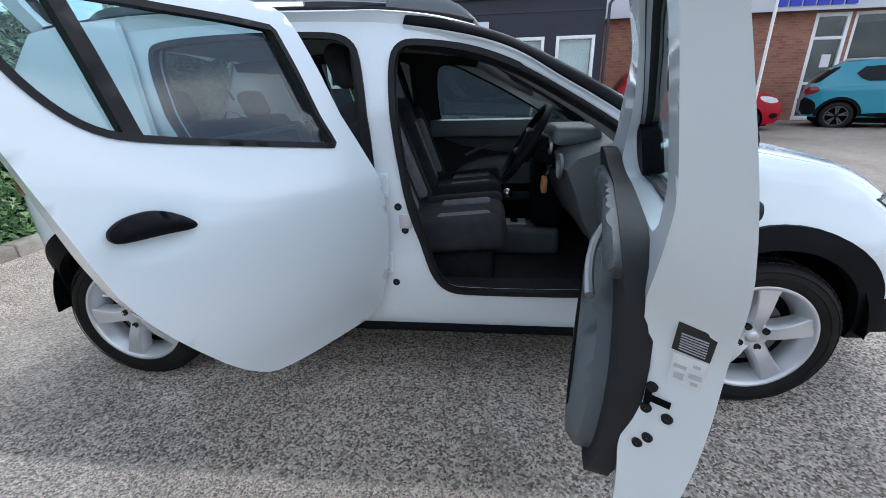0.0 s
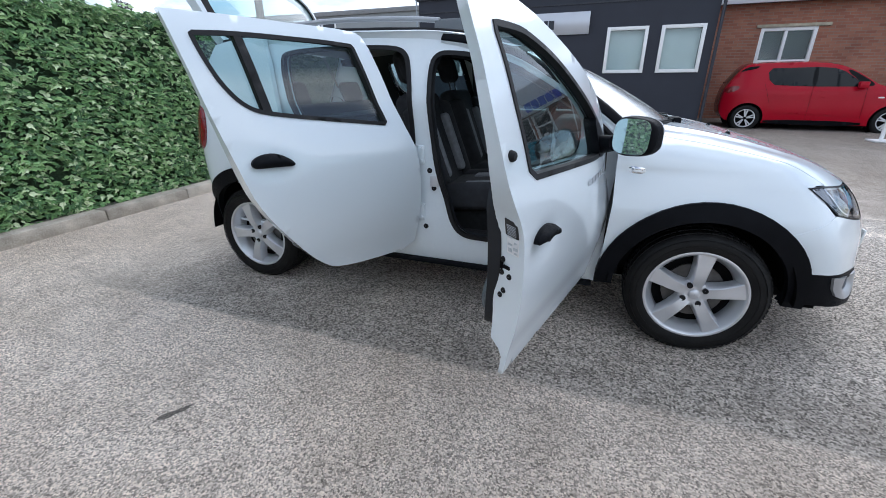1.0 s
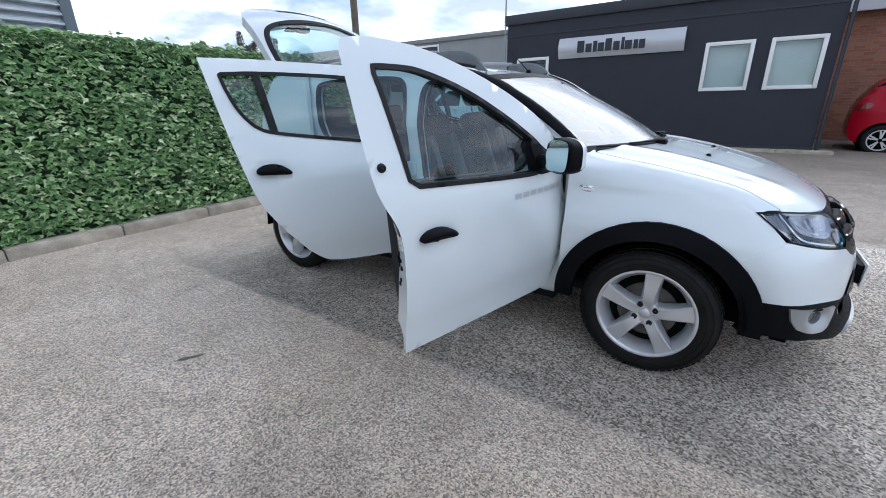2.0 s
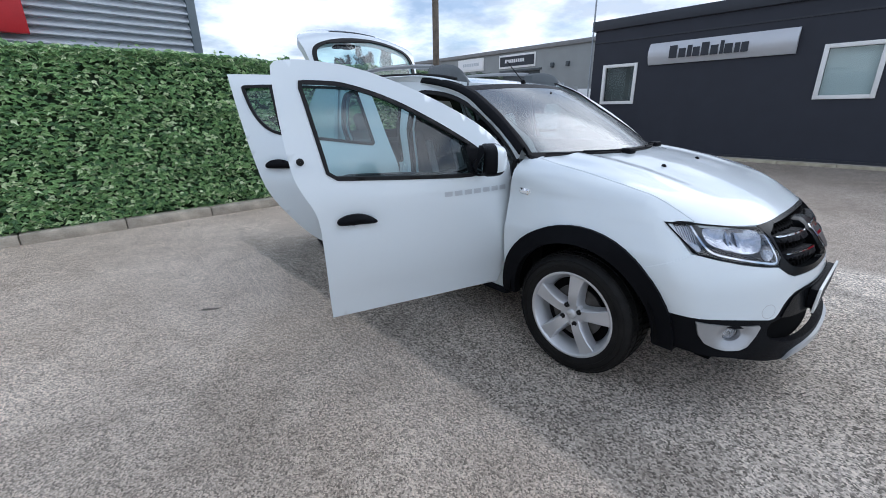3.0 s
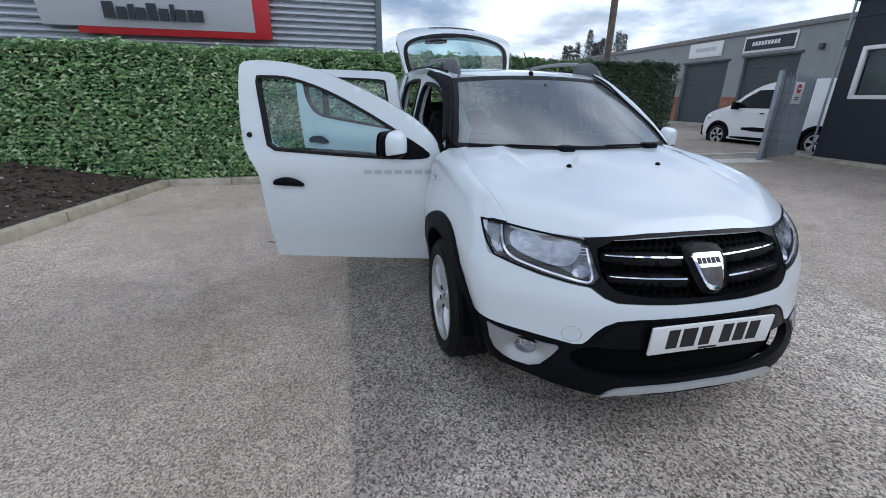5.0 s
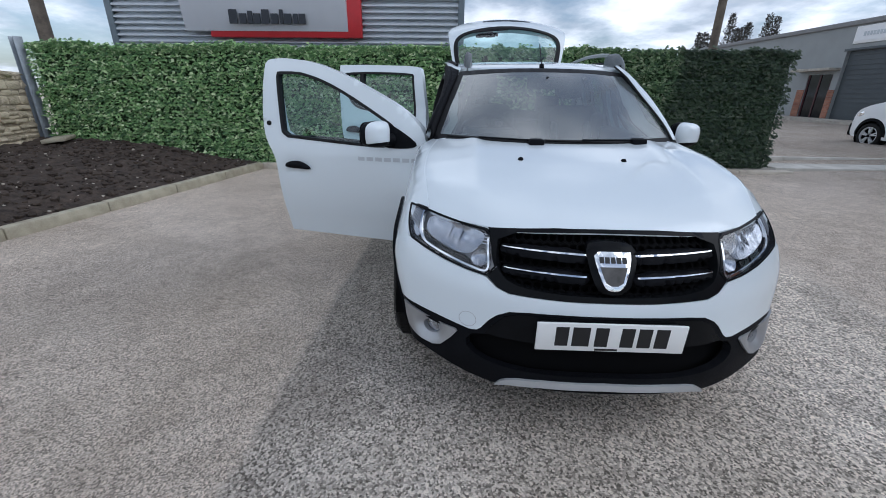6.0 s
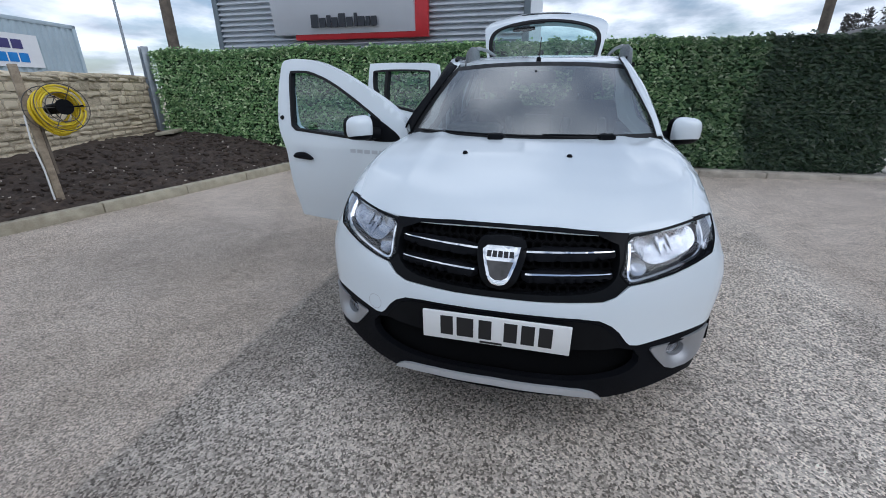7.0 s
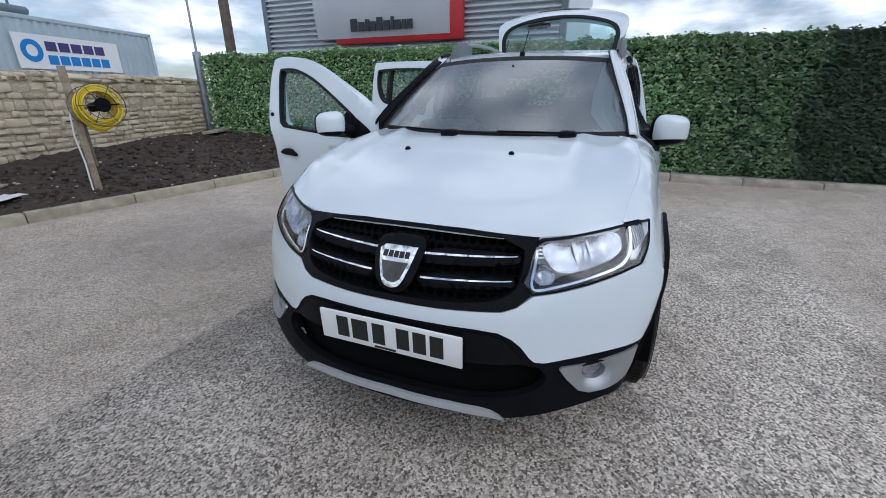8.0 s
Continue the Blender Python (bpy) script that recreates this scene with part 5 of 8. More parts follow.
def bm_of(V, F):
    b = bmesh.new()
    vs = [b.verts.new(v) for v in V]
    for f in F:
        b.faces.new([vs[i] for i in f])
    return b


MIRROR = np.array([1, -1, 1])
car = empty("hatchback_car", Matrix.Translation((*CAR, 0)), "white five-door hatchback with its near doors and tailgate open", "car")


def skin_normals(outline, holes, step, edge, fmap):
    """The exact normals of the drawn surface at a panel's outer points."""
    v, _ = cdt(outline, list(holes), step, edge)
    z, h = np.zeros(len(v)), 2e-3
    du = np.asarray(fmap(v + (h, 0), z)) - np.asarray(fmap(v - (h, 0), z))
    dv = np.asarray(fmap(v + (0, h), z)) - np.asarray(fmap(v - (0, h), z))
    n = np.cross(du, dv)
    return n / np.maximum(np.linalg.norm(n, axis=1, keepdims=True), 1e-12)


def true_normals(me, N):
    """Smooth shading from the surface itself, so that long reflections stay clean."""
    base = np.array([tuple(k.vector) for k in me.vertex_normals])
    k = len(N)
    sign = np.where(np.sum(base[:k] * N, axis=1, keepdims=True) < 0, -1.0, 1.0)
    base[:k] = N * sign
    me.normals_split_custom_set_from_vertices([tuple(map(float, b)) for b in base])


def panel(name, outline, fmap, m, depth=.02, holes=(), step=.045, both=False, flip=False, label="", back=False, parent=None, edge=None, smooth=True, flip_y=False):
    """A body panel; both: the same again on the other side of the car."""
    V, F = sheet(outline, list(holes), fmap, depth, step, back, edge)
    V = np.array(V)
    if flip:
        F = [f[::-1] for f in F]
    if flip_y:
        V, F = V * MIRROR, [f[::-1] for f in F]
    o = mesh_ob(name, V, F, m, parent or car, label, smooth, 38)
    obs = [o]
    if both:
        obs.append(mesh_ob(name, V * MIRROR, [f[::-1] for f in F], m, parent or car, label, smooth, 38))
    if m in ("paint", "screen_glass", "glass"):
        N = skin_normals(outline, holes, step, edge, fmap) * (MIRROR if flip_y else 1)
        for k, ob in enumerate(obs):
            true_normals(ob.data, N * (MIRROR if k else 1))
    return o


def arch(cx, cz, r, a0, a1, n=26):
    return [(cx + r * math.cos(math.radians(a0 + (a1 - a0) * k / n)), cz + r * math.sin(math.radians(a0 + (a1 - a0) * k / n))) for k in range(n + 1)]


WZ, RX = .306, -2.589               # wheel centre height, rear axle

# bonnet
HOOD = [(.634, 0), (.631, .2), (.612, .35), (.580, .44), (.546, .51), (.496, .598), (.437, .666), (.437, .666), (.37, .678), (.26, .695), (.17, .708), (0, .712), (-.2, .698), (-.345, .668), (-.345, .668), (-.27, .5), (-.16, .27), (-.115, 0)]
hood_full = HOOD + [(x, -y) for x, y in HOOD[-2:0:-1]]
HOOD_E = chaikin(HOOD[7:14], 2, closed=False)
panel("bonnet", chaikin(hood_full, 2), top_map, "paint", .010, step=.04, flip=False)
for s in (-1, 1):
    bm = bmesh.new()
    zz = float(top_map(np.array([[.115, .24]]), np.zeros(1))[0, 2])
    lathe(bm, [(.001, .012), (.008, .010), (.013, .002), (.014, -.01)], 12, 'z', .115, s * .24 - .02, zz)
    part("washer_nozzle", bm, "black_plastic", car, smooth=True)

# front wings
edge3 = top_map(np.array(HOOD_E), np.zeros(len(HOOD_E)))
wing = [(p[0] - .002, p[2] - .002) for p in edge3] + [(-.40, 1.055), (-.43, 1.055), (-.425, .95), (-.418, .72), (-.435, .42), (-.44, .34)]
wing += arch(0, WZ, .385, 175, 44)
wing += [(.325, .638), (.40, .682), (.460, .711), (.450, .720), (.405, .768), (.352, .826), (.372, .832), (.42, .828)]
panel("front_wing", wing, side_map, "paint", .02, both=True, step=.035)
# side repeaters
rep = chaikin([(-.375, .892), (-.30, .885), (-.285, .868), (-.31, .855), (-.365, .858)], 2)
panel("side_indicator", rep, domed(side_map, rep, .008, .012), "chrome", .01, both=True, step=.015)
rep2 = offset_poly(rep, -.007)
panel("indicator_lens", rep2, domed(moved(side_map, -.006), rep2, .005, .01), "white_plain", .005, both=True, step=.012)

# wheel-arch cladding
for cx, nm in ((0, "front"), (RX, "rear")):
    ring = arch(cx, WZ, .452, 182, -4 if nm == "front" else 2) + arch(cx, WZ, .368, -4 if nm == "front" else 2, 182)
    fm = side_map if nm == "front" else door_map
    panel("arch_cladding", ring, moved(fm, -.016), "black_plastic", .045, both=True, step=.03, edge=.03)
    V, F = [], []
    for k in range(25):
        a = math.radians(0 + 180 * k / 24)
        for y in (-.83, -.50):
            V.append((cx + .392 * math.cos(a), y, WZ + .392 * math.sin(a)))
    F = [(2 * i, 2 * i + 1, 2 * i + 3, 2 * i + 2) for i in range(24)]
    c = len(V)
    V.append((cx, -.50, WZ))
    F += [(2 * i + 1, c, 2 * i + 3) for i in range(24)]
    for s in (1, -1):
        mesh_ob("wheel_housing", [(x, y * s, z) for x, y, z in V], [f[::s] for f in F], "dull_black", car)

# nose: white bumper, lamps, grille, black lower part
bump_top = [arc(t, z) for t, z in ((69.0, .625), (66, .630), (63, .647), (57.5, .690), (53.6, .716), (52.2, .712), (47.2, .691), (40.5, .668), (34, .651), (29.4, .643), (26, .609), (23.2, .594), (19.7, .592), (10, .588), (0, .588))]
bump_low = [arc(t, z) for t, z in ((0, .542), (10, .541), (18, .537), (22.5, .529), (25.2, .508), (27, .482), (28.6, .446), (29.6, .432), (31.5, .428), (36, .438), (41, .447), (49.5, .458), (54, .462), (57.2, .462), (60, .50), (64, .575))]
right = bump_top + bump_low
full = bump_top + [(-u, z) for u, z in bump_top[-2::-1]] + [(-u, z) for u, z in bump_low[::-1]][:-1] + bump_low
panel("front_bumper", full, moved(nose_map, -.002), "paint", .025, step=.035, label="white upper bumper moulding", edge=.02)
low_top = [arc(t, z + .004) for t, z in ((57.2, .462), (54, .462), (49.5, .458), (41, .447), (36, .438), (31.5, .428), (29.6, .432), (28.6, .446), (27, .482), (25.2, .508), (22.5, .529), (18, .537), (10, .541))]
low_bot = [arc(t, z) for t, z in ((59, .30), (53, .295), (43.5, .292), (38, .272), (30.5, .242), (25, .226), (20, .232), (10, .238))]
low = low_top + [(-u, z) for u, z in low_top[::-1]] + [(-u, z) for u, z in low_bot] + low_bot[::-1]
mouth = chaikin([arc(t, z) for t, z in ((30.0, .424), (32.6, .372), (29, .326), (20, .306), (8, .309), (0, .311), (-8, .309), (-20, .306), (-29, .326), (-32.6, .372), (-30.0, .424), (-18, .426), (0, .428), (18, .426))], 1)
fogs = [[arc(s * t, z) for t, z in ((51.2, .446), (47.5, .436), (40.5, .418), (34.8, .413), (34.4, .404), (35.8, .371), (38.0, .332), (40.2, .320), (43.6, .323), (46.2, .335), (48.6, .352), (50.2, .388))] for s in (-1, 1)]
panel("lower_bumper", low, nose_map, "black_plastic", .03, holes=[mouth, *[offset_poly(f, -.010) for f in fogs]], step=.035, label="black plastic lower bumper", edge=.02)
panel("intake_back", offset_poly(mouth, .04), moved(nose_map, .06), "dull_black", 0, step=.05)
box_part("radiator_panel", .50, .56, -.62, .62, .22, .56, "dull_black", car)
box_part("undertray", .20, .70, -.50, .50, .255, .270, "dull_black", car)
# black panel behind the plate, stepping in from the white edge
pl = [arc(t, z) for t, z in ((0, .532), (14, .530), (20.5, .524), (23.5, .508), (26.5, .455), (27.5, .43), (24, .424), (0, .424))]
pl = pl + [(-u, z) for u, z in pl[-2:0:-1]]
panel("plate_panel", pl, moved(nose_map, -.006), "gloss_black", .02, step=.04)
lip = [arc(t, z) for t, z in ((24.2, .224), (23.2, .246), (21.5, .264), (19, .275), (13.5, .283), (0, .289))]
lip = lip + [(-u, z) for u, z in lip[-2::-1]] + [arc(t, z) for t, z in ((-20.9, .240), (-13.3, .255), (0, .262), (13.3, .255), (20.9, .240))]
panel("skid_lip", lip, moved(nose_map, -.012), "lip_silver", .035, step=.014, edge=.012, label="satin silver skid lip")
for s, fo in zip((-1, 1), fogs):
    c = arc(s * 41.8, .382)
    ell = lambda k: [(c[0] + .036 * k * math.cos(a * math.pi / 14), c[1] + .029 * k * math.sin(a * math.pi / 14)) for a in range(28)]
    dish = lambda P, d: nose_map(P, d - .008 + .020 * np.exp(-(((P[:, 0] - c[0]) / .050) ** 2 + ((P[:, 1] - c[1]) / .042) ** 2) ** 2))
    bez_ = panel("fog_bezel", fo, dish, "silver", .02, holes=[ell(.95)], step=.012, label="satin silver fog lamp surround", edge=.012)
    panel("fog_lamp", ell(1.0), moved(nose_map, .030), "fog_chrome", 0, step=.015, parent=bez_)
    panel("fog_lens", ell(.88), domed(moved(nose_map, .020), ell(.88), .008, .03), "lens", .004, step=.010, parent=bez_)

tow = [(math.radians(-32.1) * RAD + .030 * math.cos(a * math.pi / 14), .467 + .030 * math.sin(a * math.pi / 14)) for a in range(28)]
panel("tow_eye_cover", tow, moved(nose_map, -.0028), "silver", 0, holes=[offset_poly(tow, -.0016)], step=.02)

# headlamps
LAMP = [(60.2, .828), (57, .829), (52, .824), (45.3, .813), (38, .802), (33, .796), (30.6, .780), (29.4, .752), (28.4, .715), (27.2, .682), (28.9, .645), (34, .654), (40.5, .671), (47.2, .693), (52.4, .713), (55.6, .758)]


def ribbon(pts, w):
    P = chaikin(pts, 2, closed=False)
    N = []
    for i in range(len(P)):
        a, b = P[max(i - 1, 0)], P[min(i + 1, len(P) - 1)]
        k = math.hypot(b[0] - a[0], b[1] - a[1])
        N.append((-(b[1] - a[1]) / k * w, (b[0] - a[0]) / k * w))
    return [(p[0] + n[0], p[1] + n[1]) for p, n in zip(P, N)] + [(p[0] - n[0], p[1] - n[1]) for p, n in list(zip(P, N))[::-1]]


def bowl(outline, deep, back):
    """A dished reflector: deepest in its middle."""
    O = np.array(dense(outline, .006))
    c = O.mean(0)
    def g(P, d):
        r = np.array([np.linalg.norm(p - c) / (np.linalg.norm(p - c) + np.min(np.linalg.norm(O - p, axis=1)) + 1e-6) for p in P])
        return nose_map(P, d + back + deep * (1 - r ** 2))
    return g


for s in (-1, 1):
    A = lambda pts: [arc(s * t, z) for t, z in pts]
    lo = dense(A(LAMP), .012)
    bezel = panel("headlamp", lo, moved(nose_map, .050), "lamp_grey", 0, step=.03, label="clear-lensed headlamp with chrome reflectors")
    panel("lamp_rim", lo, moved(nose_map, -.003), "gloss_black", .030, holes=[offset_poly(lo, -.0055)], step=.02, parent=bezel)
    # one long main reflector, a small bowl by the grille
    main = chaikin(A(((50.6, .806), (45.2, .800), (38, .789), (33.6, .782), (32.2, .765), (32.8, .742), (34.2, .706), (38, .700), (43, .716), (48, .738), (50.2, .765))), 2)
    panel("main_reflector", main, bowl(main, .030, .012), "reflector", .010, step=.010, parent=bezel, label="long bright reflector bowl")
    for k, t in enumerate((43.4, 42.0, 40.4, 36.6, 35.4)):
        w = (.55, .30, .80, .35, .50)[k]
        z0, z1 = (.716, .700, .712, .704, .704)[k], (.784, .752, .778, .768, .774)[k]
        panel("reflector_facet", A(((t, z1), (t - w, z1 - .002), (t - w, z0), (t, z0 + .003))), moved(nose_map, .026 + .004 * (k % 2)), "reflector", .006, step=.02, parent=bezel)
    c = arc(s * 31.9, .698)
    small = [(c[0] + .030 * math.cos(a * math.pi / 14), c[1] + .029 * math.sin(a * math.pi / 14)) for a in range(28)]
    panel("side_lamp", small, bowl(small, .024, .010), "reflector", .012, step=.008, parent=bezel, label="small round side lamp bowl")
    for k in range(4):
        z = .742 + .010 * k
        panel("lamp_rib", A(((33.6, z), (30.9, z), (30.9, z + .0045), (33.6, z + .0045))), moved(nose_map, .016), "reflector", .010, step=.02, parent=bezel)
    tail = A(((59.8, .824), (54.6, .821), (52.6, .768), (51.0, .724), (52.0, .720), (55.2, .762)))
    panel("corner_lamp", tail, domed(moved(nose_map, .016), tail, .006, .012), "reflector", .02, step=.012, parent=bezel)
    for k in range(7):
        t = 53.4 + .62 * k
        panel("corner_flute", A(((t, .812), (t + .22, .812), (t - 1.1 + .22, .752 + .004 * k), (t - 1.1, .752 + .004 * k))), moved(nose_map, .007), "lamp_grey", .006, step=.02, parent=bezel)
    dk = A(((50.2, .748), (47, .728), (42, .706), (36.4, .690), (33.4, .672), (29.8, .668), (29.2, .652), (34, .660), (40.5, .677), (47.2, .699), (51.0, .716)))
    panel("lamp_base", dk, moved(nose_map, .009), "gloss_black", .02, step=.02, parent=bezel)
    dk2 = A(((58.6, .800), (56.0, .768), (52.6, .726), (52.2, .716), (55.4, .757), (59.6, .815)))
    panel("lamp_base", dk2, moved(nose_map, .006), "gloss_black", .012, step=.02, parent=bezel)
    cs = ribbon(A(((53.6, .818), (52.4, .786), (50.8, .748), (49.2, .724), (47.2, .710), (44, .698), (38.6, .680), (33.7, .666), (30.2, .657), (29.2, .664), (29.2, .686), (30.4, .735), (31.2, .768))), .0034)
    panel("chrome_strip", cs, moved(nose_map, .003), "chrome", .014, step=.012, parent=bezel)
    panel("lamp_lens", offset_poly(lo, -.003), moved(nose_map, -.001), "lens", 0, step=.03, parent=bezel)

# grille
gr = [arc(t, z) for t, z in ((32.4, .800), (15, .812), (0, .813), (-15, .812), (-32.4, .800), (-30.3, .775), (-28.2, .712), (-27.0, .682), (-28.8, .645), (-26, .611), (-23, .596), (-10, .590), (0, .590), (10, .590), (23, .596), (26, .611), (28.8, .645), (27.0, .682), (28.2, .712), (30.3, .775))]
grille = panel("grille", gr, moved(nose_map, .085), "dull_black", 0, step=.04, label="black honeycomb grille with chrome-edged bars")
panel("grille_frame", gr, moved(nose_map, -.001), "gloss_black", .05, holes=[chaikin([arc(t, z) for t, z in ((29.0, .792), (10, .802), (-10, .802), (-29.0, .792), (-27.6, .70), (-26, .662), (-23, .632), (-18, .618), (-8, .610), (8, .610), (18, .618), (23, .632), (26, .662), (27.3, .70))], 1)], step=.03, parent=grille)


def honeycomb():
    V2, F = [], []
    r, w = .0165, .0035
    rows = int(.205 / (r * 1.5)) + 1
    for j in range(rows):
        for i in range(-26, 27):
            cx, cz = (i + .5 * (j % 2)) * r * 1.9, .598 + j * r * 1.55
            lim = 27.5 if cz > .68 else 21 + (cz - .60) * 75
            if abs(cx / RAD) > math.radians(lim) or cz > .800:
                continue
            s = len(V2)
            for rr in (r, r - w):
                V2 += [(cx + 1.05 * rr * math.cos(math.pi / 6 + k * math.pi / 3), cz + rr * math.sin(math.pi / 6 + k * math.pi / 3)) for k in range(6)]
            F += [(s + k, s + (k + 1) % 6, s + 6 + (k + 1) % 6, s + 6 + k) for k in range(6)]
    P = np.array(V2)
    A, B = nose_map(P, np.full(len(P), .028)), nose_map(P, np.full(len(P), .040))
    n = len(P)
    F2 = list(F) + [(a + n if 0 else b, a, a + n, b + n) for (a, b, c, d) in F] + [(c, d, d + n, c + n)[::-1] for (a, b, c, d) in F]
    mesh_ob("mesh_insert", np.vstack([A, B]), F2, "dull_black", grille, "black honeycomb mesh", smooth=False)


honeycomb()
for s in (-1, 1):
    for z, t1 in ((.742, 27.6), (.676, 26.0)):
        bar = chaikin([arc(s * t, zz) for t, zz in ((5.2, z + .010), (t1, z + .016), (t1, z - .016), (9, z - .028), (5.2, z - .030))], 1)
        g = panel("grille_bar", bar, domed(moved(nose_map, .012), bar, .016, .016), "black_plastic", .02, step=.016, parent=grille)
        st = [arc(s * t, zz) for t, zz in ((6.0, z + .003), (t1 - 1.0, z + .0115), (t1 - .6, z + .0095), (t1 - 1.2, z + .0080), (6.0, z - .003))]
        panel("chrome_edge", st, domed(moved(nose_map, -.003), st, .002, .003), "chrome", .006, step=.012, parent=grille)
sh = [(-.088, .770), (-.05, .782), (.05, .782), (.088, .770), (.080, .72), (.052, .640), (.02, .618), (-.02, .618), (-.052, .640), (-.080, .72)]
panel("badge_mount", chaikin(sh, 1), domed(moved(nose_map, -.004), sh, .014, .025), "gloss_black", .06, step=.02, parent=grille)
sh2 = [(-.064, .757), (0, .759), (.064, .757), (.064, .757), (.054, .715), (.032, .655), (.014, .640), (-.014, .640), (-.032, .655), (-.054, .715), (-.064, .757)]
panel("emblem", chaikin(sh2[:-1], 1), domed(moved(nose_map, -.019), sh2, .007, .012), "chrome", .01, step=.012, parent=grille, label="chrome shield emblem")
sh3 = [(-.043, .715), (.043, .715), (.026, .668), (.010, .658), (-.010, .658), (-.026, .668)]
panel("emblem_panel", sh3, moved(nose_map, -.0275), "dark_metal", .004, step=.012, parent=grille)
for k in range(5):
    u0 = -.045 + k * .0185
    panel("emblem_bar", [(u0, .727), (u0 + .0145, .727), (u0 + .0145, .744), (u0, .744)], moved(nose_map, -.0275), "black_ink", .003, step=.01, parent=grille)

# number plate with plain bars
px = float(nose(np.array([0.0]), np.array([.48]))[0])
bm = bmesh.new()
pm = Matrix.Translation((px + .020, 0, .474)) @ Matrix.Rotation(radians(3), 4, 'Y')
box(bm, -.006, .004, -.262, .262, -.057, .057, .002, 2, pm)
plate = part("number_plate", bm, "plate", car, "white plate with plain dark bars", smooth=True)
plate["label"] = "white plate with plain dark bars"
box_part("plate_mount", -.034, -.007, -.245, .245, -.045, .045, "black_plastic", car, .004, mx=pm)
for y in (-.195, -.135, -.090, -.055, .035, .095, .155):
    bm = bmesh.new()
    box(bm, .004, .0052, y, y + (.016 if y == -.090 else .046), -.036, .043, 0, 2, pm)
    part("character_bar", bm, "black_ink", plate)
bm = bmesh.new()
box(bm, .004, .0052, -.05, .03, -.053, -.045, 0, 2, pm)
part("maker_bar", bm, "black_ink", plate)

# scuttle, windscreen, wipers
V, F = [], []
for k in range(25):
    y = -.70 + 1.40 * k / 24
    a = screen_map(np.array([[y, 1.035]]), np.zeros(1))[0]
    xh = np.interp(abs(y), [0, .27, .5, .70], [-.09, -.13, -.24, -.37])
    zh = float(top_map(np.array([[xh, y]]), np.zeros(1))[0, 2])
    V += [(a[0] - .02, y, a[2] + .005), (xh + .05, y, zh - .026)]
F = [(2 * i, 2 * i + 1, 2 * i + 3, 2 * i + 2) for i in range(24)]
mesh_ob("scuttle_panel", V, F, "black_plastic", car)
SCREEN = [(-.712, 1.012), (-.4, 1.020), (0, 1.022), (.4, 1.020), (.712, 1.012), (.712, 1.012), (.66, 1.16), (.60, 1.32), (.560, 1.415), (.560, 1.415), (.3, 1.432), (0, 1.436), (-.3, 1.432), (-.560, 1.415), (-.560, 1.415), (-.60, 1.32), (-.66, 1.16), (-.712, 1.012)]
scr = chaikin(SCREEN[:-1], 1)
screen = panel("windscreen", scr, screen_map, "screen_glass", 0, step=.06, label="laminated windscreen mirroring the sky")
screen.visible_shadow = False
hole = [(y * .965, max(z, 1.052) if z < 1.2 else z - .016) for y, z in offset_poly(scr, -.010)]
panel("screen_border", scr, moved(screen_map, -.002), "rubber", 0, holes=[hole], step=.03, label="black printed border of the windscreen")
for y0, y1, zz in ((-.155, -.62, .006), (.40, -.10, .008)):
    p = [screen_map(np.array([[y0 + (y1 - y0) * k / 8, 1.032 + zz + .010 * k / 8]]), np.full(1, -.022))[0] for k in range(9)]
    w = tube_part("wiper", [tuple(q) for q in p], .0055, "rubber", car, 6)
    q0 = p[0]
    box_part("wiper_pivot", q0[0] - .02, q0[0] + .045, q0[1] - .035, q0[1] + .045, q0[2] - .03, q0[2] + .022, "black_plastic", w, .014)
    tube_part("wiper_arm", [tuple(q0 + np.array([.01, 0, .012])), tuple(p[5] + np.array([.010, 0, .010]))], .0045, "black_plastic", w, 6)

# roof, rails, aerial
ROOF = [(-.905, 0), (-.955, .3), (-1.075, .553), (-1.075, .553), (-1.40, .628), (-1.9, .645), (-2.4, .635), (-2.72, .612), (-2.72, .612), (-2.745, .3), (-2.75, 0)]
rf = chaikin(ROOF + [(x, -y) for x, y in ROOF[-2:0:-1]], 1)
panel("roof", rf, roof_map, "paint", .03, step=.06)
panel("headliner", offset_poly(rf, -.03), moved(roof_map, .045), "headliner", 0, step=.1, flip=True)
tip = roof_map(np.array([[-1.0, 0.0]]), np.zeros(1))[0]
ae = tube_part("aerial", [tuple(tip), (tip[0] - .01, 0, tip[2] + .02)], .016, "black_plastic", car, 10)
tube_part("aerial_rod", [(tip[0] - .01, 0, tip[2] + .018), (tip[0] - .16, 0, tip[2] + .16)], .0035, "rubber", ae, 5)

APERT = [(-.40, 1.03), (-.52, 1.135), (-.75, 1.262), (-.95, 1.358), (-1.14, 1.418), (-1.35, 1.452), (-1.7, 1.474), (-2.1, 1.476), (-2.42, 1.462), (-2.76, 1.43)]


def frame_map(P, d):
    return door_map(P, d + np.interp(P[:, 1], [.30, .46, .64, .95, 1.15], [.040, .062, .112, .108, .045]))


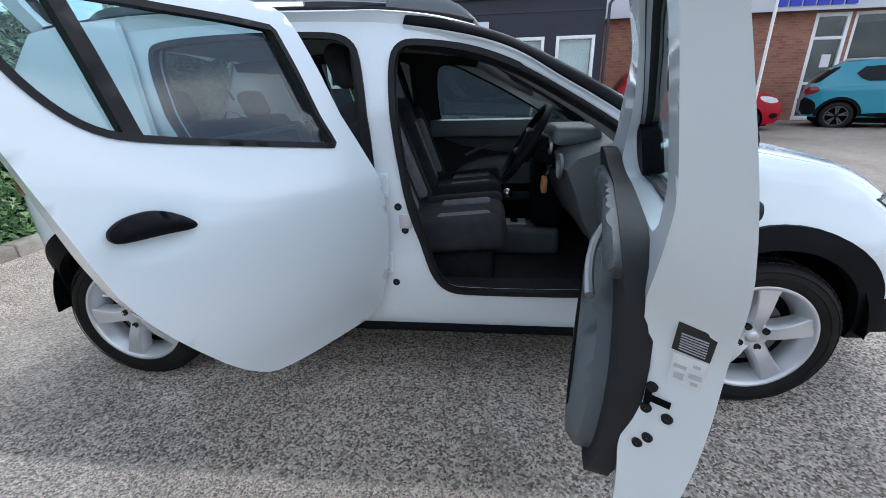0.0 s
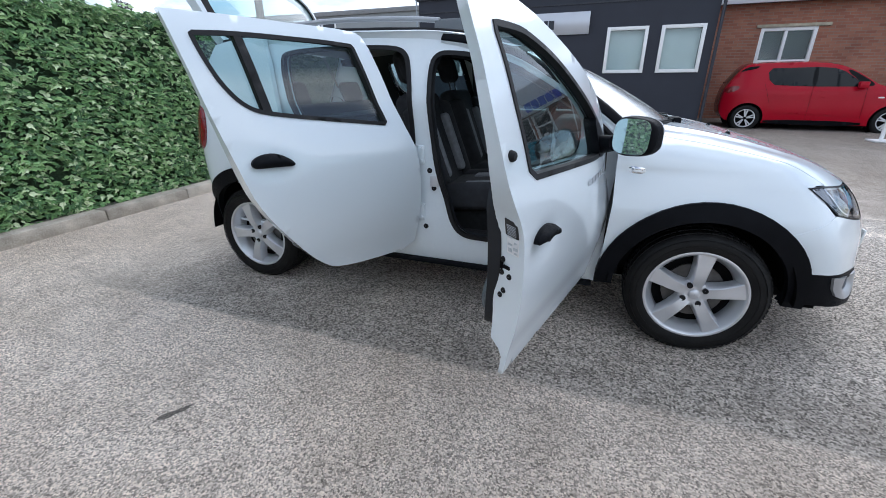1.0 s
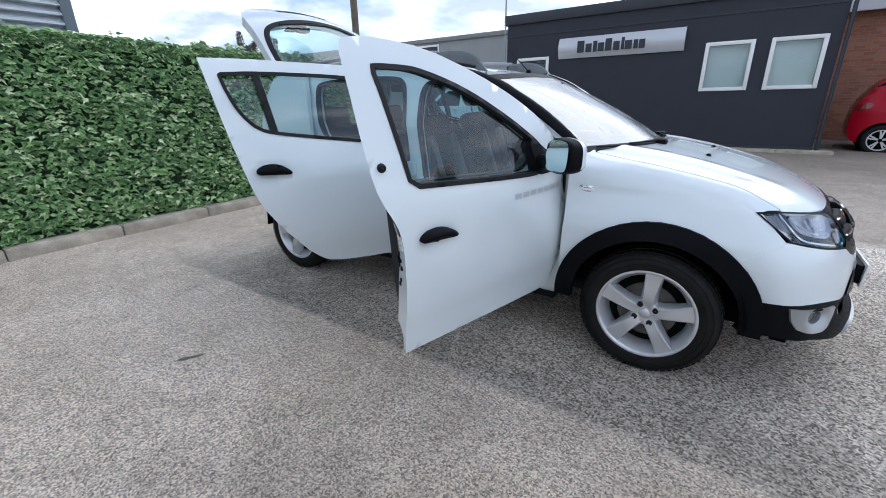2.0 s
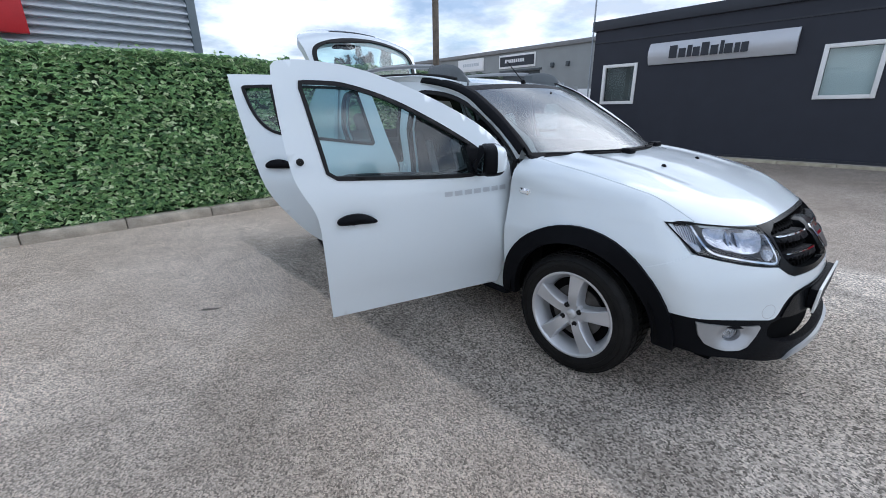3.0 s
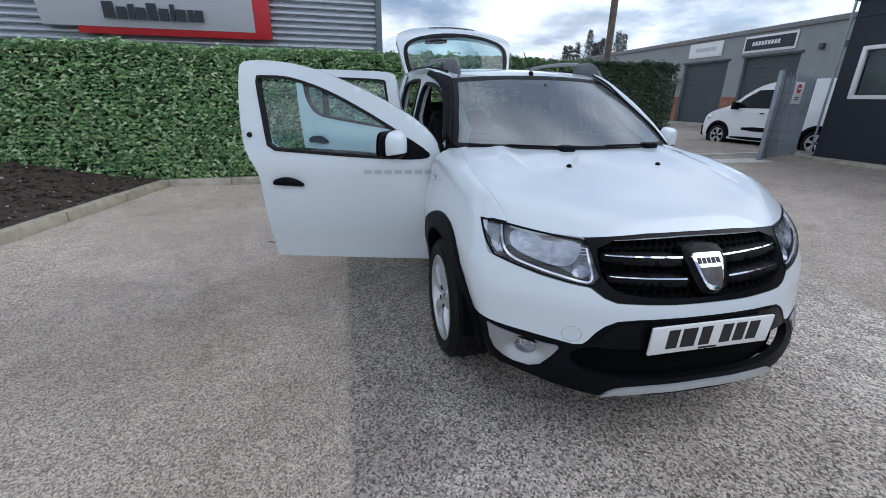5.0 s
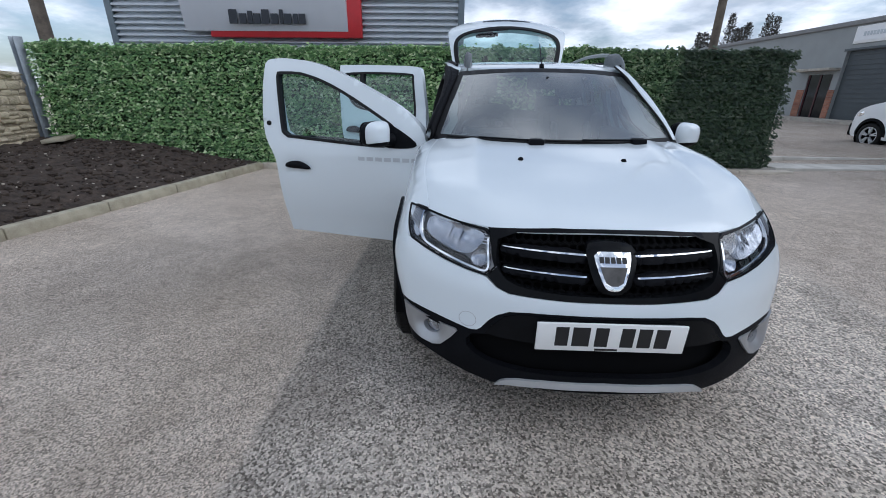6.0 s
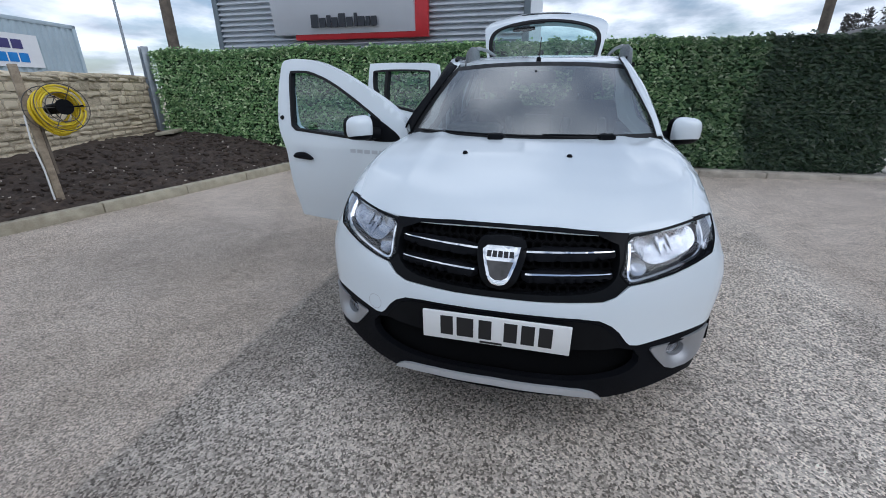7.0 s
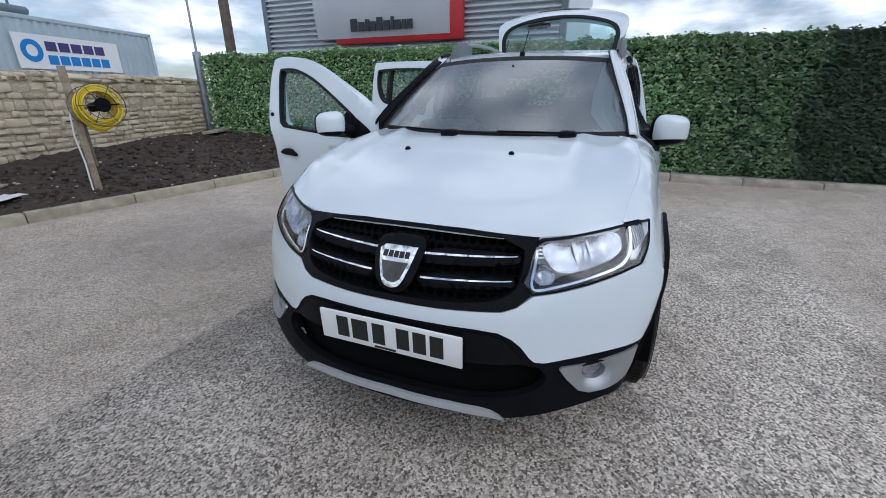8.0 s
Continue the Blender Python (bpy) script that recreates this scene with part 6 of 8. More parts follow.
cant = chaikin(APERT, 2, closed=False)
DOOR_TOP = chaikin([(-.385, 1.035), (-.44, 1.11), (-.565, 1.205), (-.735, 1.292), (-.955, 1.390), (-1.185, 1.468), (-1.386, 1.492), (-1.60, 1.494), (-1.99, 1.506), (-2.2, 1.514), (-2.43, 1.512), (-2.76, 1.475)], 2, closed=False)
scr_edge = [tuple(screen_map(np.array([[-y, z]]), np.zeros(1))[0]) for y, z in chaikin([(.706, 1.02), (.66, 1.16), (.60, 1.32), (.558, 1.417)], 2, closed=False)]
roof_edge = [tuple(roof_map(np.array([[x, -(y - .006)]]), np.zeros(1))[0]) for x, y in chaikin([(-1.075, .553), (-1.40, .628), (-1.9, .645), (-2.4, .635), (-2.80, .605)], 2, closed=False)]


def resample(P, n):
    P = np.array(P, float)
    s = np.concatenate([[0], np.cumsum(np.linalg.norm(np.diff(P, axis=0), axis=1))])
    t = np.linspace(0, s[-1], n)
    return np.stack([np.interp(t, s, P[:, k]) for k in range(3)], 1)


inner = resample(scr_edge + roof_edge, 60)
def along_x(P, q):
    P = resample(P, 240)
    r = np.stack([np.interp(-q[:, 0], -P[:, 0], P[:, k]) for k in range(3)], 1)
    w = np.linspace(0, 1, len(q))
    return np.where((w < .16)[:, None], resample(P, len(q)), r)


for s in (1, -1):
    GLASS_IN[1] = 0.0 if s == 1 else .09
    o3 = door_map(np.array(DOOR_TOP), np.interp([p[0] for p in DOOR_TOP], [-1.4, -1.1, -.9, -.4], [.006, .030, .042, .042]))
    outer, frame_e = along_x(o3, inner), along_x(frame_map(np.array(cant), np.zeros(len(cant))), inner)
    wt = np.clip((np.arange(60) - 13) / 8.0, 0, 1)[:, None]
    slim = inner + np.array([-.012, -.036, -.010])
    outer = slim * (1 - wt) + outer * wt
    for nm, i0, i1, mm in (("roof_pillar", 16, 59, "paint"),):
        V = []
        for i in range(i0, i1 + 1):
            a, b = inner[i], outer[i]
            for k in range(7):
                t = k / 6
                p = a * (1 - t) + b * t
                p = p + np.array([0, -.35, .75]) * .016 * math.sin(math.pi * t)
                V.append((p[0], p[1] * s, p[2]))
            V.append((b[0], (b[1] + .012) * s, b[2] - .012))
            V.append((frame_e[i][0], frame_e[i][1] * s, frame_e[i][2] - .004))
        F = [(9 * i + k, 9 * i + k + 1, 9 * i + k + 10, 9 * i + k + 9)[::s] for i in range(i1 - i0) for k in range(8)]
        mesh_ob(nm, V, F, mm, car, sharp=50)
    gut = [(p[0], (p[1] - .004) * s, p[2] + .006) for p in (inner * .70 + outer * .30 + np.array([0, -.004, .012]))[19:]]
    tube_part("gutter_trim", gut, .011, "rubber", car, 6)
    # roof rail: swept feet and a bar
    yr = .575 if s == 1 else .500
    zr = lambda x: float(roof_map(np.array([[x, yr]]), np.zeros(1))[0, 2])
    for x0, x1, hi0, hi1 in ((-1.05, -1.42, .004, .088), (-2.77, -2.42, .004, .084)):
        V, F = [], []
        for k in range(13):
            t = k / 12
            x = x0 + (x1 - x0) * t
            h = hi0 + (hi1 - hi0) * (0, .40, .66, .84, .95, 1.0, 1.01, 1.0, .97, .93, .88, .84, .80)[k]
            wv = .012 + .020 * min(1, t * 3)
            z0 = zr(x)
            V += [(x, s * (yr - wv), z0 - .012), (x, s * (yr - wv * .75), z0 + h * .8), (x, s * yr, z0 + h), (x, s * (yr + wv * .75), z0 + h * .72), (x, s * (yr + wv), z0 - .02)]
        F = [(5 * i + k, 5 * i + k + 1, 5 * i + k + 6, 5 * i + k + 5) for i in range(12) for k in range(4)] + [(0, 1, 2, 3, 4), (60, 61, 62, 63, 64)]
        foot = part("rail_foot", bm_of(V, F), "dash", car, "black roof rail foot", smooth=True, sharp=50)
    xs = np.linspace(-1.40, -2.45, 14)
    tube_part("roof_rail", [(x, s * yr, zr(x) + .068) for x in xs], .014, "silver", car, 8, label="silver roof rail bar")
    tube_part("rail_base", [(x, s * (yr + .012), zr(x) + .004) for x in xs], .012, "black_plastic", car, 6)



def loft(name, curves, m, label="", rise=.0):
    """A band between curves of alike stations, its middle lifted."""
    Q = [resample(chaikin3(c), 30) for c in curves]
    V, F = [], []
    k = 5
    for i in range(30):
        for t in range(k):
            w = t / (k - 1)
            p = Q[0][i] * (1 - w) + Q[1][i] * w
            n_ = np.cross(Q[0][min(i + 1, 29)] - Q[0][max(i - 1, 0)], Q[1][i] - Q[0][i])
            n_ = n_ / np.linalg.norm(n_)
            if n_[2] < 0:
                n_ = -n_
            V.append(tuple(p + n_ * rise * math.sin(math.pi * w)))
    F = [(k * i + j, k * i + j + 1, k * i + k + j + 1, k * i + k + j) for i in range(29) for j in range(k - 1)]
    ob = mesh_ob(name, V, F, m, car, label, True)
    so = ob.modifiers.new("thickness", 'SOLIDIFY')
    so.thickness, so.offset = .006, 0
    return ob


def chaikin3(P, n=2):
    P = [np.array(p, float) for p in P]
    for _ in range(n):
        Q = [P[0]]
        for a, b in zip(P, P[1:]):
            Q += [a * .75 + b * .25, a * .25 + b * .75]
        P = Q + [P[-1]]
    return P


# right-hand windscreen pillar beside the open door: black outer band, white frame, seal
OUT = [(-.42, -.725, 1.085), (-.501, -.705, 1.150), (-.635, -.665, 1.238), (-.772, -.635, 1.312), (-.892, -.612, 1.378), (-1.021, -.622, 1.424), (-1.196, -.645, 1.463), (-1.32, -.652, 1.479)]
MID = [(-.43, -.750, 1.045), (-.504, -.735, 1.103), (-.638, -.700, 1.189), (-.774, -.675, 1.265), (-.894, -.660, 1.340), (-1.020, -.660, 1.389), (-1.194, -.668, 1.425), (-1.33, -.672, 1.445)]
SEAL = [(-.455, -.735, 1.020), (-.522, -.715, 1.080), (-.629, -.682, 1.149), (-.769, -.655, 1.232), (-.891, -.640, 1.299), (-1.020, -.640, 1.349), (-1.198, -.650, 1.393), (-1.33, -.652, 1.408)]
SCR_R = [(p[0] + .004, p[1], p[2] + .004) for p in resample(scr_edge, 7)] + [(-1.20, -.585, 1.470), (-1.32, -.61, 1.484)]
loft("windscreen_pillar", (SCR_R, OUT), "black_plastic", "black windscreen pillar moulding", .004)
loft("pillar_moulding", (OUT, MID), "black_plastic", "", .006)
loft("pillar_frame", (MID, SEAL), "white_inner", "white frame over the front door opening", .008)
tube_part("frame_seal", [tuple(p + np.array([0, .004, -.012])) for p in resample(chaikin3(SEAL), 24)], .013, "rubber", car, 8)
loft("pillar_liner", ([(x + .0, y + .01, z - .02) for x, y, z in SEAL], [(x, y + .06, z - .035) for x, y, z in SEAL]), "dark_trim")
# left-hand pillar beside the closed door
L_IN = [(-.395, .668, 1.030), (-.497, .646, 1.117), (-.653, .603, 1.220), (-.724, .583, 1.265), (-.820, .556, 1.330), (-.912, .530, 1.392), (-1.07, .510, 1.450)]
L_OUT = [(-.43, .715, 1.025), (-.53, .687, 1.125), (-.65, .655, 1.222), (-.72, .638, 1.270), (-.82, .614, 1.328), (-.95, .578, 1.402), (-1.10, .556, 1.452)]
loft("windscreen_pillar", ([(x + .012, y, z + .008) for x, y, z in L_IN], L_OUT), "paint", "", .010)
tube_part("pillar_seal", [(p[0] + .012, p[1], p[2] + .006) for p in resample(chaikin3(L_IN), 24)], .006, "rubber", car, 6)
loft("pillar_side", (L_OUT, [(x - .07, y + .012, z - .02) for x, y, z in L_OUT]), "paint", "", .004)

GLASS_IN[1] = 0.0
# body sides: frame with two door openings
F_OPEN = [(-1.378, 1.33), (-1.345, 1.385), (-1.28, 1.392), (-1.11, 1.372), (-.97, 1.330), (-.82, 1.262), (-.60, 1.145), (-.50, 1.06), (-.475, .95), (-.47, .62), (-.50, .475), (-.58, .432), (-.75, .428), (-1.10, .428), (-1.18, .440), (-1.235, .50), (-1.275, .62), (-1.335, .81), (-1.37, 1.08)]
R_OPEN = [(-1.49, 1.34), (-1.53, 1.405), (-1.62, 1.425), (-2.0, 1.43), (-2.28, 1.415), (-2.315, 1.38), (-2.27, 1.22), (-2.18, .98), (-2.10, .79), (-1.99, .57), (-1.90, .465), (-1.80, .435), (-1.62, .432), (-1.545, .455), (-1.51, .56), (-1.468, .82), (-1.462, 1.06)]
fo, ro = chaikin(F_OPEN, 2), chaikin(R_OPEN, 2)
SIDE = cant + [(-2.76, 1.38), (-2.46, 1.36), (-2.40, 1.15), (-2.25, .78), (-2.10, .56), (-2.05, .40), (-2.08, .262), (-.43, .262), (-.43, .7)]
for s in (False, True):
    GLASS_IN[1] = .09 if s else 0.0
    sf = panel("side_frame", SIDE, frame_map, "white_inner", .05, holes=[fo, ro], step=.05, flip_y=s, label="white body side frame round the door openings", edge=.03)
    for h in (fo, ro):
        panel("door_seal", offset_poly(h, .008), moved(frame_map, -.010), "rubber", .03, holes=[offset_poly(h, -.014)], step=.03, flip_y=s, parent=sf)
    panel("frame_lining", SIDE, moved(frame_map, .053), "dark_trim", 0, holes=[offset_poly(fo, -.012), offset_poly(ro, -.012)], step=.06, flip_y=s, parent=sf, edge=.04, flip=True)
    box_y = -1 if not s else 1
    box_part("sill_step", -2.05, -.45, box_y * .58, box_y * .725, .30, .425, "carpet", car, .02)
    box_part("sill_cover", -2.02, -.46, box_y * .66, box_y * .772, .238, .266, "black_plastic", car, .010)
GLASS_IN[1] = 0.0
for x, z in ((-1.396, .472), (-1.349, .696), (-1.372, .794)):
    c3_ = frame_map(np.array([[x, z]]), np.full(1, -.002))[0]
    bm = bmesh.new()
    lathe(bm, [(.001, -.004), (.013, -.003), (.015, 0), (.015, .01)], 14, 'y', c3_[0], c3_[1], z)
    part("rubber_bung", bm, "rubber", car, smooth=True)
for z in (.56, .88):
    c3_ = frame_map(np.array([[-1.43, z]]), np.zeros(1))[0]
    hp = box_part("hinge_plate", -1.455, -1.400, c3_[1] - .014, c3_[1], z - .05, z + .05, "white_inner", car, .006)
    for dz in (-.032, .032):
        tube_part("hinge_bolt", [(-1.418, c3_[1] - .024, z + dz), (-1.418, c3_[1] - .010, z + dz)], .010, "white_inner", hp, 8)
    tube_part("hinge_pin", [(-1.447, c3_[1] - .022, z - .048), (-1.447, c3_[1] - .022, z + .048)], .012, "white_inner", hp, 8)
c3_ = frame_map(np.array([[-1.345, .735]]), np.zeros(1))[0]
box_part("door_striker", -1.37, -1.32, c3_[1] - .006, c3_[1] + .002, .705, .765, "alloy", car, .003)

# rear quarters
QUART = [(-2.02, .44), (-2.07, .52), (-2.16, .73), (-2.215, .86), (-2.30, 1.13), (-2.36, 1.335), (-2.432, 1.498), (-2.62, 1.497), (-2.80, 1.465), (-2.88, 1.32), (-2.97, 1.13), (-3.03, .95), (-3.06, .75), (-3.07, .50), (-3.05, .42), (-2.985, .40)] + arch(RX, WZ, .385, 5, 166) + [(-2.03, .38)]
panel("rear_quarter", QUART, door_map, "paint", .03, both=True, step=.05, edge=.03)
rb = [(-2.985, .46), (-3.08, .48), (-3.085, .38), (-3.05, .33), (-2.985, .33)]
panel("rear_bumper_corner", rb, moved(door_map, -.010), "black_plastic", .03, both=True, step=.04)
tl = chaikin([(-2.95, 1.12), (-2.89, 1.10), (-2.865, 1.0), (-2.885, .88), (-2.96, .84), (-3.02, .86), (-3.02, .98), (-2.97, 1.12)], 2)
panel("tail_lamp", tl, domed(moved(door_map, -.004), tl, .018, .05), "red_lens", .02, both=True, step=.025, label="dark red tail lamp")
box_part("rear_panel", -3.06, -2.98, -.70, .70, .30, .78, "paint", car, .04)
box_part("load_floor", -2.98, -2.30, -.52, .52, .62, .66, "carpet", car)
box_part("load_side", -2.92, -2.3, -.70, -.60, .60, 1.05, "dash", car, .02)
box_part("load_side", -2.92, -2.3, .60, .70, .60, 1.05, "dash", car, .02)
box_part("rear_shelf_edge", -2.85, -2.35, -.58, .58, 1.00, 1.03, "dash", car, .01)

# tailgate standing open: the glass steep, the lower panel bent back beyond it
GATE_X = table([0, .14, .31, .45, .56, .70, .87, .98], [-2.735, -2.795, -2.858, -2.925, -3.00, -3.125, -3.285, -3.39], .03)
GATE_Z = table([0, .14, .31, .45, .56, .70, .87, .98], [1.492, 1.620, 1.778, 1.900, 1.968, 2.022, 2.062, 2.08], .03)
GATE_Y = -.055


def gate_map(P, d):
    y, q = P[:, 0], P[:, 1]
    a = np.arctan2(GATE_Z(q + .01) - GATE_Z(q - .01), -(GATE_X(q + .01) - GATE_X(q - .01)))
    out = -.075 * (y / .6) ** 2 - d
    return np.stack([GATE_X(q) + out * np.sin(a), y + GATE_Y, GATE_Z(q) + out * np.cos(a)], 1)


TG = [(-.55, .0), (0, -.01), (.55, 0), (.55, 0), (.595, .16), (.625, .34), (.645, .48), (.640, .60), (.59, .74), (.47, .86), (.25, .93), (0, .95)]
TG += [(-a, b) for a, b in TG[-2:3:-1]]
tgw = chaikin([(-.50, .03), (0, .02), (.50, .03), (.535, .16), (.555, .30), (.535, .39), (.45, .455), (.25, .495), (0, .505), (-.25, .495), (-.45, .455), (-.535, .39), (-.555, .30), (-.535, .16)], 2)
gate = panel("tailgate", chaikin(TG, 1), gate_map, "paint", .06, holes=[tgw], step=.05, back=True, label="white tailgate standing open", edge=.03)
panel("rear_window", offset_poly(tgw, .01), moved(gate_map, .008), "glass", 0, step=.06, parent=gate)
border = offset_poly(tgw, .030)
panel("window_border", border, moved(gate_map, -.003), "rubber", .012, holes=[offset_poly(tgw, -.012)], step=.04, parent=gate, label="black band round the rear window")
gp = lambda y, q, d: tuple(gate_map(np.array([[y, q]]), np.full(1, d))[0])
mot = chaikin([(-.36, .462), (-.30, .430), (-.10, .425), (-.095, .485), (-.20, .490)], 2)
panel("wiper_motor", mot, domed(moved(gate_map, .045), mot, .03, .03), "black_plastic", .02, step=.02, parent=gate, label="black rear wiper motor cover")
panel("motor_sticker", [(-.155, .450), (-.115, .448), (-.115, .470), (-.155, .472)], moved(gate_map, .012), "label_white", .002, step=.02, parent=gate)
tube_part("rear_wiper", [gp(y, .455 + .03 * y, -.018) for y in (-.42, -.2, 0.0)], .008, "rubber", gate, 6)
spo = chaikin([(-.50, -.03), (.50, -.03), (.52, .05), (-.52, .05)], 1)
panel("spoiler", spo, moved(gate_map, -.022), "paint", .03, step=.05, parent=gate)
lit = chaikin([(-.26, .70), (.26, .70), (.26, .78), (-.26, .78)], 1)
panel("plate_recess", lit, moved(gate_map, -.004), "gloss_black", .01, step=.04, parent=gate)
for s in (-1, 1):
    tube_part("gas_strut", [gp(s * .53, .34, .07), (-2.80, s * .60, 1.20)], .009, "dark_metal", car, 6)


# ---------------------------------------------------------------- doors
def make_door(name, outline, win, hinge, angle, left, handle, bars_=(), sail=None, card=None, label=""):
    """A door in its closed place, then turned about its hinge."""
    dent = (handle[0], handle[1] - .028)
    outline_x0 = min(p[0] for p in outline)
    front = outline_x0 > -1.6
    def dmap(P, d):
        Q = door_map(P, d)
        dd = np.asarray(d) + 0 * P[:, 0]
        lean = np.interp(P[:, 1], [.40, .60, .85, .98, 1.1], [.2, .40, .45, .70, .75]) if front else 0 * dd
        rear = np.interp(P[:, 1], [.335, .50, .68, .82, .88, .952, 1.02, 1.14, 1.28], [-1.412, -1.424, -1.432, -1.438, -1.456, -1.497, -1.522, -1.536, -1.543])
        Q[:, 0] += lean * dd * np.clip(1 - (P[:, 0] - rear - .01) / .09, 0, 1)
        Q[:, 1] += .020 * np.exp(-((P[:, 0] - dent[0]) / .085) ** 2 - ((P[:, 1] - dent[1]) / .036) ** 2) * (np.asarray(d) < .02)
        return Q

    thick = lambda v: np.interp(v[:, 1], [.33, .42, .46, .60, .92, 1.08, 1.3], [.018, .022, .080, .110, .108, .07, .05] if front else [.018, .022, .080, .088, .085, .05, .04])
    o2 = chaikin(outline, 1)
    w2 = chaikin(win, 2)
    V, F = sheet(o2, [w2], dmap, thick, .032, True, .03)
    H = np.array([hinge[0], -hinge[1], 0])
    sg = MIRROR if left else np.ones(3)

    def put(nm, V, F, m, parent, lab="", smooth=True):
        V = (np.array(V) - H) * sg
        if left:
            F = [f[::-1] for f in F]
        return mesh_ob(nm, V, F, m, parent, lab, smooth)

    door = put(name, V, F, "paint", car, label)
    door.matrix_basis = Matrix.Translation((hinge[0], (hinge[1] if left else -hinge[1]), 0)) @ Matrix.Rotation(radians(angle), 4, 'Z')
    V, F = sheet(offset_poly(w2, .008), [], moved(door_map, .022), 0, .07)
    put("window", V, F, "glass", door, "tinted side window").visible_shadow = False
    V, F = sheet(offset_poly(w2, .007), [offset_poly(w2, -.010)], moved(door_map, -.004), .035, .03)
    put("window_seal", V, F, "rubber", door)
    V, F = sheet(offset_poly(w2, .004), [offset_poly(w2, -.010)], moved(door_map, .040), 0, .03)
    put("inner_seal", V, [f[::-1] for f in F], "rubber", door)
    V, F = sheet(offset_poly(w2, .056 if front else .034), [offset_poly(w2, .002)], lambda P, d: door_map(P, np.interp(P[:, 1], [.9, 1.08, 1.3], [.092, .056, .046]) - d), .006, .03)
    put("frame_trim", V, [f[::-1] for f in F], "black_plastic", door, "black inner window surround")
    for b in bars_:
        V, F = sheet(b, [], moved(door_map, -.003), .04, .03, True)
        put("window_divider", V, F, "rubber", door)
    hx, hz, hw, hh = handle
    ho = chaikin([(hx - hw, hz - hh * .55), (hx - hw * .98, hz + hh * .3), (hx - hw * .5, hz + hh), (hx + hw * .3, hz + hh), (hx + hw, hz - hh * .3), (hx + hw, hz - hh), (hx + hw * .2, hz - hh * .8), (hx - hw * .7, hz - hh * .75)], 2)
    V, F = sheet(ho, [], domed(moved(door_map, -.012), ho, .020, .022), .03, .014)
    put("handle", V, F, "black_plastic", door, "black pull handle")
    if sail:
        V, F = sheet(chaikin(sail, 1), [], moved(door_map, -.006), .05, .03, True)
        put("mirror_sail", V, F, "black_plastic", door)
    if card:
        co = chaikin(card, 2)
        inner_map = lambda P, d: door_map(P, .138 - d)
        V, F = sheet(co, [], domed(inner_map, co, .0, .04), .046, .05)
        put("door_card", V, [f[::-1] for f in F], "dark_trim", door, "black moulded door trim")
        xs = [p[0] for p in card]
        x0, x1 = min(xs), max(xs)
        up = chaikin([(x0 + .01, .985), (x1 - .20, .950), (x1 - .03, .985), (x1 - .03, .80), (x1 - .25, .78), (x0 + .12, .86)], 2)
        V, F = sheet(up, [], domed(lambda P, d: door_map(P, .150 - d), up, .02, .03), .03, .03)
        put("card_top", V, [f[::-1] for f in F], "dash", door, "dark grey upper door trim")
        poc = chaikin([(x0 + .16, .70), (x0 + .40, .80), (x1 - .12, .78), (x1 - .06, .60), (x1 - .10, .47), (x0 + .10, .47), (x0 + .08, .56)], 2)
        V, F = sheet(poc, [], domed(lambda P, d: door_map(P, .168 - d), poc, .03, .05), .06, .03)
        put("door_pocket", V, [f[::-1] for f in F], "dash", door, "grey moulded armrest and pocket")
        slot = chaikin([(x0 + .16, .585), (x1 - .14, .60), (x1 - .14, .545), (x0 + .16, .525)], 2)
        V, F = sheet(slot, [], lambda P, d: door_map(P, .200 - d), .012, .03)
        put("pocket_slot", V, [f[::-1] for f in F], "dull_black", door)
        f_ = -.80 - .38 * np.linspace(0, 1, 13) if front else x1 - .16 - .34 * np.linspace(0, 1, 13)
        u_ = np.linspace(0, 1, 13)
        pull = [door_map(np.array([[xx, .905 - .11 * w ** 1.8]]), np.full(1, .098 + .098 * math.sin(math.pi * min(1, w * .60))))[0] for xx, w in zip(f_, u_)]
        bm = bmesh.new()
        tube(bm, [tuple((p - H) * sg) for p in pull], .011, 8)
        part("pull_handle", bm, "dash" if left else "silver", door, "" if left else "silver pull handle", smooth=True)
    return door


FD = [(-1.536, 1.462), (-1.47, 1.474), (-1.386, 1.476), (-1.19, 1.455), (-.96, 1.380), (-.74, 1.282), (-.571, 1.195), (-.45, 1.10), (-.398, 1.02), (-.388, .89), (-.402, .70), (-.434, .40), (-.455, .328), (-.455, .328), (-.835, .330), (-1.412, .335), (-1.412, .335), (-1.424, .50), (-1.432, .68), (-1.438, .82), (-1.456, .88), (-1.497, .952), (-1.522, 1.02), (-1.536, 1.14), (-1.542, 1.28), (-1.543, 1.40)]
FW = [(-1.442, 1.388), (-1.442, 1.388), (-1.32, 1.388), (-1.24, 1.380), (-1.06, 1.326), (-.86, 1.230), (-.66, 1.117), (-.585, 1.065), (-.585, .958), (-.80, .962), (-1.376, .998), (-1.376, .998)]
RD = [(-1.405, .352), (-1.743, .360), (-1.90, .378), (-1.965, .405), (-2.06, .492), (-2.185, .655), (-2.245, .75), (-2.285, .84), (-2.335, 1.045), (-2.362, 1.17), (-2.395, 1.345), (-2.424, 1.498), (-2.424, 1.498), (-2.2, 1.500), (-1.94, 1.492), (-1.62, 1.480), (-1.56, 1.45), (-1.50, 1.25), (-1.44, 1.04), (-1.395, .90), (-1.380, .71), (-1.39, .5)]
RW = [(-2.345, 1.425), (-2.345, 1.425), (-2.16, 1.434), (-1.8, 1.425), (-1.640, 1.412), (-1.640, 1.412), (-1.600, 1.26), (-1.548, 1.052), (-1.548, 1.052), (-1.8, 1.085), (-2.12, 1.128), (-2.215, 1.158), (-2.285, 1.24), (-2.325, 1.34)]
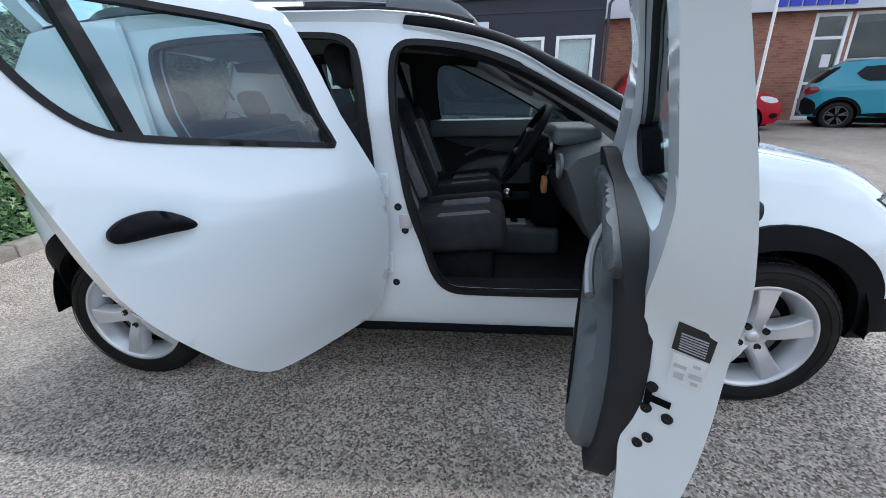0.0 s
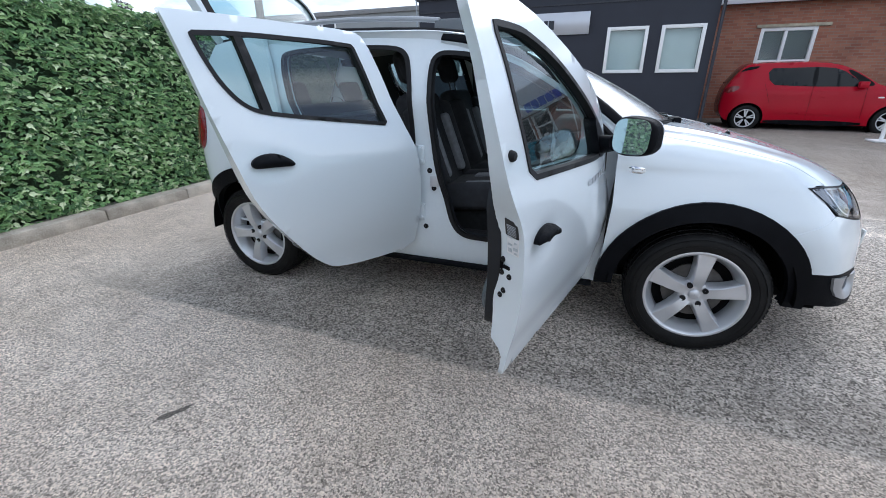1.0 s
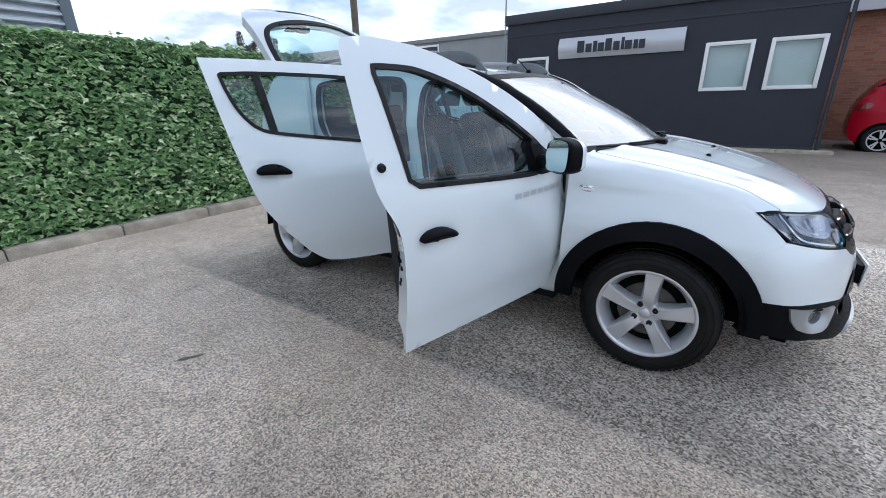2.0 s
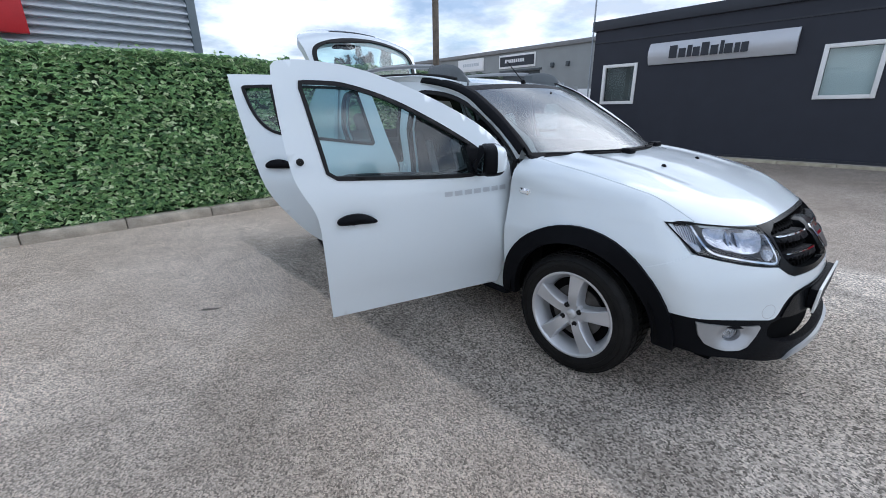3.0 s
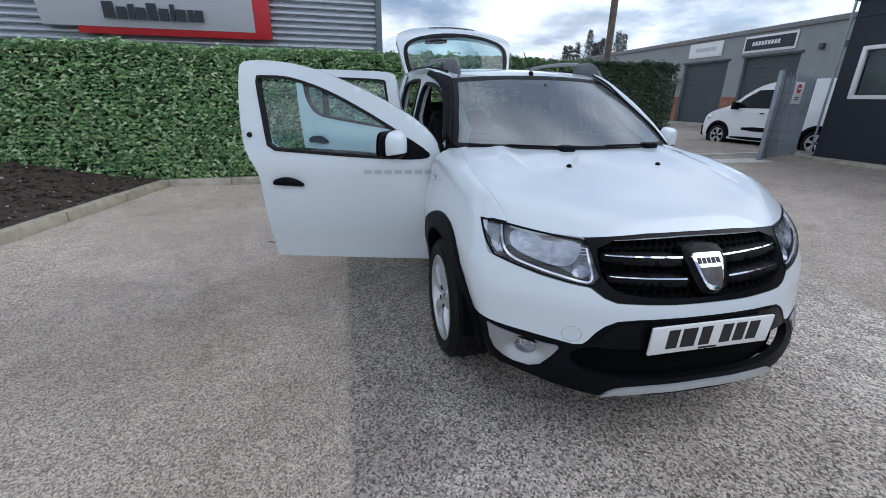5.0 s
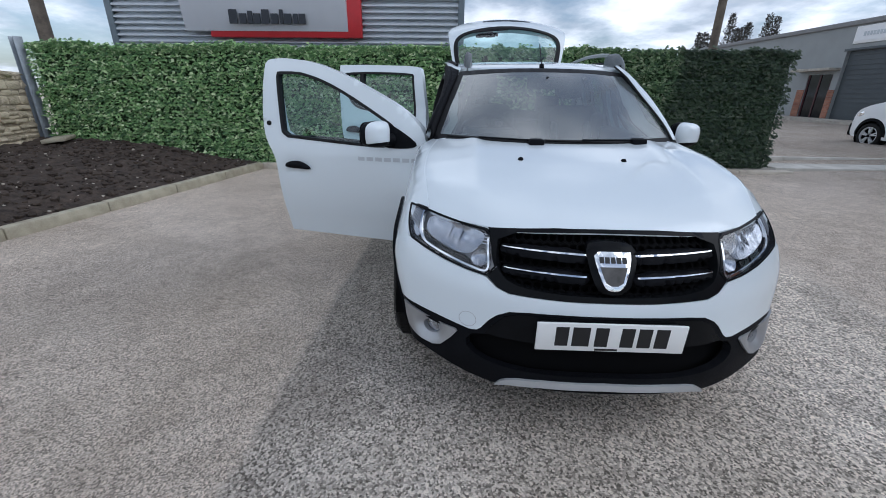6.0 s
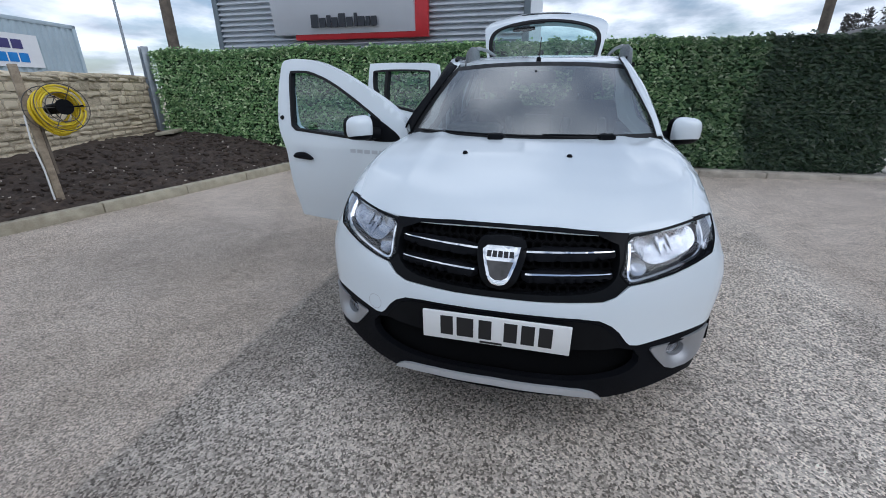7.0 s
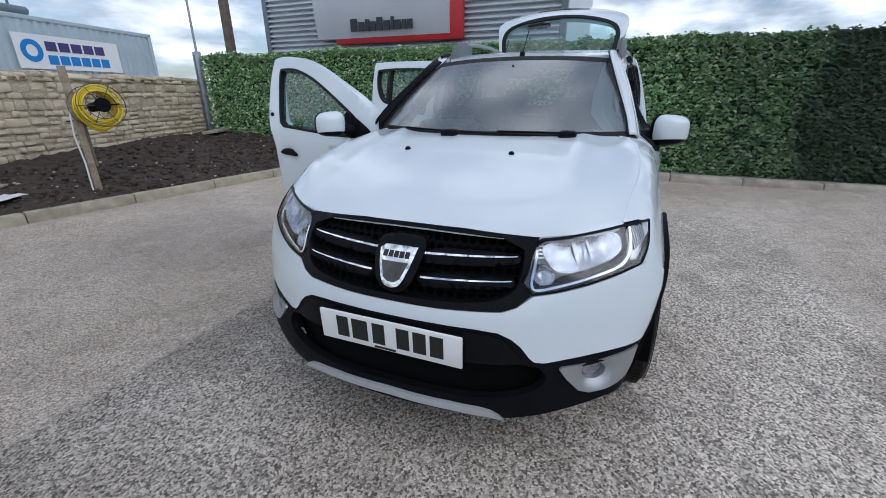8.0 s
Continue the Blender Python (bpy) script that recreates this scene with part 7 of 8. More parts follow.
FC = [(-1.405, 1.0), (-1.0, .985), (-.66, .962), (-.57, 1.03), (-.47, 1.03), (-.445, .92), (-.46, .50), (-.55, .44), (-1.33, .44), (-1.375, .54), (-1.40, .75)]
RC = [(-1.50, 1.0), (-2.16, 1.05), (-2.13, .85), (-2.02, .60), (-1.93, .45), (-1.50, .42), (-1.46, .7)]
DIV = [(-2.190, 1.436), (-2.156, 1.436), (-2.108, 1.124), (-2.146, 1.130)]
SAIL = [(-.70, 1.125), (-.585, 1.075), (-.46, .995), (-.45, .962), (-.52, .950), (-.66, .952), (-.66, 1.0)]
FH, RH = (-.47, .834), (-1.44, .850)
doors = {}
for left in (False, True):
    GLASS_IN[:] = (.125, .09) if left else (0.0, 0.0)
    back = lambda P: [(x - .07 * min(1, max(0, z - .98) / .10) * min(1, max(0, (x + 1.25) / .2)), z) for x, z in P] if left else P
    doors["f", left] = make_door("front_door", back(FD), back(FW), FH, 0 if left else 76.2, left, (-1.275, .815, .090, .026), sail=SAIL, card=FC, label="white closed front door" if left else "white front door swung wide open")
    GLASS_IN[1] = .09 if left else .05
    doors["r", left] = make_door("rear_door", RD, RW, RH, 0 if left else 63.8, left, (-2.170, .952, .088, .030), bars_=[DIV], card=RC, label="white closed rear door" if left else "white rear door swung open")


def door_point(left, hinge, x, z, d):
    p = door_map(np.array([[x, z]]), np.full(1, d))[0] - np.array([hinge[0], -hinge[1], 0])
    return Vector(p * (MIRROR if left else np.ones(3)))


def make_mirror(left):
    GLASS_IN[:] = (.125, .09) if left else (0.0, 0.0)
    door = doors["f", left]
    s = 1 if left else -1
    c = Vector((-.660 - FH[0], s * ((.862 if left else .975) - FH[1]), 1.045))
    bm = bmesh.new()
    bmesh.ops.create_icosphere(bm, subdivisions=4, radius=1)
    for v in bm.verts:
        k = v.co
        p = Vector([math.copysign(abs(a) ** .62, a) for a in k])
        x = p.x
        fx = .085 if x > 0 else .035
        v.co = c + Vector((x * fx * (1 - .25 * abs(p.y) ** 2 * (x > 0)), p.y * .090, p.z * .074 * (1 - .10 * p.y * s)))
    me_all = bm
    cap = me_all.copy()
    bmesh.ops.bisect_plane(cap, geom=cap.verts[:] + cap.edges[:] + cap.faces[:], plane_co=c + Vector((.026, 0, 0)), plane_no=(1, 0, 0), clear_inner=True)
    bmesh.ops.bisect_plane(cap, geom=cap.verts[:] + cap.edges[:] + cap.faces[:], plane_co=c + Vector((0, 0, -.050)), plane_no=(-.15, 0, 1), clear_inner=True)
    for v in cap.verts:
        v.co = c + (v.co - c) * 1.03
    turn = Matrix.Translation(c) @ Matrix.Rotation(radians(22) * s, 4, 'Z') @ Matrix.Translation(-c)
    for b in (me_all, cap):
        bmesh.ops.transform(b, matrix=turn, verts=b.verts)
    h = part("mirror_housing", me_all, "black_plastic", door, "black door mirror housing", smooth=True, sharp=60)
    part("mirror_cap", cap, "paint", h, "white mirror cap", smooth=True, sharp=60)
    bm = bmesh.new()
    n = 28
    vs = []
    for k in range(n):
        a = 2 * math.pi * k / n
        vs.append(bm.verts.new(c + Vector((-.0375, .077 * math.copysign(abs(math.cos(a)) ** .55, math.cos(a)), .067 * math.copysign(abs(math.sin(a)) ** .55, math.sin(a))))))
    bm.faces.new(vs)
    bmesh.ops.transform(bm, matrix=turn @ Matrix.Translation(c) @ Matrix.Rotation(radians(4.5), 4, 'Y') @ Matrix.Translation(-c), verts=bm.verts)
    part("mirror_glass", bm, "mirror", h, "mirror glass")
    tube_part("mirror_arm", [tuple(c + Vector((.01, -s * .08, -.03))), tuple(c + Vector((.05, -s * .15, -.045)))], [.032, .04], "black_plastic", h, 10)


box_part("door_top_trim", -1.42 - FH[0], -.52 - FH[0], .585 - FH[1], .700 - FH[1], .925, 1.04, "dash", doors["f", True], .02)
make_mirror(False)
make_mirror(True)

# grey script bars along the front doors, just behind the wing
for left in (False, True):
    GLASS_IN[:] = (.125, .09) if left else (0.0, 0.0)
    for k in range(7):
        bm = bmesh.new()
        x0 = -.83 + k * .058
        a = [door_point(left, FH, x0, .868, -.002), door_point(left, FH, x0 + .044, .868, -.002), door_point(left, FH, x0 + .044, .892, -.002), door_point(left, FH, x0, .892, -.002)]
        bm.faces.new([bm.verts.new(v) for v in a])
        part("script_bar", bm, "grey_script", doors["f", left], "faint grey script bar")

GLASS_IN[:] = (0.0, 0.0)
# latch, bungs and stickers on the open front door's rear edge
fd = doors["f", False]


def edge_x(z):
    return float(np.interp(z, [.335, .50, .68, .82, .90], [-1.412, -1.424, -1.432, -1.438, -1.458])) - FH[0]


SLANT = math.atan(.40)


def edge_box(name, y0, y1, z0, z1, m, proud=.003, parent=None):
    x = edge_x((z0 + z1) / 2)
    yo = -(float(body_half(np.array([-1.45]), np.array([(z0 + z1) / 2]))[0])) + FH[1]
    lean = math.atan2(edge_x(z1) - edge_x(z0), z1 - z0)
    m4 = Matrix.Translation((x, yo, (z0 + z1) / 2)) @ Matrix.Rotation(lean, 4, 'Y') @ Matrix.Rotation(-SLANT, 4, 'Z')
    h = (z1 - z0) / 2
    return box_part(name, -proud, .004, y0, y1, -h, h, m, parent or fd, mx=m4)


edge_box("black_label", .020, .072, .832, .886, "black_ink")
for k in range(7):
    edge_box("label_line", .028, .064, .838 + k * .005, .8395 + k * .005, "grey_script", .0045)
edge_box("paper_label", .022, .070, .778, .830, "label_white")
for y0, y1, z0, z1 in ((.030, .040, .815, .820), (.048, .066, .806, .812), (.026, .044, .795, .803), (.050, .064, .786, .797), (.030, .040, .783, .788)):
    edge_box("label_bar", y0, y1, z0, z1, "grey_script", .0045)
edge_box("latch_slot", .058, .098, .722, .732, "dull_black", .004)
edge_box("latch_slot", .088, .098, .716, .742, "dull_black", .004)
for y, z in ((.090, .750), (.092, .705), (.058, .700), (.078, .645), (.090, .625)):
    x = edge_x(z)
    yo = -(float(body_half(np.array([-1.45]), np.array([z]))[0])) + FH[1]
    bm = bmesh.new()
    lathe(bm, [(.001, -.004), (.008, -.004), (.0095, 0), (.0095, .01)], 12, 'x', 0, y, 0)
    bmesh.ops.transform(bm, matrix=Matrix.Translation((x, yo, z)) @ Matrix.Rotation(-SLANT, 4, 'Z'), verts=bm.verts)
    part("edge_bung", bm, "rubber", fd, smooth=True)
bc = door_point(False, FH, -1.484, 1.075, -.003)
bm = bmesh.new()
lathe(bm, [(.001, -.012), (.010, -.011), (.014, -.006), (.016, .004)], 16, 'y', bc.x, bc.y, bc.z)
part("frame_bung", bm, "rubber", fd, "black rubber stop on the window frame", smooth=True)
for z in (.48, .80):
    tube_part("door_hinge", [(.012, .03, z - .03), (.012, .03, z + .03)], .016, "white_inner", fd, 8)
tube_part("check_strap", [(-.04, .07, .62), (.10, .12, .62)], .008, "dark_metal", fd, 6)


# ---------------------------------------------------------------- wheels
def make_wheel(name, r=.308, rim=.218, width=.20, arms=5, parent=None, dark=False):
    """A wheel facing -y, centred on its hub face."""
    bm = bmesh.new()
    prof = [(rim - .012, .010), (rim, -.006), (rim + .012, -.010), (rim + .04, -.016), (r - .030, -.012), (r - .010, .004), (r - .002, .022), (r, .05), (r, width - .05), (r - .01, width - .008), (rim + .03, width + .006), (rim - .012, width - .02)]
    lathe(bm, prof, 64, 'y')
    ty = part(name, bm, "tyre", parent, "road wheel with a black tyre", smooth=True, sharp=50)
    # tread blocks
    V, F = [], []
    n = 66
    for k in range(n):
        for (y0, y1, o) in ((.012, .048, 0), (.056, .096, .5), (.104, .144, 0), (.152, .190, .5)):
            a0, a1 = 2 * math.pi * (k + o + .06) / n, 2 * math.pi * (k + o + .80) / n
            s = len(V)
            for rr in (r - .004, r + .0045 - (.004 if y0 < .02 or y1 > .18 else 0)):
                for a, y in ((a0, y0), (a1, y0), (a1, y1), (a0, y1)):
                    V.append((rr * math.cos(a), y * width / .2, rr * math.sin(a)))
            F += [(s + 4, s + 5, s + 6, s + 7), (s, s + 1, s + 5, s + 4), (s + 1, s + 2, s + 6, s + 5), (s + 2, s + 3, s + 7, s + 6), (s + 3, s, s + 4, s + 7)]
    mesh_ob("tread", V, F, "tyre", ty, smooth=False)
    for rr in (rim + .035, rim + .062):
        bm = bmesh.new()
        lathe(bm, [(rr - .0015, -.0135), (rr, -.0170), (rr + .0015, -.0135)], 64, 'y')
        part("sidewall_rib", bm, "tyre", ty, smooth=True)
    rimo = bmesh.new()
    lathe(rimo, [(rim + .006, -.006), (rim - .002, -.010), (rim - .010, -.006), (rim - .014, .006), (rim - .030, .030), (rim - .040, .06), (rim - .044, width - .03)], 64, 'y')
    ro_ = part("rim", rimo, "alloy", ty, "silver alloy rim", smooth=True, sharp=60)
    bm = bmesh.new()
    lathe(bm, [(.001, .085), (rim - .03, .085)], 40, 'y')
    part("brake_backing", bm, "dull_black", ty)
    bm = bmesh.new()
    lathe(bm, [(.05, .062), (.135, .062), (.135, .074), (.05, .074)], 40, 'y')
    part("brake_disc", bm, "dark_metal", ty, smooth=True, sharp=40)
    for i in range(arms):
        a = 2 * math.pi * i / arms + math.pi / 2
        # a broad face with a raised edge, flanks falling to the barrel, a flare at the rim
        rows = [(.022, .022, .014), (.050, .022, .006), (.075, .022, -.003), (.110, .024, -.006), (.150, .028, -.004), (rim - .030, .034, .001), (rim - .004, .040, .001)]
        V, F = [], []
        for k, (rr, hw, dy) in enumerate(rows):
            fl = .016 * (1 - k / 6) + .005
            for t, dz in ((-hw - fl, .058), (-hw - fl * .75, .026), (-hw - .004, .006), (-hw, .000), (-hw * .55, -.001), (hw * .55, .003), (hw, .001), (hw + .004, .006), (hw + fl * .75, .026), (hw + fl, .058)):
                V.append((rr, dy + dz, t))
        c, s = math.cos(a), math.sin(a)
        V = [(x * c - z * s, y, x * s + z * c) for x, y, z in V]
        F = [(10 * j + k, 10 * j + k + 1, 10 * j + k + 11, 10 * j + k + 10) for j in range(len(rows) - 1) for k in range(9)]
        mesh_ob("spoke", V, F, "alloy", ty, smooth=True, sharp=22)
    bm = bmesh.new()
    lathe(bm, [(.001, .002), (.018, .003), (.023, .007), (.026, .012), (.048, .011), (.062, .016), (.070, .030)], 32, 'y')
    part("centre_cap", bm, "alloy", ty, smooth=True, sharp=40)
    # black discs drawn for the nut recesses, their shade put into the colour
    for i in range(4):
        a = 2 * math.pi * i / 4 + .6
        bm = bmesh.new()
        lathe(bm, [(.001, .006), (.0105, .006), (.0130, .004), (.0130, .02)], 12, 'y', .050 * math.cos(a), -.002, .050 * math.sin(a))
        part("wheel_nut", bm, "rubber", ty)
    return ty


w0_ = make_wheel("wheel", parent=car)
w0_.matrix_basis = Matrix.Translation((0, -.842, WZ)) @ Matrix.Rotation(.08, 4, 'Y')
for x, y, rz, ry in ((RX, -.842, 0, .9), (0, .842, math.pi, .3), (RX, .842, math.pi, 0)):
    copy_thing(w0_, Matrix.Translation((x, y, WZ)) @ Matrix.Rotation(rz, 4, 'Z') @ Matrix.Rotation(ry, 4, 'Y')).parent = car
tube_part("axle", [(0, -.6, WZ), (0, .6, WZ)], .03, "dark_metal", car, 8)
tube_part("axle", [(RX, -.6, WZ), (RX, .6, WZ)], .05, "dark_metal", car, 8)
box_part("underbody", -3.05, .60, -.58, .58, .24, .34, "dull_black", car, .02)
box_part("underbody_sill", -2.15, -.44, -.72, .72, .25, .31, "dull_black", car)
box_part("engine_bay", -.35, .58, -.48, .48, .30, .72, "dull_black", car, .03)


# ---------------------------------------------------------------- cabin
def soft(name, x0, x1, y0, y1, z0, z1, m, parent, bev=.05, mx=None, label=""):
    bm = bmesh.new()
    box(bm, x0, x1, y0, y1, z0, z1, bev, 4, mx)
    return part(name, bm, m, parent, label, smooth=True, sharp=60)


def make_seat(yc):
    cm = Matrix.Translation((-1.20, yc, .615)) @ Matrix.Rotation(radians(-5), 4, 'Y')
    seat = soft("front_seat", -.25, .27, -.25, .25, -.09, .06, "cloth", car, .07, cm, "black cloth front seat with grey side panels")
    for sg in (-1, 1):
        soft("cushion_bolster", -.22, .26, sg * .17, sg * .26, -.07, .085, "cloth", seat, .035, cm)
        soft("grey_insert", -.05, .20, sg * .08, sg * .175, .03, .072, "cloth_grey", seat, .018, cm)
    bmx = Matrix.Translation((-1.40, yc, .60)) @ Matrix.Rotation(radians(-20), 4, 'Y')
    soft("backrest", -.065, .065, -.235, .235, -.04, .62, "cloth", seat, .055, bmx)
    for sg in (-1, 1):
        soft("backrest_bolster", -.03, .115, sg * .165, sg * .255, .04, .54, "cloth", seat, .04, bmx)
        soft("grey_panel", .03, .110, sg * .105, sg * .168, .08, .46, "cloth_grey", seat, .025, bmx)
        tube_part("headrest_post", [tuple(bmx @ Vector((0, sg * .06, .60))), tuple(bmx @ Vector((.01, sg * .06, .72)))], .006, "chrome", seat, 6)
    soft("headrest", -.045, .055, -.115, .115, .68, .87, "cloth", seat, .05, bmx)
    soft("seat_base", -.24, .20, -.20, .20, -.24, -.09, "carpet", seat, .03, cm)
    return seat


make_seat(-.36)
make_seat(.36)
rs = soft("rear_bench", -2.28, -1.82, -.62, .62, .46, .62, "cloth", car, .06, None, "black cloth rear bench seat")
soft("bench_back", -.07, .07, -.62, .62, 0, .56, "cloth", rs, .06, Matrix.Translation((-2.28, 0, .58)) @ Matrix.Rotation(radians(-22), 4, 'Y'))
for y in (-.36, .36):
    soft("rear_headrest", -.04, .04, -.12, .12, .56, .72, "cloth", rs, .035, Matrix.Translation((-2.28, y, .58)) @ Matrix.Rotation(radians(-22), 4, 'Y'))
box_part("cabin_floor", -2.3, -.30, -.70, .70, .30, .345, "carpet", car)
box_part("floor_mat", -1.02, -.52, -.60, -.14, .345, .36, "carpet", car, .005)
box_part("bulkhead", -.34, -.28, -.70, .70, .30, .98, "dull_black", car)
# dashboard: a swept section
V, F = [], []
sec = [(-.30, 1.00), (-.45, 1.015), (-.60, 1.00), (-.70, .965), (-.735, .92), (-.70, .84), (-.66, .72), (-.60, .62), (-.50, .55), (-.36, .52)]
ny = 25
for j in range(ny):
    y = -.70 + 1.40 * j / (ny - 1)
    for x, z in sec:
        hump = .045 * math.exp(-((y + .36) / .17) ** 2) * (z > .9)
        V.append((x - .03 * math.exp(-(y / .16) ** 2) * (z < .95) + .10 * max(0, abs(y) - .55) * (x < -.5), y, z + hump))
k = len(sec)
F = [(k * j + i, k * j + i + 1, k * (j + 1) + i + 1, k * (j + 1) + i) for j in range(ny - 1) for i in range(k - 1)]
F += [tuple(range(k))[::-1], tuple(k * (ny - 1) + i for i in range(k))]
dash = mesh_ob("dashboard", V, F, "dash", car, "dark grey moulded dashboard", sharp=50)
bm = bmesh.new()
lathe(bm, [(.045, 0), (.052, -.012), (.046, -.016), (.036, -.004), (.001, -.002)], 24, 'x', -.725, -.60, .925)
part("air_vent", bm, "silver", dash, "round silver-rimmed vent", smooth=True)
bm = bmesh.new()
lathe(bm, [(.045, 0), (.052, -.012), (.046, -.016), (.036, -.004), (.001, -.002)], 24, 'x', -.725, .60, .925)
part("air_vent", bm, "silver", dash, "round silver-rimmed vent", smooth=True)
soft("instrument_hood", -.10, .10, -.17, .17, -.03, .05, "dash", dash, .035, Matrix.Translation((-.655, -.36, 1.02)))
for y in (-.44, -.36, -.28):
    bm = bmesh.new()
    lathe(bm, [(.001, -.004), (.030, -.004), (.036, -.010), (.038, 0)], 20, 'x', -.748, y, .985)
    part("dial", bm, "silver", dash, smooth=True)
soft("centre_console", -.78, -.62, -.13, .13, .52, .93, "black_plastic", dash, .03)
soft("tunnel", -1.35, -.62, -.10, .10, .34, .50, "dash", car, .03)
gl = tube_part("gear_lever", [(-.86, 0, .50), (-.90, 0, .60), (-.91, 0, .66)], [.022, .010, .010], "black_plastic", car, 8)
bm = bmesh.new()
bmesh.ops.create_icosphere(bm, subdivisions=2, radius=.028, matrix=Matrix.Translation((-.91, 0, .675)))
part("gear_knob", bm, "chrome", gl, smooth=True)
soft("lever_plate", -.97, -.80, -.06, .06, .50, .512, "silver", car, .004)
tube_part("hand_brake", [(-1.02, .04, .50), (-1.12, .04, .54), (-1.28, .04, .60)], .014, "black_plastic", car, 8)
# steering wheel
sm = Matrix.Translation((-.856, -.36, .985)) @ Matrix.Rotation(radians(-59), 4, 'Y')
bm = bmesh.new()
tube(bm, [(.183 * math.cos(a * math.pi / 24), .183 * math.sin(a * math.pi / 24), 0) for a in range(48)], .0155, 10, True)
bmesh.ops.transform(bm, matrix=sm, verts=bm.verts)
sw = part("steering_wheel", bm, "black_plastic", car, "black leather-look steering wheel", smooth=True, sharp=80)
soft("wheel_boss", -.07, .06, -.075, .075, -.05, .012, "black_plastic", sw, .025, sm)
for a in (0, 180, 250, 290):
    bm = bmesh.new()
    tube(bm, [(.05 * math.sin(radians(a + 90)) * 1.0, .05 * math.cos(radians(a + 90)), -.02), (.18 * math.sin(radians(a + 90)), .18 * math.cos(radians(a + 90)), -.002)], .016, 6)
    bmesh.ops.transform(bm, matrix=sm, verts=bm.verts)
    part("wheel_spoke", bm, "silver" if a in (250, 290) else "black_plastic", sw, smooth=True)
soft("column_shroud", -.20, .02, -.05, .05, -.06, .05, "black_plastic", sw, .025, Matrix.Translation((-.68, -.36, .925)) @ Matrix.Rotation(radians(26), 4, 'Y'))
for y in (-.50, -.22):
    tube_part("column_stalk", [(-.77, -.36, .955), (-.79, y, .985)], .009, "black_plastic", sw, 6)
kf = box_part("key_fob", -.012, .012, -.025, .025, -.085, -.02, "fob", car, .006, "brown leather key fob hanging from the ignition", Matrix.Translation((-.775, -.50, .875)) @ Matrix.Rotation(.35, 4, 'X'))
tube_part("key_ring", [(-.745, -.44, .90), (-.775, -.50, .862)], .006, "chrome", kf, 6)
# pillar trims, belts, headliner edge
for s in (-1, 1):
    bx = Matrix.Translation((-1.43, s * .705, .45)) @ Matrix.Rotation(radians(-4), 4, 'Y') @ Matrix.Rotation(radians(s * 4.5), 4, 'X')
    box_part("pillar_trim", -.05, .05, -.03, .02, 0, .98, "dark_trim", car, .015, mx=bx)
    tube_part("seat_belt", [(-1.42, s * .665, 1.28), (-1.40, s * .66, .9), (-1.38, s * .63, .48)], .012, "rubber", car, 5)
    tube_part("belt_anchor", [(-1.42, s * .668, 1.24), (-1.42, s * .668, 1.30)], .022, "black_plastic", car, 8)
    tube_part("roof_trim", [(x, s * (y - .03), z - .03) for x, y, z in ((-1.28, .655, 1.455), (-1.5, .665, 1.470), (-1.8, .67, 1.48), (-2.35, .67, 1.47))], .020, "dark_trim", car, 6)
    edge_in = [(p[0] - .060, s * (abs(p[1]) - .085), p[2] - .030) for p in scr_edge[::2]]
    tube_part("pillar_cover", edge_in, .026, "headliner", car, 8, label="pale grey windscreen pillar trim")
im = soft("interior_mirror", -.015, .015, -.12, .12, -.035, .035, "black_plastic", car, .012, Matrix.Translation((-.80, 0, 1.34)))
tube_part("mirror_stem", [(-.80, 0, 1.345), (-.765, 0, 1.375)], .008, "black_plastic", im, 6)


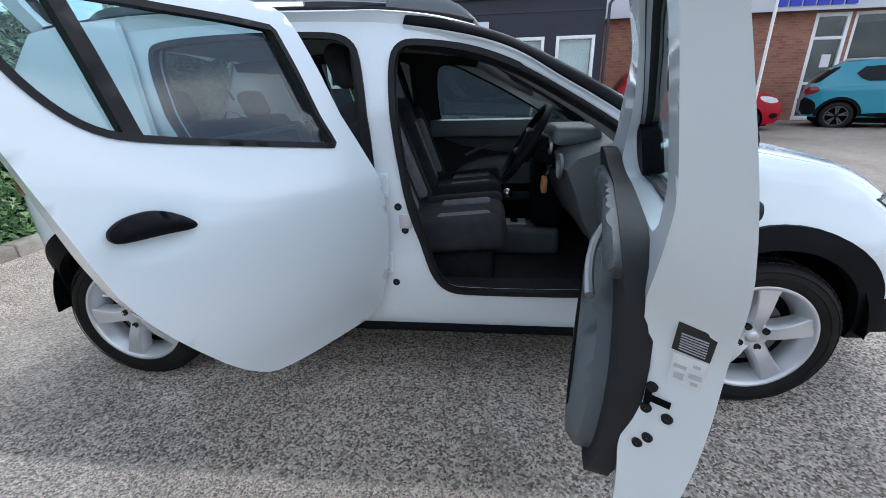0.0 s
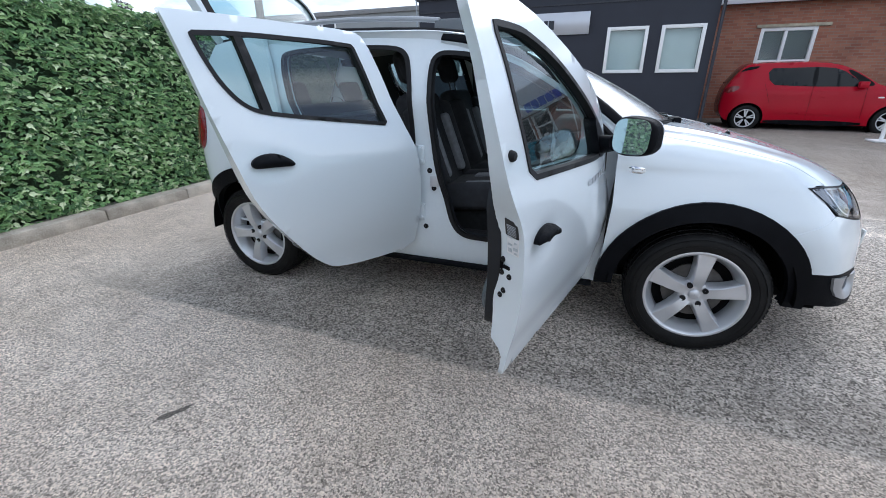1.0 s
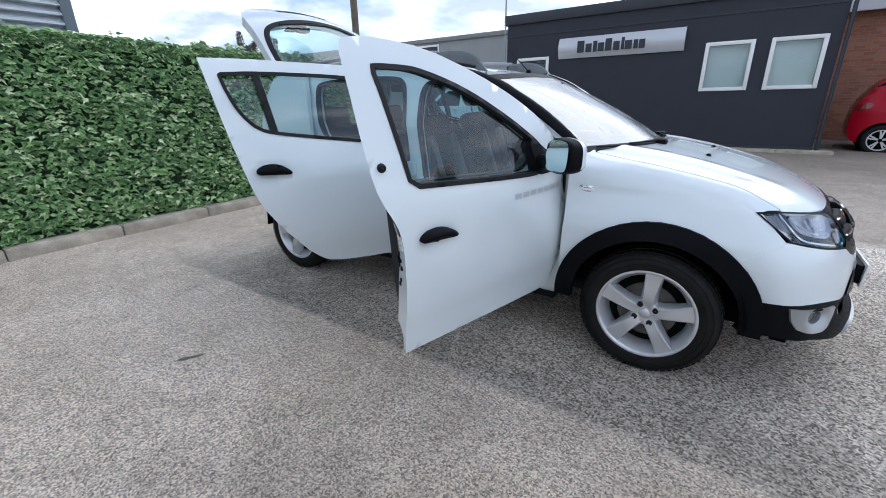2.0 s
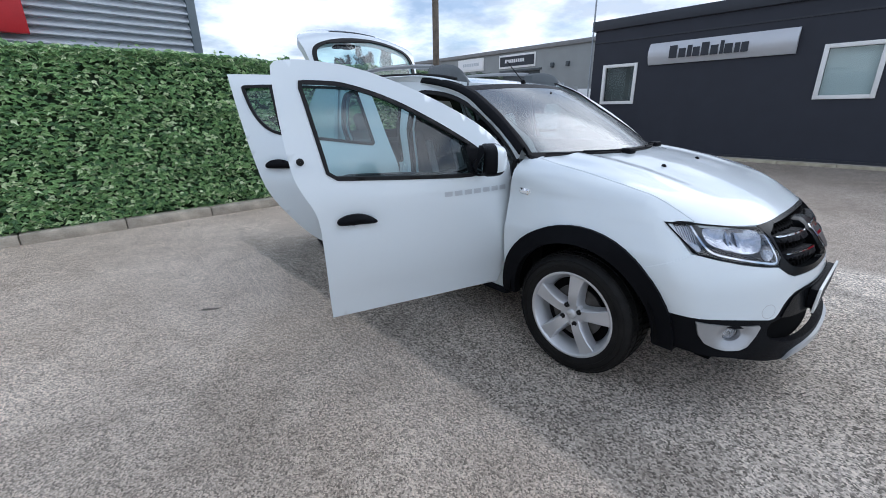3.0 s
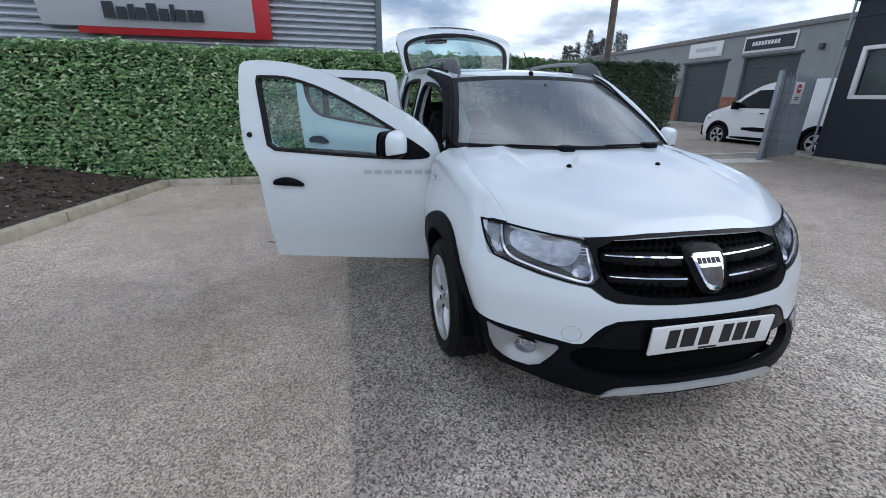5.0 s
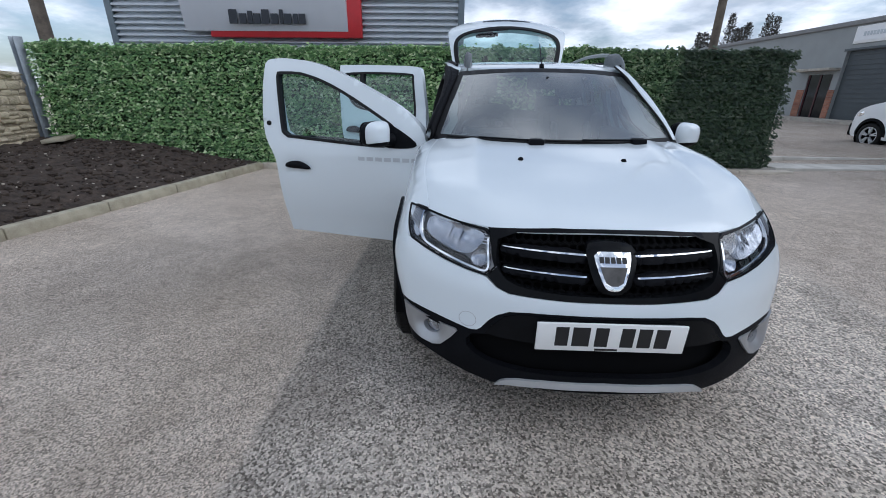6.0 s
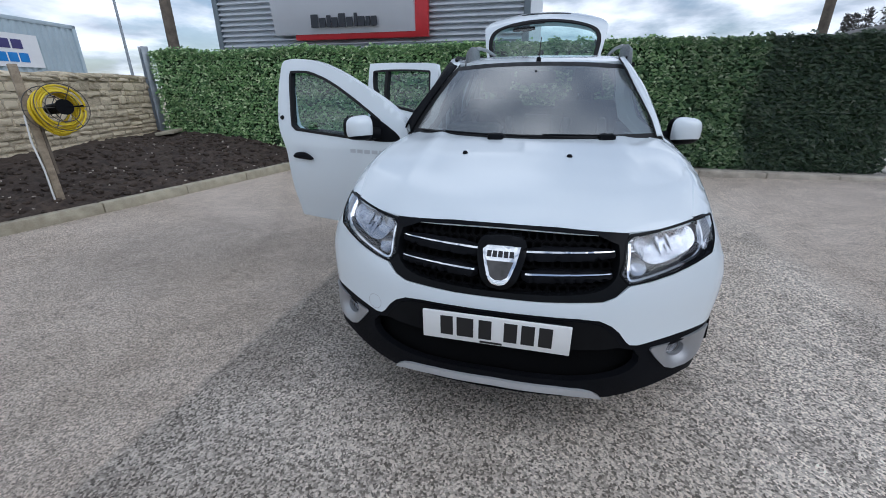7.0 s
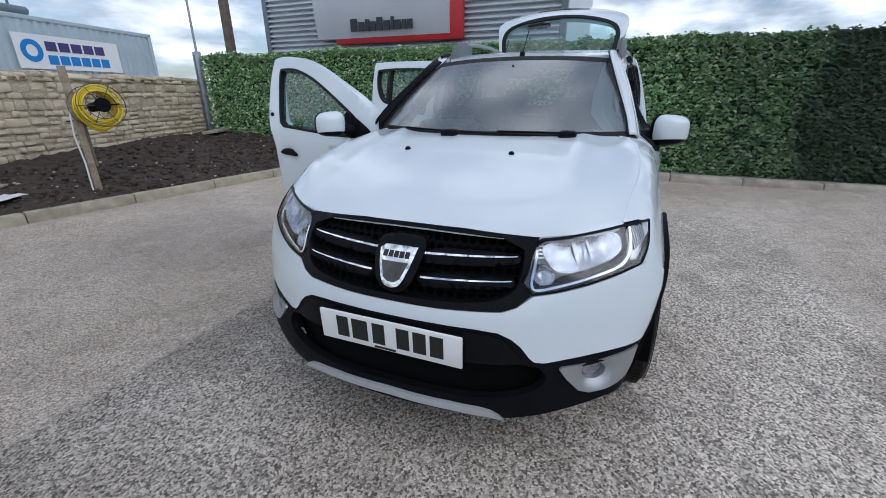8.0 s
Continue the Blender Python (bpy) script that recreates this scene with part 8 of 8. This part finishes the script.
# ---------------------------------------------------------------- parked cars, simpler but whole
def small_car(name, m4, side, belt, wheels, wr, width, paint, label, glass, extras, cladding=False, dark_glass="dark_glass", rim="alloy"):
    """A parked car from its side outline; local x forward from the rear axle, right side at -y."""
    c = empty(name, m4, label, "car" if "van" not in name else "van")
    w = width / 2

    def half(P):
        x, z = P[:, 0], P[:, 1]
        xs = [p[0] for p in side]
        x0, x1 = min(xs), max(xs)
        e = np.clip((x0 + .55 - x) / .55, 0, 1) ** 2.2 * .16 + np.clip((x - x1 + .8) / .8, 0, 1) ** 2.2 * .22
        return w - e - np.clip(z - belt, 0, None) * .32 - .04 * np.clip((.45 - z) / .3, 0, 1) ** 2 - .012 * np.clip((z - .55) / .3, 0, 1)

    fm = lambda P, d: np.stack([P[:, 0], -(half(P) - d), P[:, 1]], 1)
    out = chaikin(side, 2)
    # side panel with wheel openings
    holes = [arch(x, wr, wr + .045, 0, 360, 28)[:-1] for x in wheels]
    V2, F2 = cdt(out, holes, .09, .06)
    A = fm(V2, np.zeros(len(V2)))
    for s in (1, -1):
        mesh_ob("side_panel", A * (1, s, 1), [tuple(f)[::s] for f in F2], paint, c)
    # skin across: outline carried over from side to side with a rounded shoulder
    O = np.array(dense(out, .05))
    hw = half(O)
    nn = 14
    V, F = [], []
    cen = O.mean(0)
    for i, (x, z) in enumerate(O):
        for k in range(nn + 1):
            t = -1 + 2 * k / nn
            cr = .045 * (1 - abs(t) ** 2.5)
            nx, nz = (x - cen[0]), (z - cen[1])
            ln = math.hypot(nx / 2.2, nz) + 1e-6
            V.append((x + cr * nx / 2.2 / ln * 1.0, t * hw[i], z + (cr * nz / ln if z > .4 else 0)))
    n = len(O)
    F = [(i * (nn + 1) + k, i * (nn + 1) + k + 1, ((i + 1) % n) * (nn + 1) + k + 1, ((i + 1) % n) * (nn + 1) + k) for i in range(n) for k in range(nn) if not all(O[q][1] < .30 for q in (i, (i + 1) % n))]
    mesh_ob("shell", V, F, paint, c, sharp=50)
    for g in glass:
        for s in (1, -1):
            Vg, Fg = sheet(dense(g, .05), [], moved(fm, -.006), .004, .10)
            mesh_ob("side_window", np.array(Vg) * (1, s, 1), [f[::s] for f in Fg], dark_glass, c)
    # front and rear screens
    for pts in extras["screens"]:
        (xa, za), (xb, zb) = pts
        V = []
        for t in np.linspace(0, 1, 6):
            x, z = xa + (xb - xa) * t, za + (zb - za) * t
            hwv = float(half(np.array([[x, z]]))[0]) - .06
            for q in np.linspace(-1, 1, 9):
                nx = .058 * (1 - abs(q) ** 2.5)
                sgn = 1 if x > 1 else -1
                V.append((x + sgn * nx * .8, q * hwv, z + nx * .75))
        F = [(9 * i + k, 9 * i + k + 1, 9 * i + k + 10, 9 * i + k + 9) for i in range(5) for k in range(8)]
        mesh_ob("screen", V, F, dark_glass, c)
    for nm, P, mm, pr in extras["patches"]:
        for s in (1, -1):
            Vg, Fg = sheet(chaikin(P, 1), [], moved(fm, -pr), .012, .06)
            mesh_ob(nm, np.array(Vg) * (1, s, 1), [f[::s] for f in Fg], mm, c)
    for nm, x0, x1, y0, y1, z0, z1, mm in extras["boxes"]:
        box_part(nm, x0, x1, y0, y1, z0, z1, mm, c, .02)
    for x in wheels:
        for s in (1, -1):
            if cladding:
                Vg, Fg = sheet(arch(x, wr, wr + .11, 0, 180) + arch(x, wr, wr + .04, 180, 0), [], moved(fm, -.012), .03, .05)
                mesh_ob("arch_cladding", np.array(Vg) * (1, s, 1), [f[::s] for f in Fg], "black_plastic", c)
            bm = bmesh.new()
            lathe(bm, [(.001, .10), (wr + .05, .10), (wr + .05, -.06)], 24, 'y', x, 0, wr)
            for v in bm.verts:
                v.co.y = (v.co.y - w + .10) * s
            part("wheel_housing", bm, "dull_black", c)
            wv = far_wheel.copy()
            scene.collection.objects.link(wv)
            wv.parent = c
            for ch in far_wheel.children:
                cc = ch.copy(); scene.collection.objects.link(cc); cc.parent = wv
                if rim != "alloy" and ch.name.startswith("rim"):
                    cc.data = ch.data.copy()
                    cc.data.materials[0] = M[rim]
            wv.matrix_basis = Matrix.Translation((x, -s * (w - .03), wr)) @ Matrix.Rotation(0 if s == 1 else math.pi, 4, 'Z') @ Matrix.Scale(wr / .30, 4)
    box_part("underside", min(p[0] for p in side) + .3, max(p[0] for p in side) - .3, -w + .12, w - .12, .18, .40, "dull_black", c)
    return c


def make_far_wheel(parent):
    bm = bmesh.new()
    lathe(bm, [(.20, .0), (.215, -.012), (.27, -.014), (.295, .01), (.30, .04), (.30, .16), (.27, .19), (.2, .19)], 36, 'y')
    t = part("wheel", bm, "tyre", parent, smooth=True, sharp=50)
    bm = bmesh.new()
    lathe(bm, [(.205, -.006), (.192, -.006), (.180, .03)], 36, 'y')
    for k in range(5):
        a = 2 * math.pi * k / 5 + .3
        for o in (-.16, .16):
            p, q = Vector((.03 * math.cos(a), 0, .03 * math.sin(a))), Vector((.19 * math.cos(a + o), 0, .19 * math.sin(a + o)))
            d = (q - p).normalized()
            sd = Vector((-d.z, 0, d.x)) * .014
            f = [bm.verts.new(v) for v in (p + sd, q + sd, q - sd, p - sd)]
            bm.faces.new(f)
            g = [bm.verts.new(v.co + Vector((0, .03, 0))) for v in f]
            for i in range(4):
                bm.faces.new((f[i], f[(i + 1) % 4], g[(i + 1) % 4], g[i]))
    part("rim", bm, "alloy", t, "silver alloy rim", smooth=True, sharp=40)
    bm = bmesh.new()
    lathe(bm, [(.001, .06), (.19, .06)], 24, 'y')
    part("brake_backing", bm, "dull_black", t)
    bm = bmesh.new()
    lathe(bm, [(.001, -.01), (.03, -.008), (.04, .01)], 20, 'y')
    part("centre_cap", bm, "black_plastic", t, smooth=True)
    return t


RED_SIDE = [(-.50, .32), (-.55, .55), (-.53, .80), (-.49, .98), (-.40, 1.14), (-.24, 1.38), (-.14, 1.47), (.1, 1.495), (.9, 1.50), (1.40, 1.47), (1.72, 1.36), (2.05, 1.14), (2.26, 1.00), (2.75, .95), (3.08, .86), (3.30, .70), (3.34, .40), (3.24, .24), (2.98, .20), (-.3, .20)]
far_wheel = make_far_wheel(None)
small_car("red_hatchback", Matrix.Translation((3.86, 12.42, .085)) @ Matrix.Rotation(radians(-7), 4, 'Z'), RED_SIDE, .90, (0, 2.55), .30, 1.735, "red_paint",
          "glossy red small hatchback parked by the brick wall",
          [[(.42, 1.03), (.30, 1.14), (.26, 1.30), (.32, 1.385), (1.10, 1.40), (1.12, 1.00)], [(1.15, 1.00), (1.13, 1.40), (1.42, 1.375), (1.60, 1.31), (1.86, 1.12), (1.96, 1.00)]],
          {"screens": [((2.17, 1.03), (1.64, 1.37)), ((-.45, 1.05), (-.27, 1.33))],
           "patches": [("tail_lamp", [(-.52, .96), (-.34, 1.02), (-.22, 1.00), (-.30, .90), (-.50, .84)], "red_lens", .008), ("headlamp", [(2.70, .88), (3.08, .84), (3.22, .73), (3.02, .69), (2.80, .76)], "lens", .010), ("headlamp_back", [(2.70, .88), (3.08, .84), (3.22, .73), (3.02, .69), (2.80, .76)], "white_plain", .004), ("screen_pillar", [(1.62, 1.325), (1.70, 1.345), (2.10, 1.09), (2.14, 1.02), (2.00, 1.00)], "gloss_black", .009), ("pillar_cover", [(1.085, 1.00), (1.165, 1.00), (1.155, 1.40), (1.075, 1.40)], "gloss_black", .008), ("fog_recess", [(3.02, .46), (3.24, .48), (3.26, .36), (3.06, .34)], "black_plastic", .006), ("spoiler_gap", [(-.30, 1.30), (-.16, 1.42), (.10, 1.44), (.02, 1.38), (-.18, 1.34)], "gloss_black", .006), ("door_handle", [(1.22, .93), (1.36, .94), (1.36, .91), (1.22, .90)], "red_paint", .025), ("door_gap", [(1.118, .30), (1.124, .30), (1.118, 1.42), (1.112, 1.42)], "dull_black", .003), ("door_gap", [(2.05, .34), (2.056, .34), (2.02, 1.06), (2.014, 1.06)], "dull_black", .003), ("door_gap", [(.40, .62), (.406, .62), (.22, 1.10), (.214, 1.10)], "dull_black", .003), ("lower_crease", [(.50, .47), (2.0, .43), (2.0, .40), (.50, .44)], "red_paint", .016), ("black_sill", [(.36, .19), (2.10, .19), (2.10, .29), (.36, .29)], "black_plastic", .008), ("side_crease", [(.45, .80), (1.5, .78), (1.5, .765), (.45, .785)], "red_paint", .012), ("side_indicator", [(2.24, .80), (2.34, .80), (2.34, .77), (2.24, .77)], "white_plain", .006)],
           "boxes": [("door_mirror", 1.84, 2.00, -.99, -.84, .97, 1.10, "red_paint"), ("door_mirror", 1.84, 2.00, .84, .99, .97, 1.10, "red_paint"), ("grille", 3.28, 3.36, -.5, .5, .36, .60, "black_plastic")]})
TEAL_SIDE = [(-.72, .38), (-.74, .70), (-.66, 1.05), (-.42, 1.30), (-.20, 1.52), (.1, 1.60), (1.0, 1.60), (1.45, 1.50), (1.85, 1.18), (2.1, 1.06), (2.7, 1.02), (2.95, .90), (2.98, .50), (2.85, .34), (-.5, .30)]
small_car("turquoise_suv", Matrix.Translation((9.08, 12.54, .09)) @ Matrix.Rotation(radians(-30), 4, 'Z'), TEAL_SIDE, 1.0, (0, 2.435), .34, 1.69, "teal_paint",
          "turquoise compact off-roader parked at the showroom",
          [[(.28, 1.20), (.16, 1.32), (.30, 1.47), (.80, 1.49), (.80, 1.14), (.42, 1.14)], [(.85, 1.12), (.85, 1.49), (1.30, 1.44), (1.70, 1.12)]],
          {"screens": [((1.98, 1.12), (1.55, 1.42)), ((-.60, 1.12), (-.32, 1.42))],
           "patches": [("tail_lamp", [(-.72, 1.02), (-.50, 1.06), (-.42, .95), (-.55, .86), (-.72, .84)], "red_lens", .010), ("door_handle", [(.92, 1.00), (1.06, 1.01), (1.06, .98), (.92, .97)], "teal_paint", .025), ("rear_glass_corner", [(-.64, 1.12), (-.30, 1.46), (-.10, 1.50), (-.34, 1.28), (-.50, 1.12)], "gloss_black", .008), ("black_bumper", [(-.76, .82), (-.48, .70), (-.42, .52), (-.44, .36), (-.74, .38)], "black_plastic", .012), ("black_sill", [(.40, .32), (2.0, .32), (2.0, .42), (.40, .42)], "black_plastic", .012)],
           "boxes": [("roof_rail", -.1, 1.2, -.60, -.56, 1.60, 1.66, "galv"), ("roof_rail", -.1, 1.2, .56, .60, 1.60, 1.66, "galv")]}, cladding=True, rim="dark_metal")
VAN_SIDE = [(-.85, .30), (-.88, 1.0), (-.84, 1.72), (-.70, 1.83), (.6, 1.85), (1.6, 1.82), (2.05, 1.62), (2.55, 1.16), (2.95, 1.06), (3.40, .90), (3.50, .65), (3.48, .34), (3.3, .24), (-.6, .24)]
small_car("white_van", Matrix.Translation((-5.45, 13.35, .02)) @ Matrix.Rotation(radians(184), 4, 'Z'), VAN_SIDE, 1.05, (0, 2.78), .32, 1.85, "van_paint",
          "white panel van parked beyond the gate",
          [[(1.35, 1.12), (1.35, 1.62), (1.85, 1.60), (2.15, 1.40), (2.42, 1.12)]],
          {"screens": [((2.52, 1.20), (2.06, 1.62))],
           "patches": [("side_rub_strip", [(.55, .50), (2.0, .50), (2.0, .62), (.55, .60)], "black_plastic", .012), ("headlamp", [(3.05, .92), (3.35, .86), (3.36, .76), (3.1, .80)], "chrome", .008), ("black_sill", [(.5, .26), (2.3, .26), (2.3, .34), (.5, .34)], "black_plastic", .010), ("door_handle", [(1.42, 1.0), (1.56, 1.0), (1.56, .97), (1.42, .97)], "black_plastic", .02)],
           "boxes": [("door_mirror", 2.20, 2.34, -1.10, -.92, 1.08, 1.28, "black_plastic"), ("door_mirror", 2.20, 2.34, .92, 1.10, 1.08, 1.28, "black_plastic"), ("front_bumper", 3.42, 3.54, -.72, .72, .28, .58, "black_plastic")]}, cladding=True)
for o in [far_wheel, *far_wheel.children]:
    bpy.data.objects.remove(o)
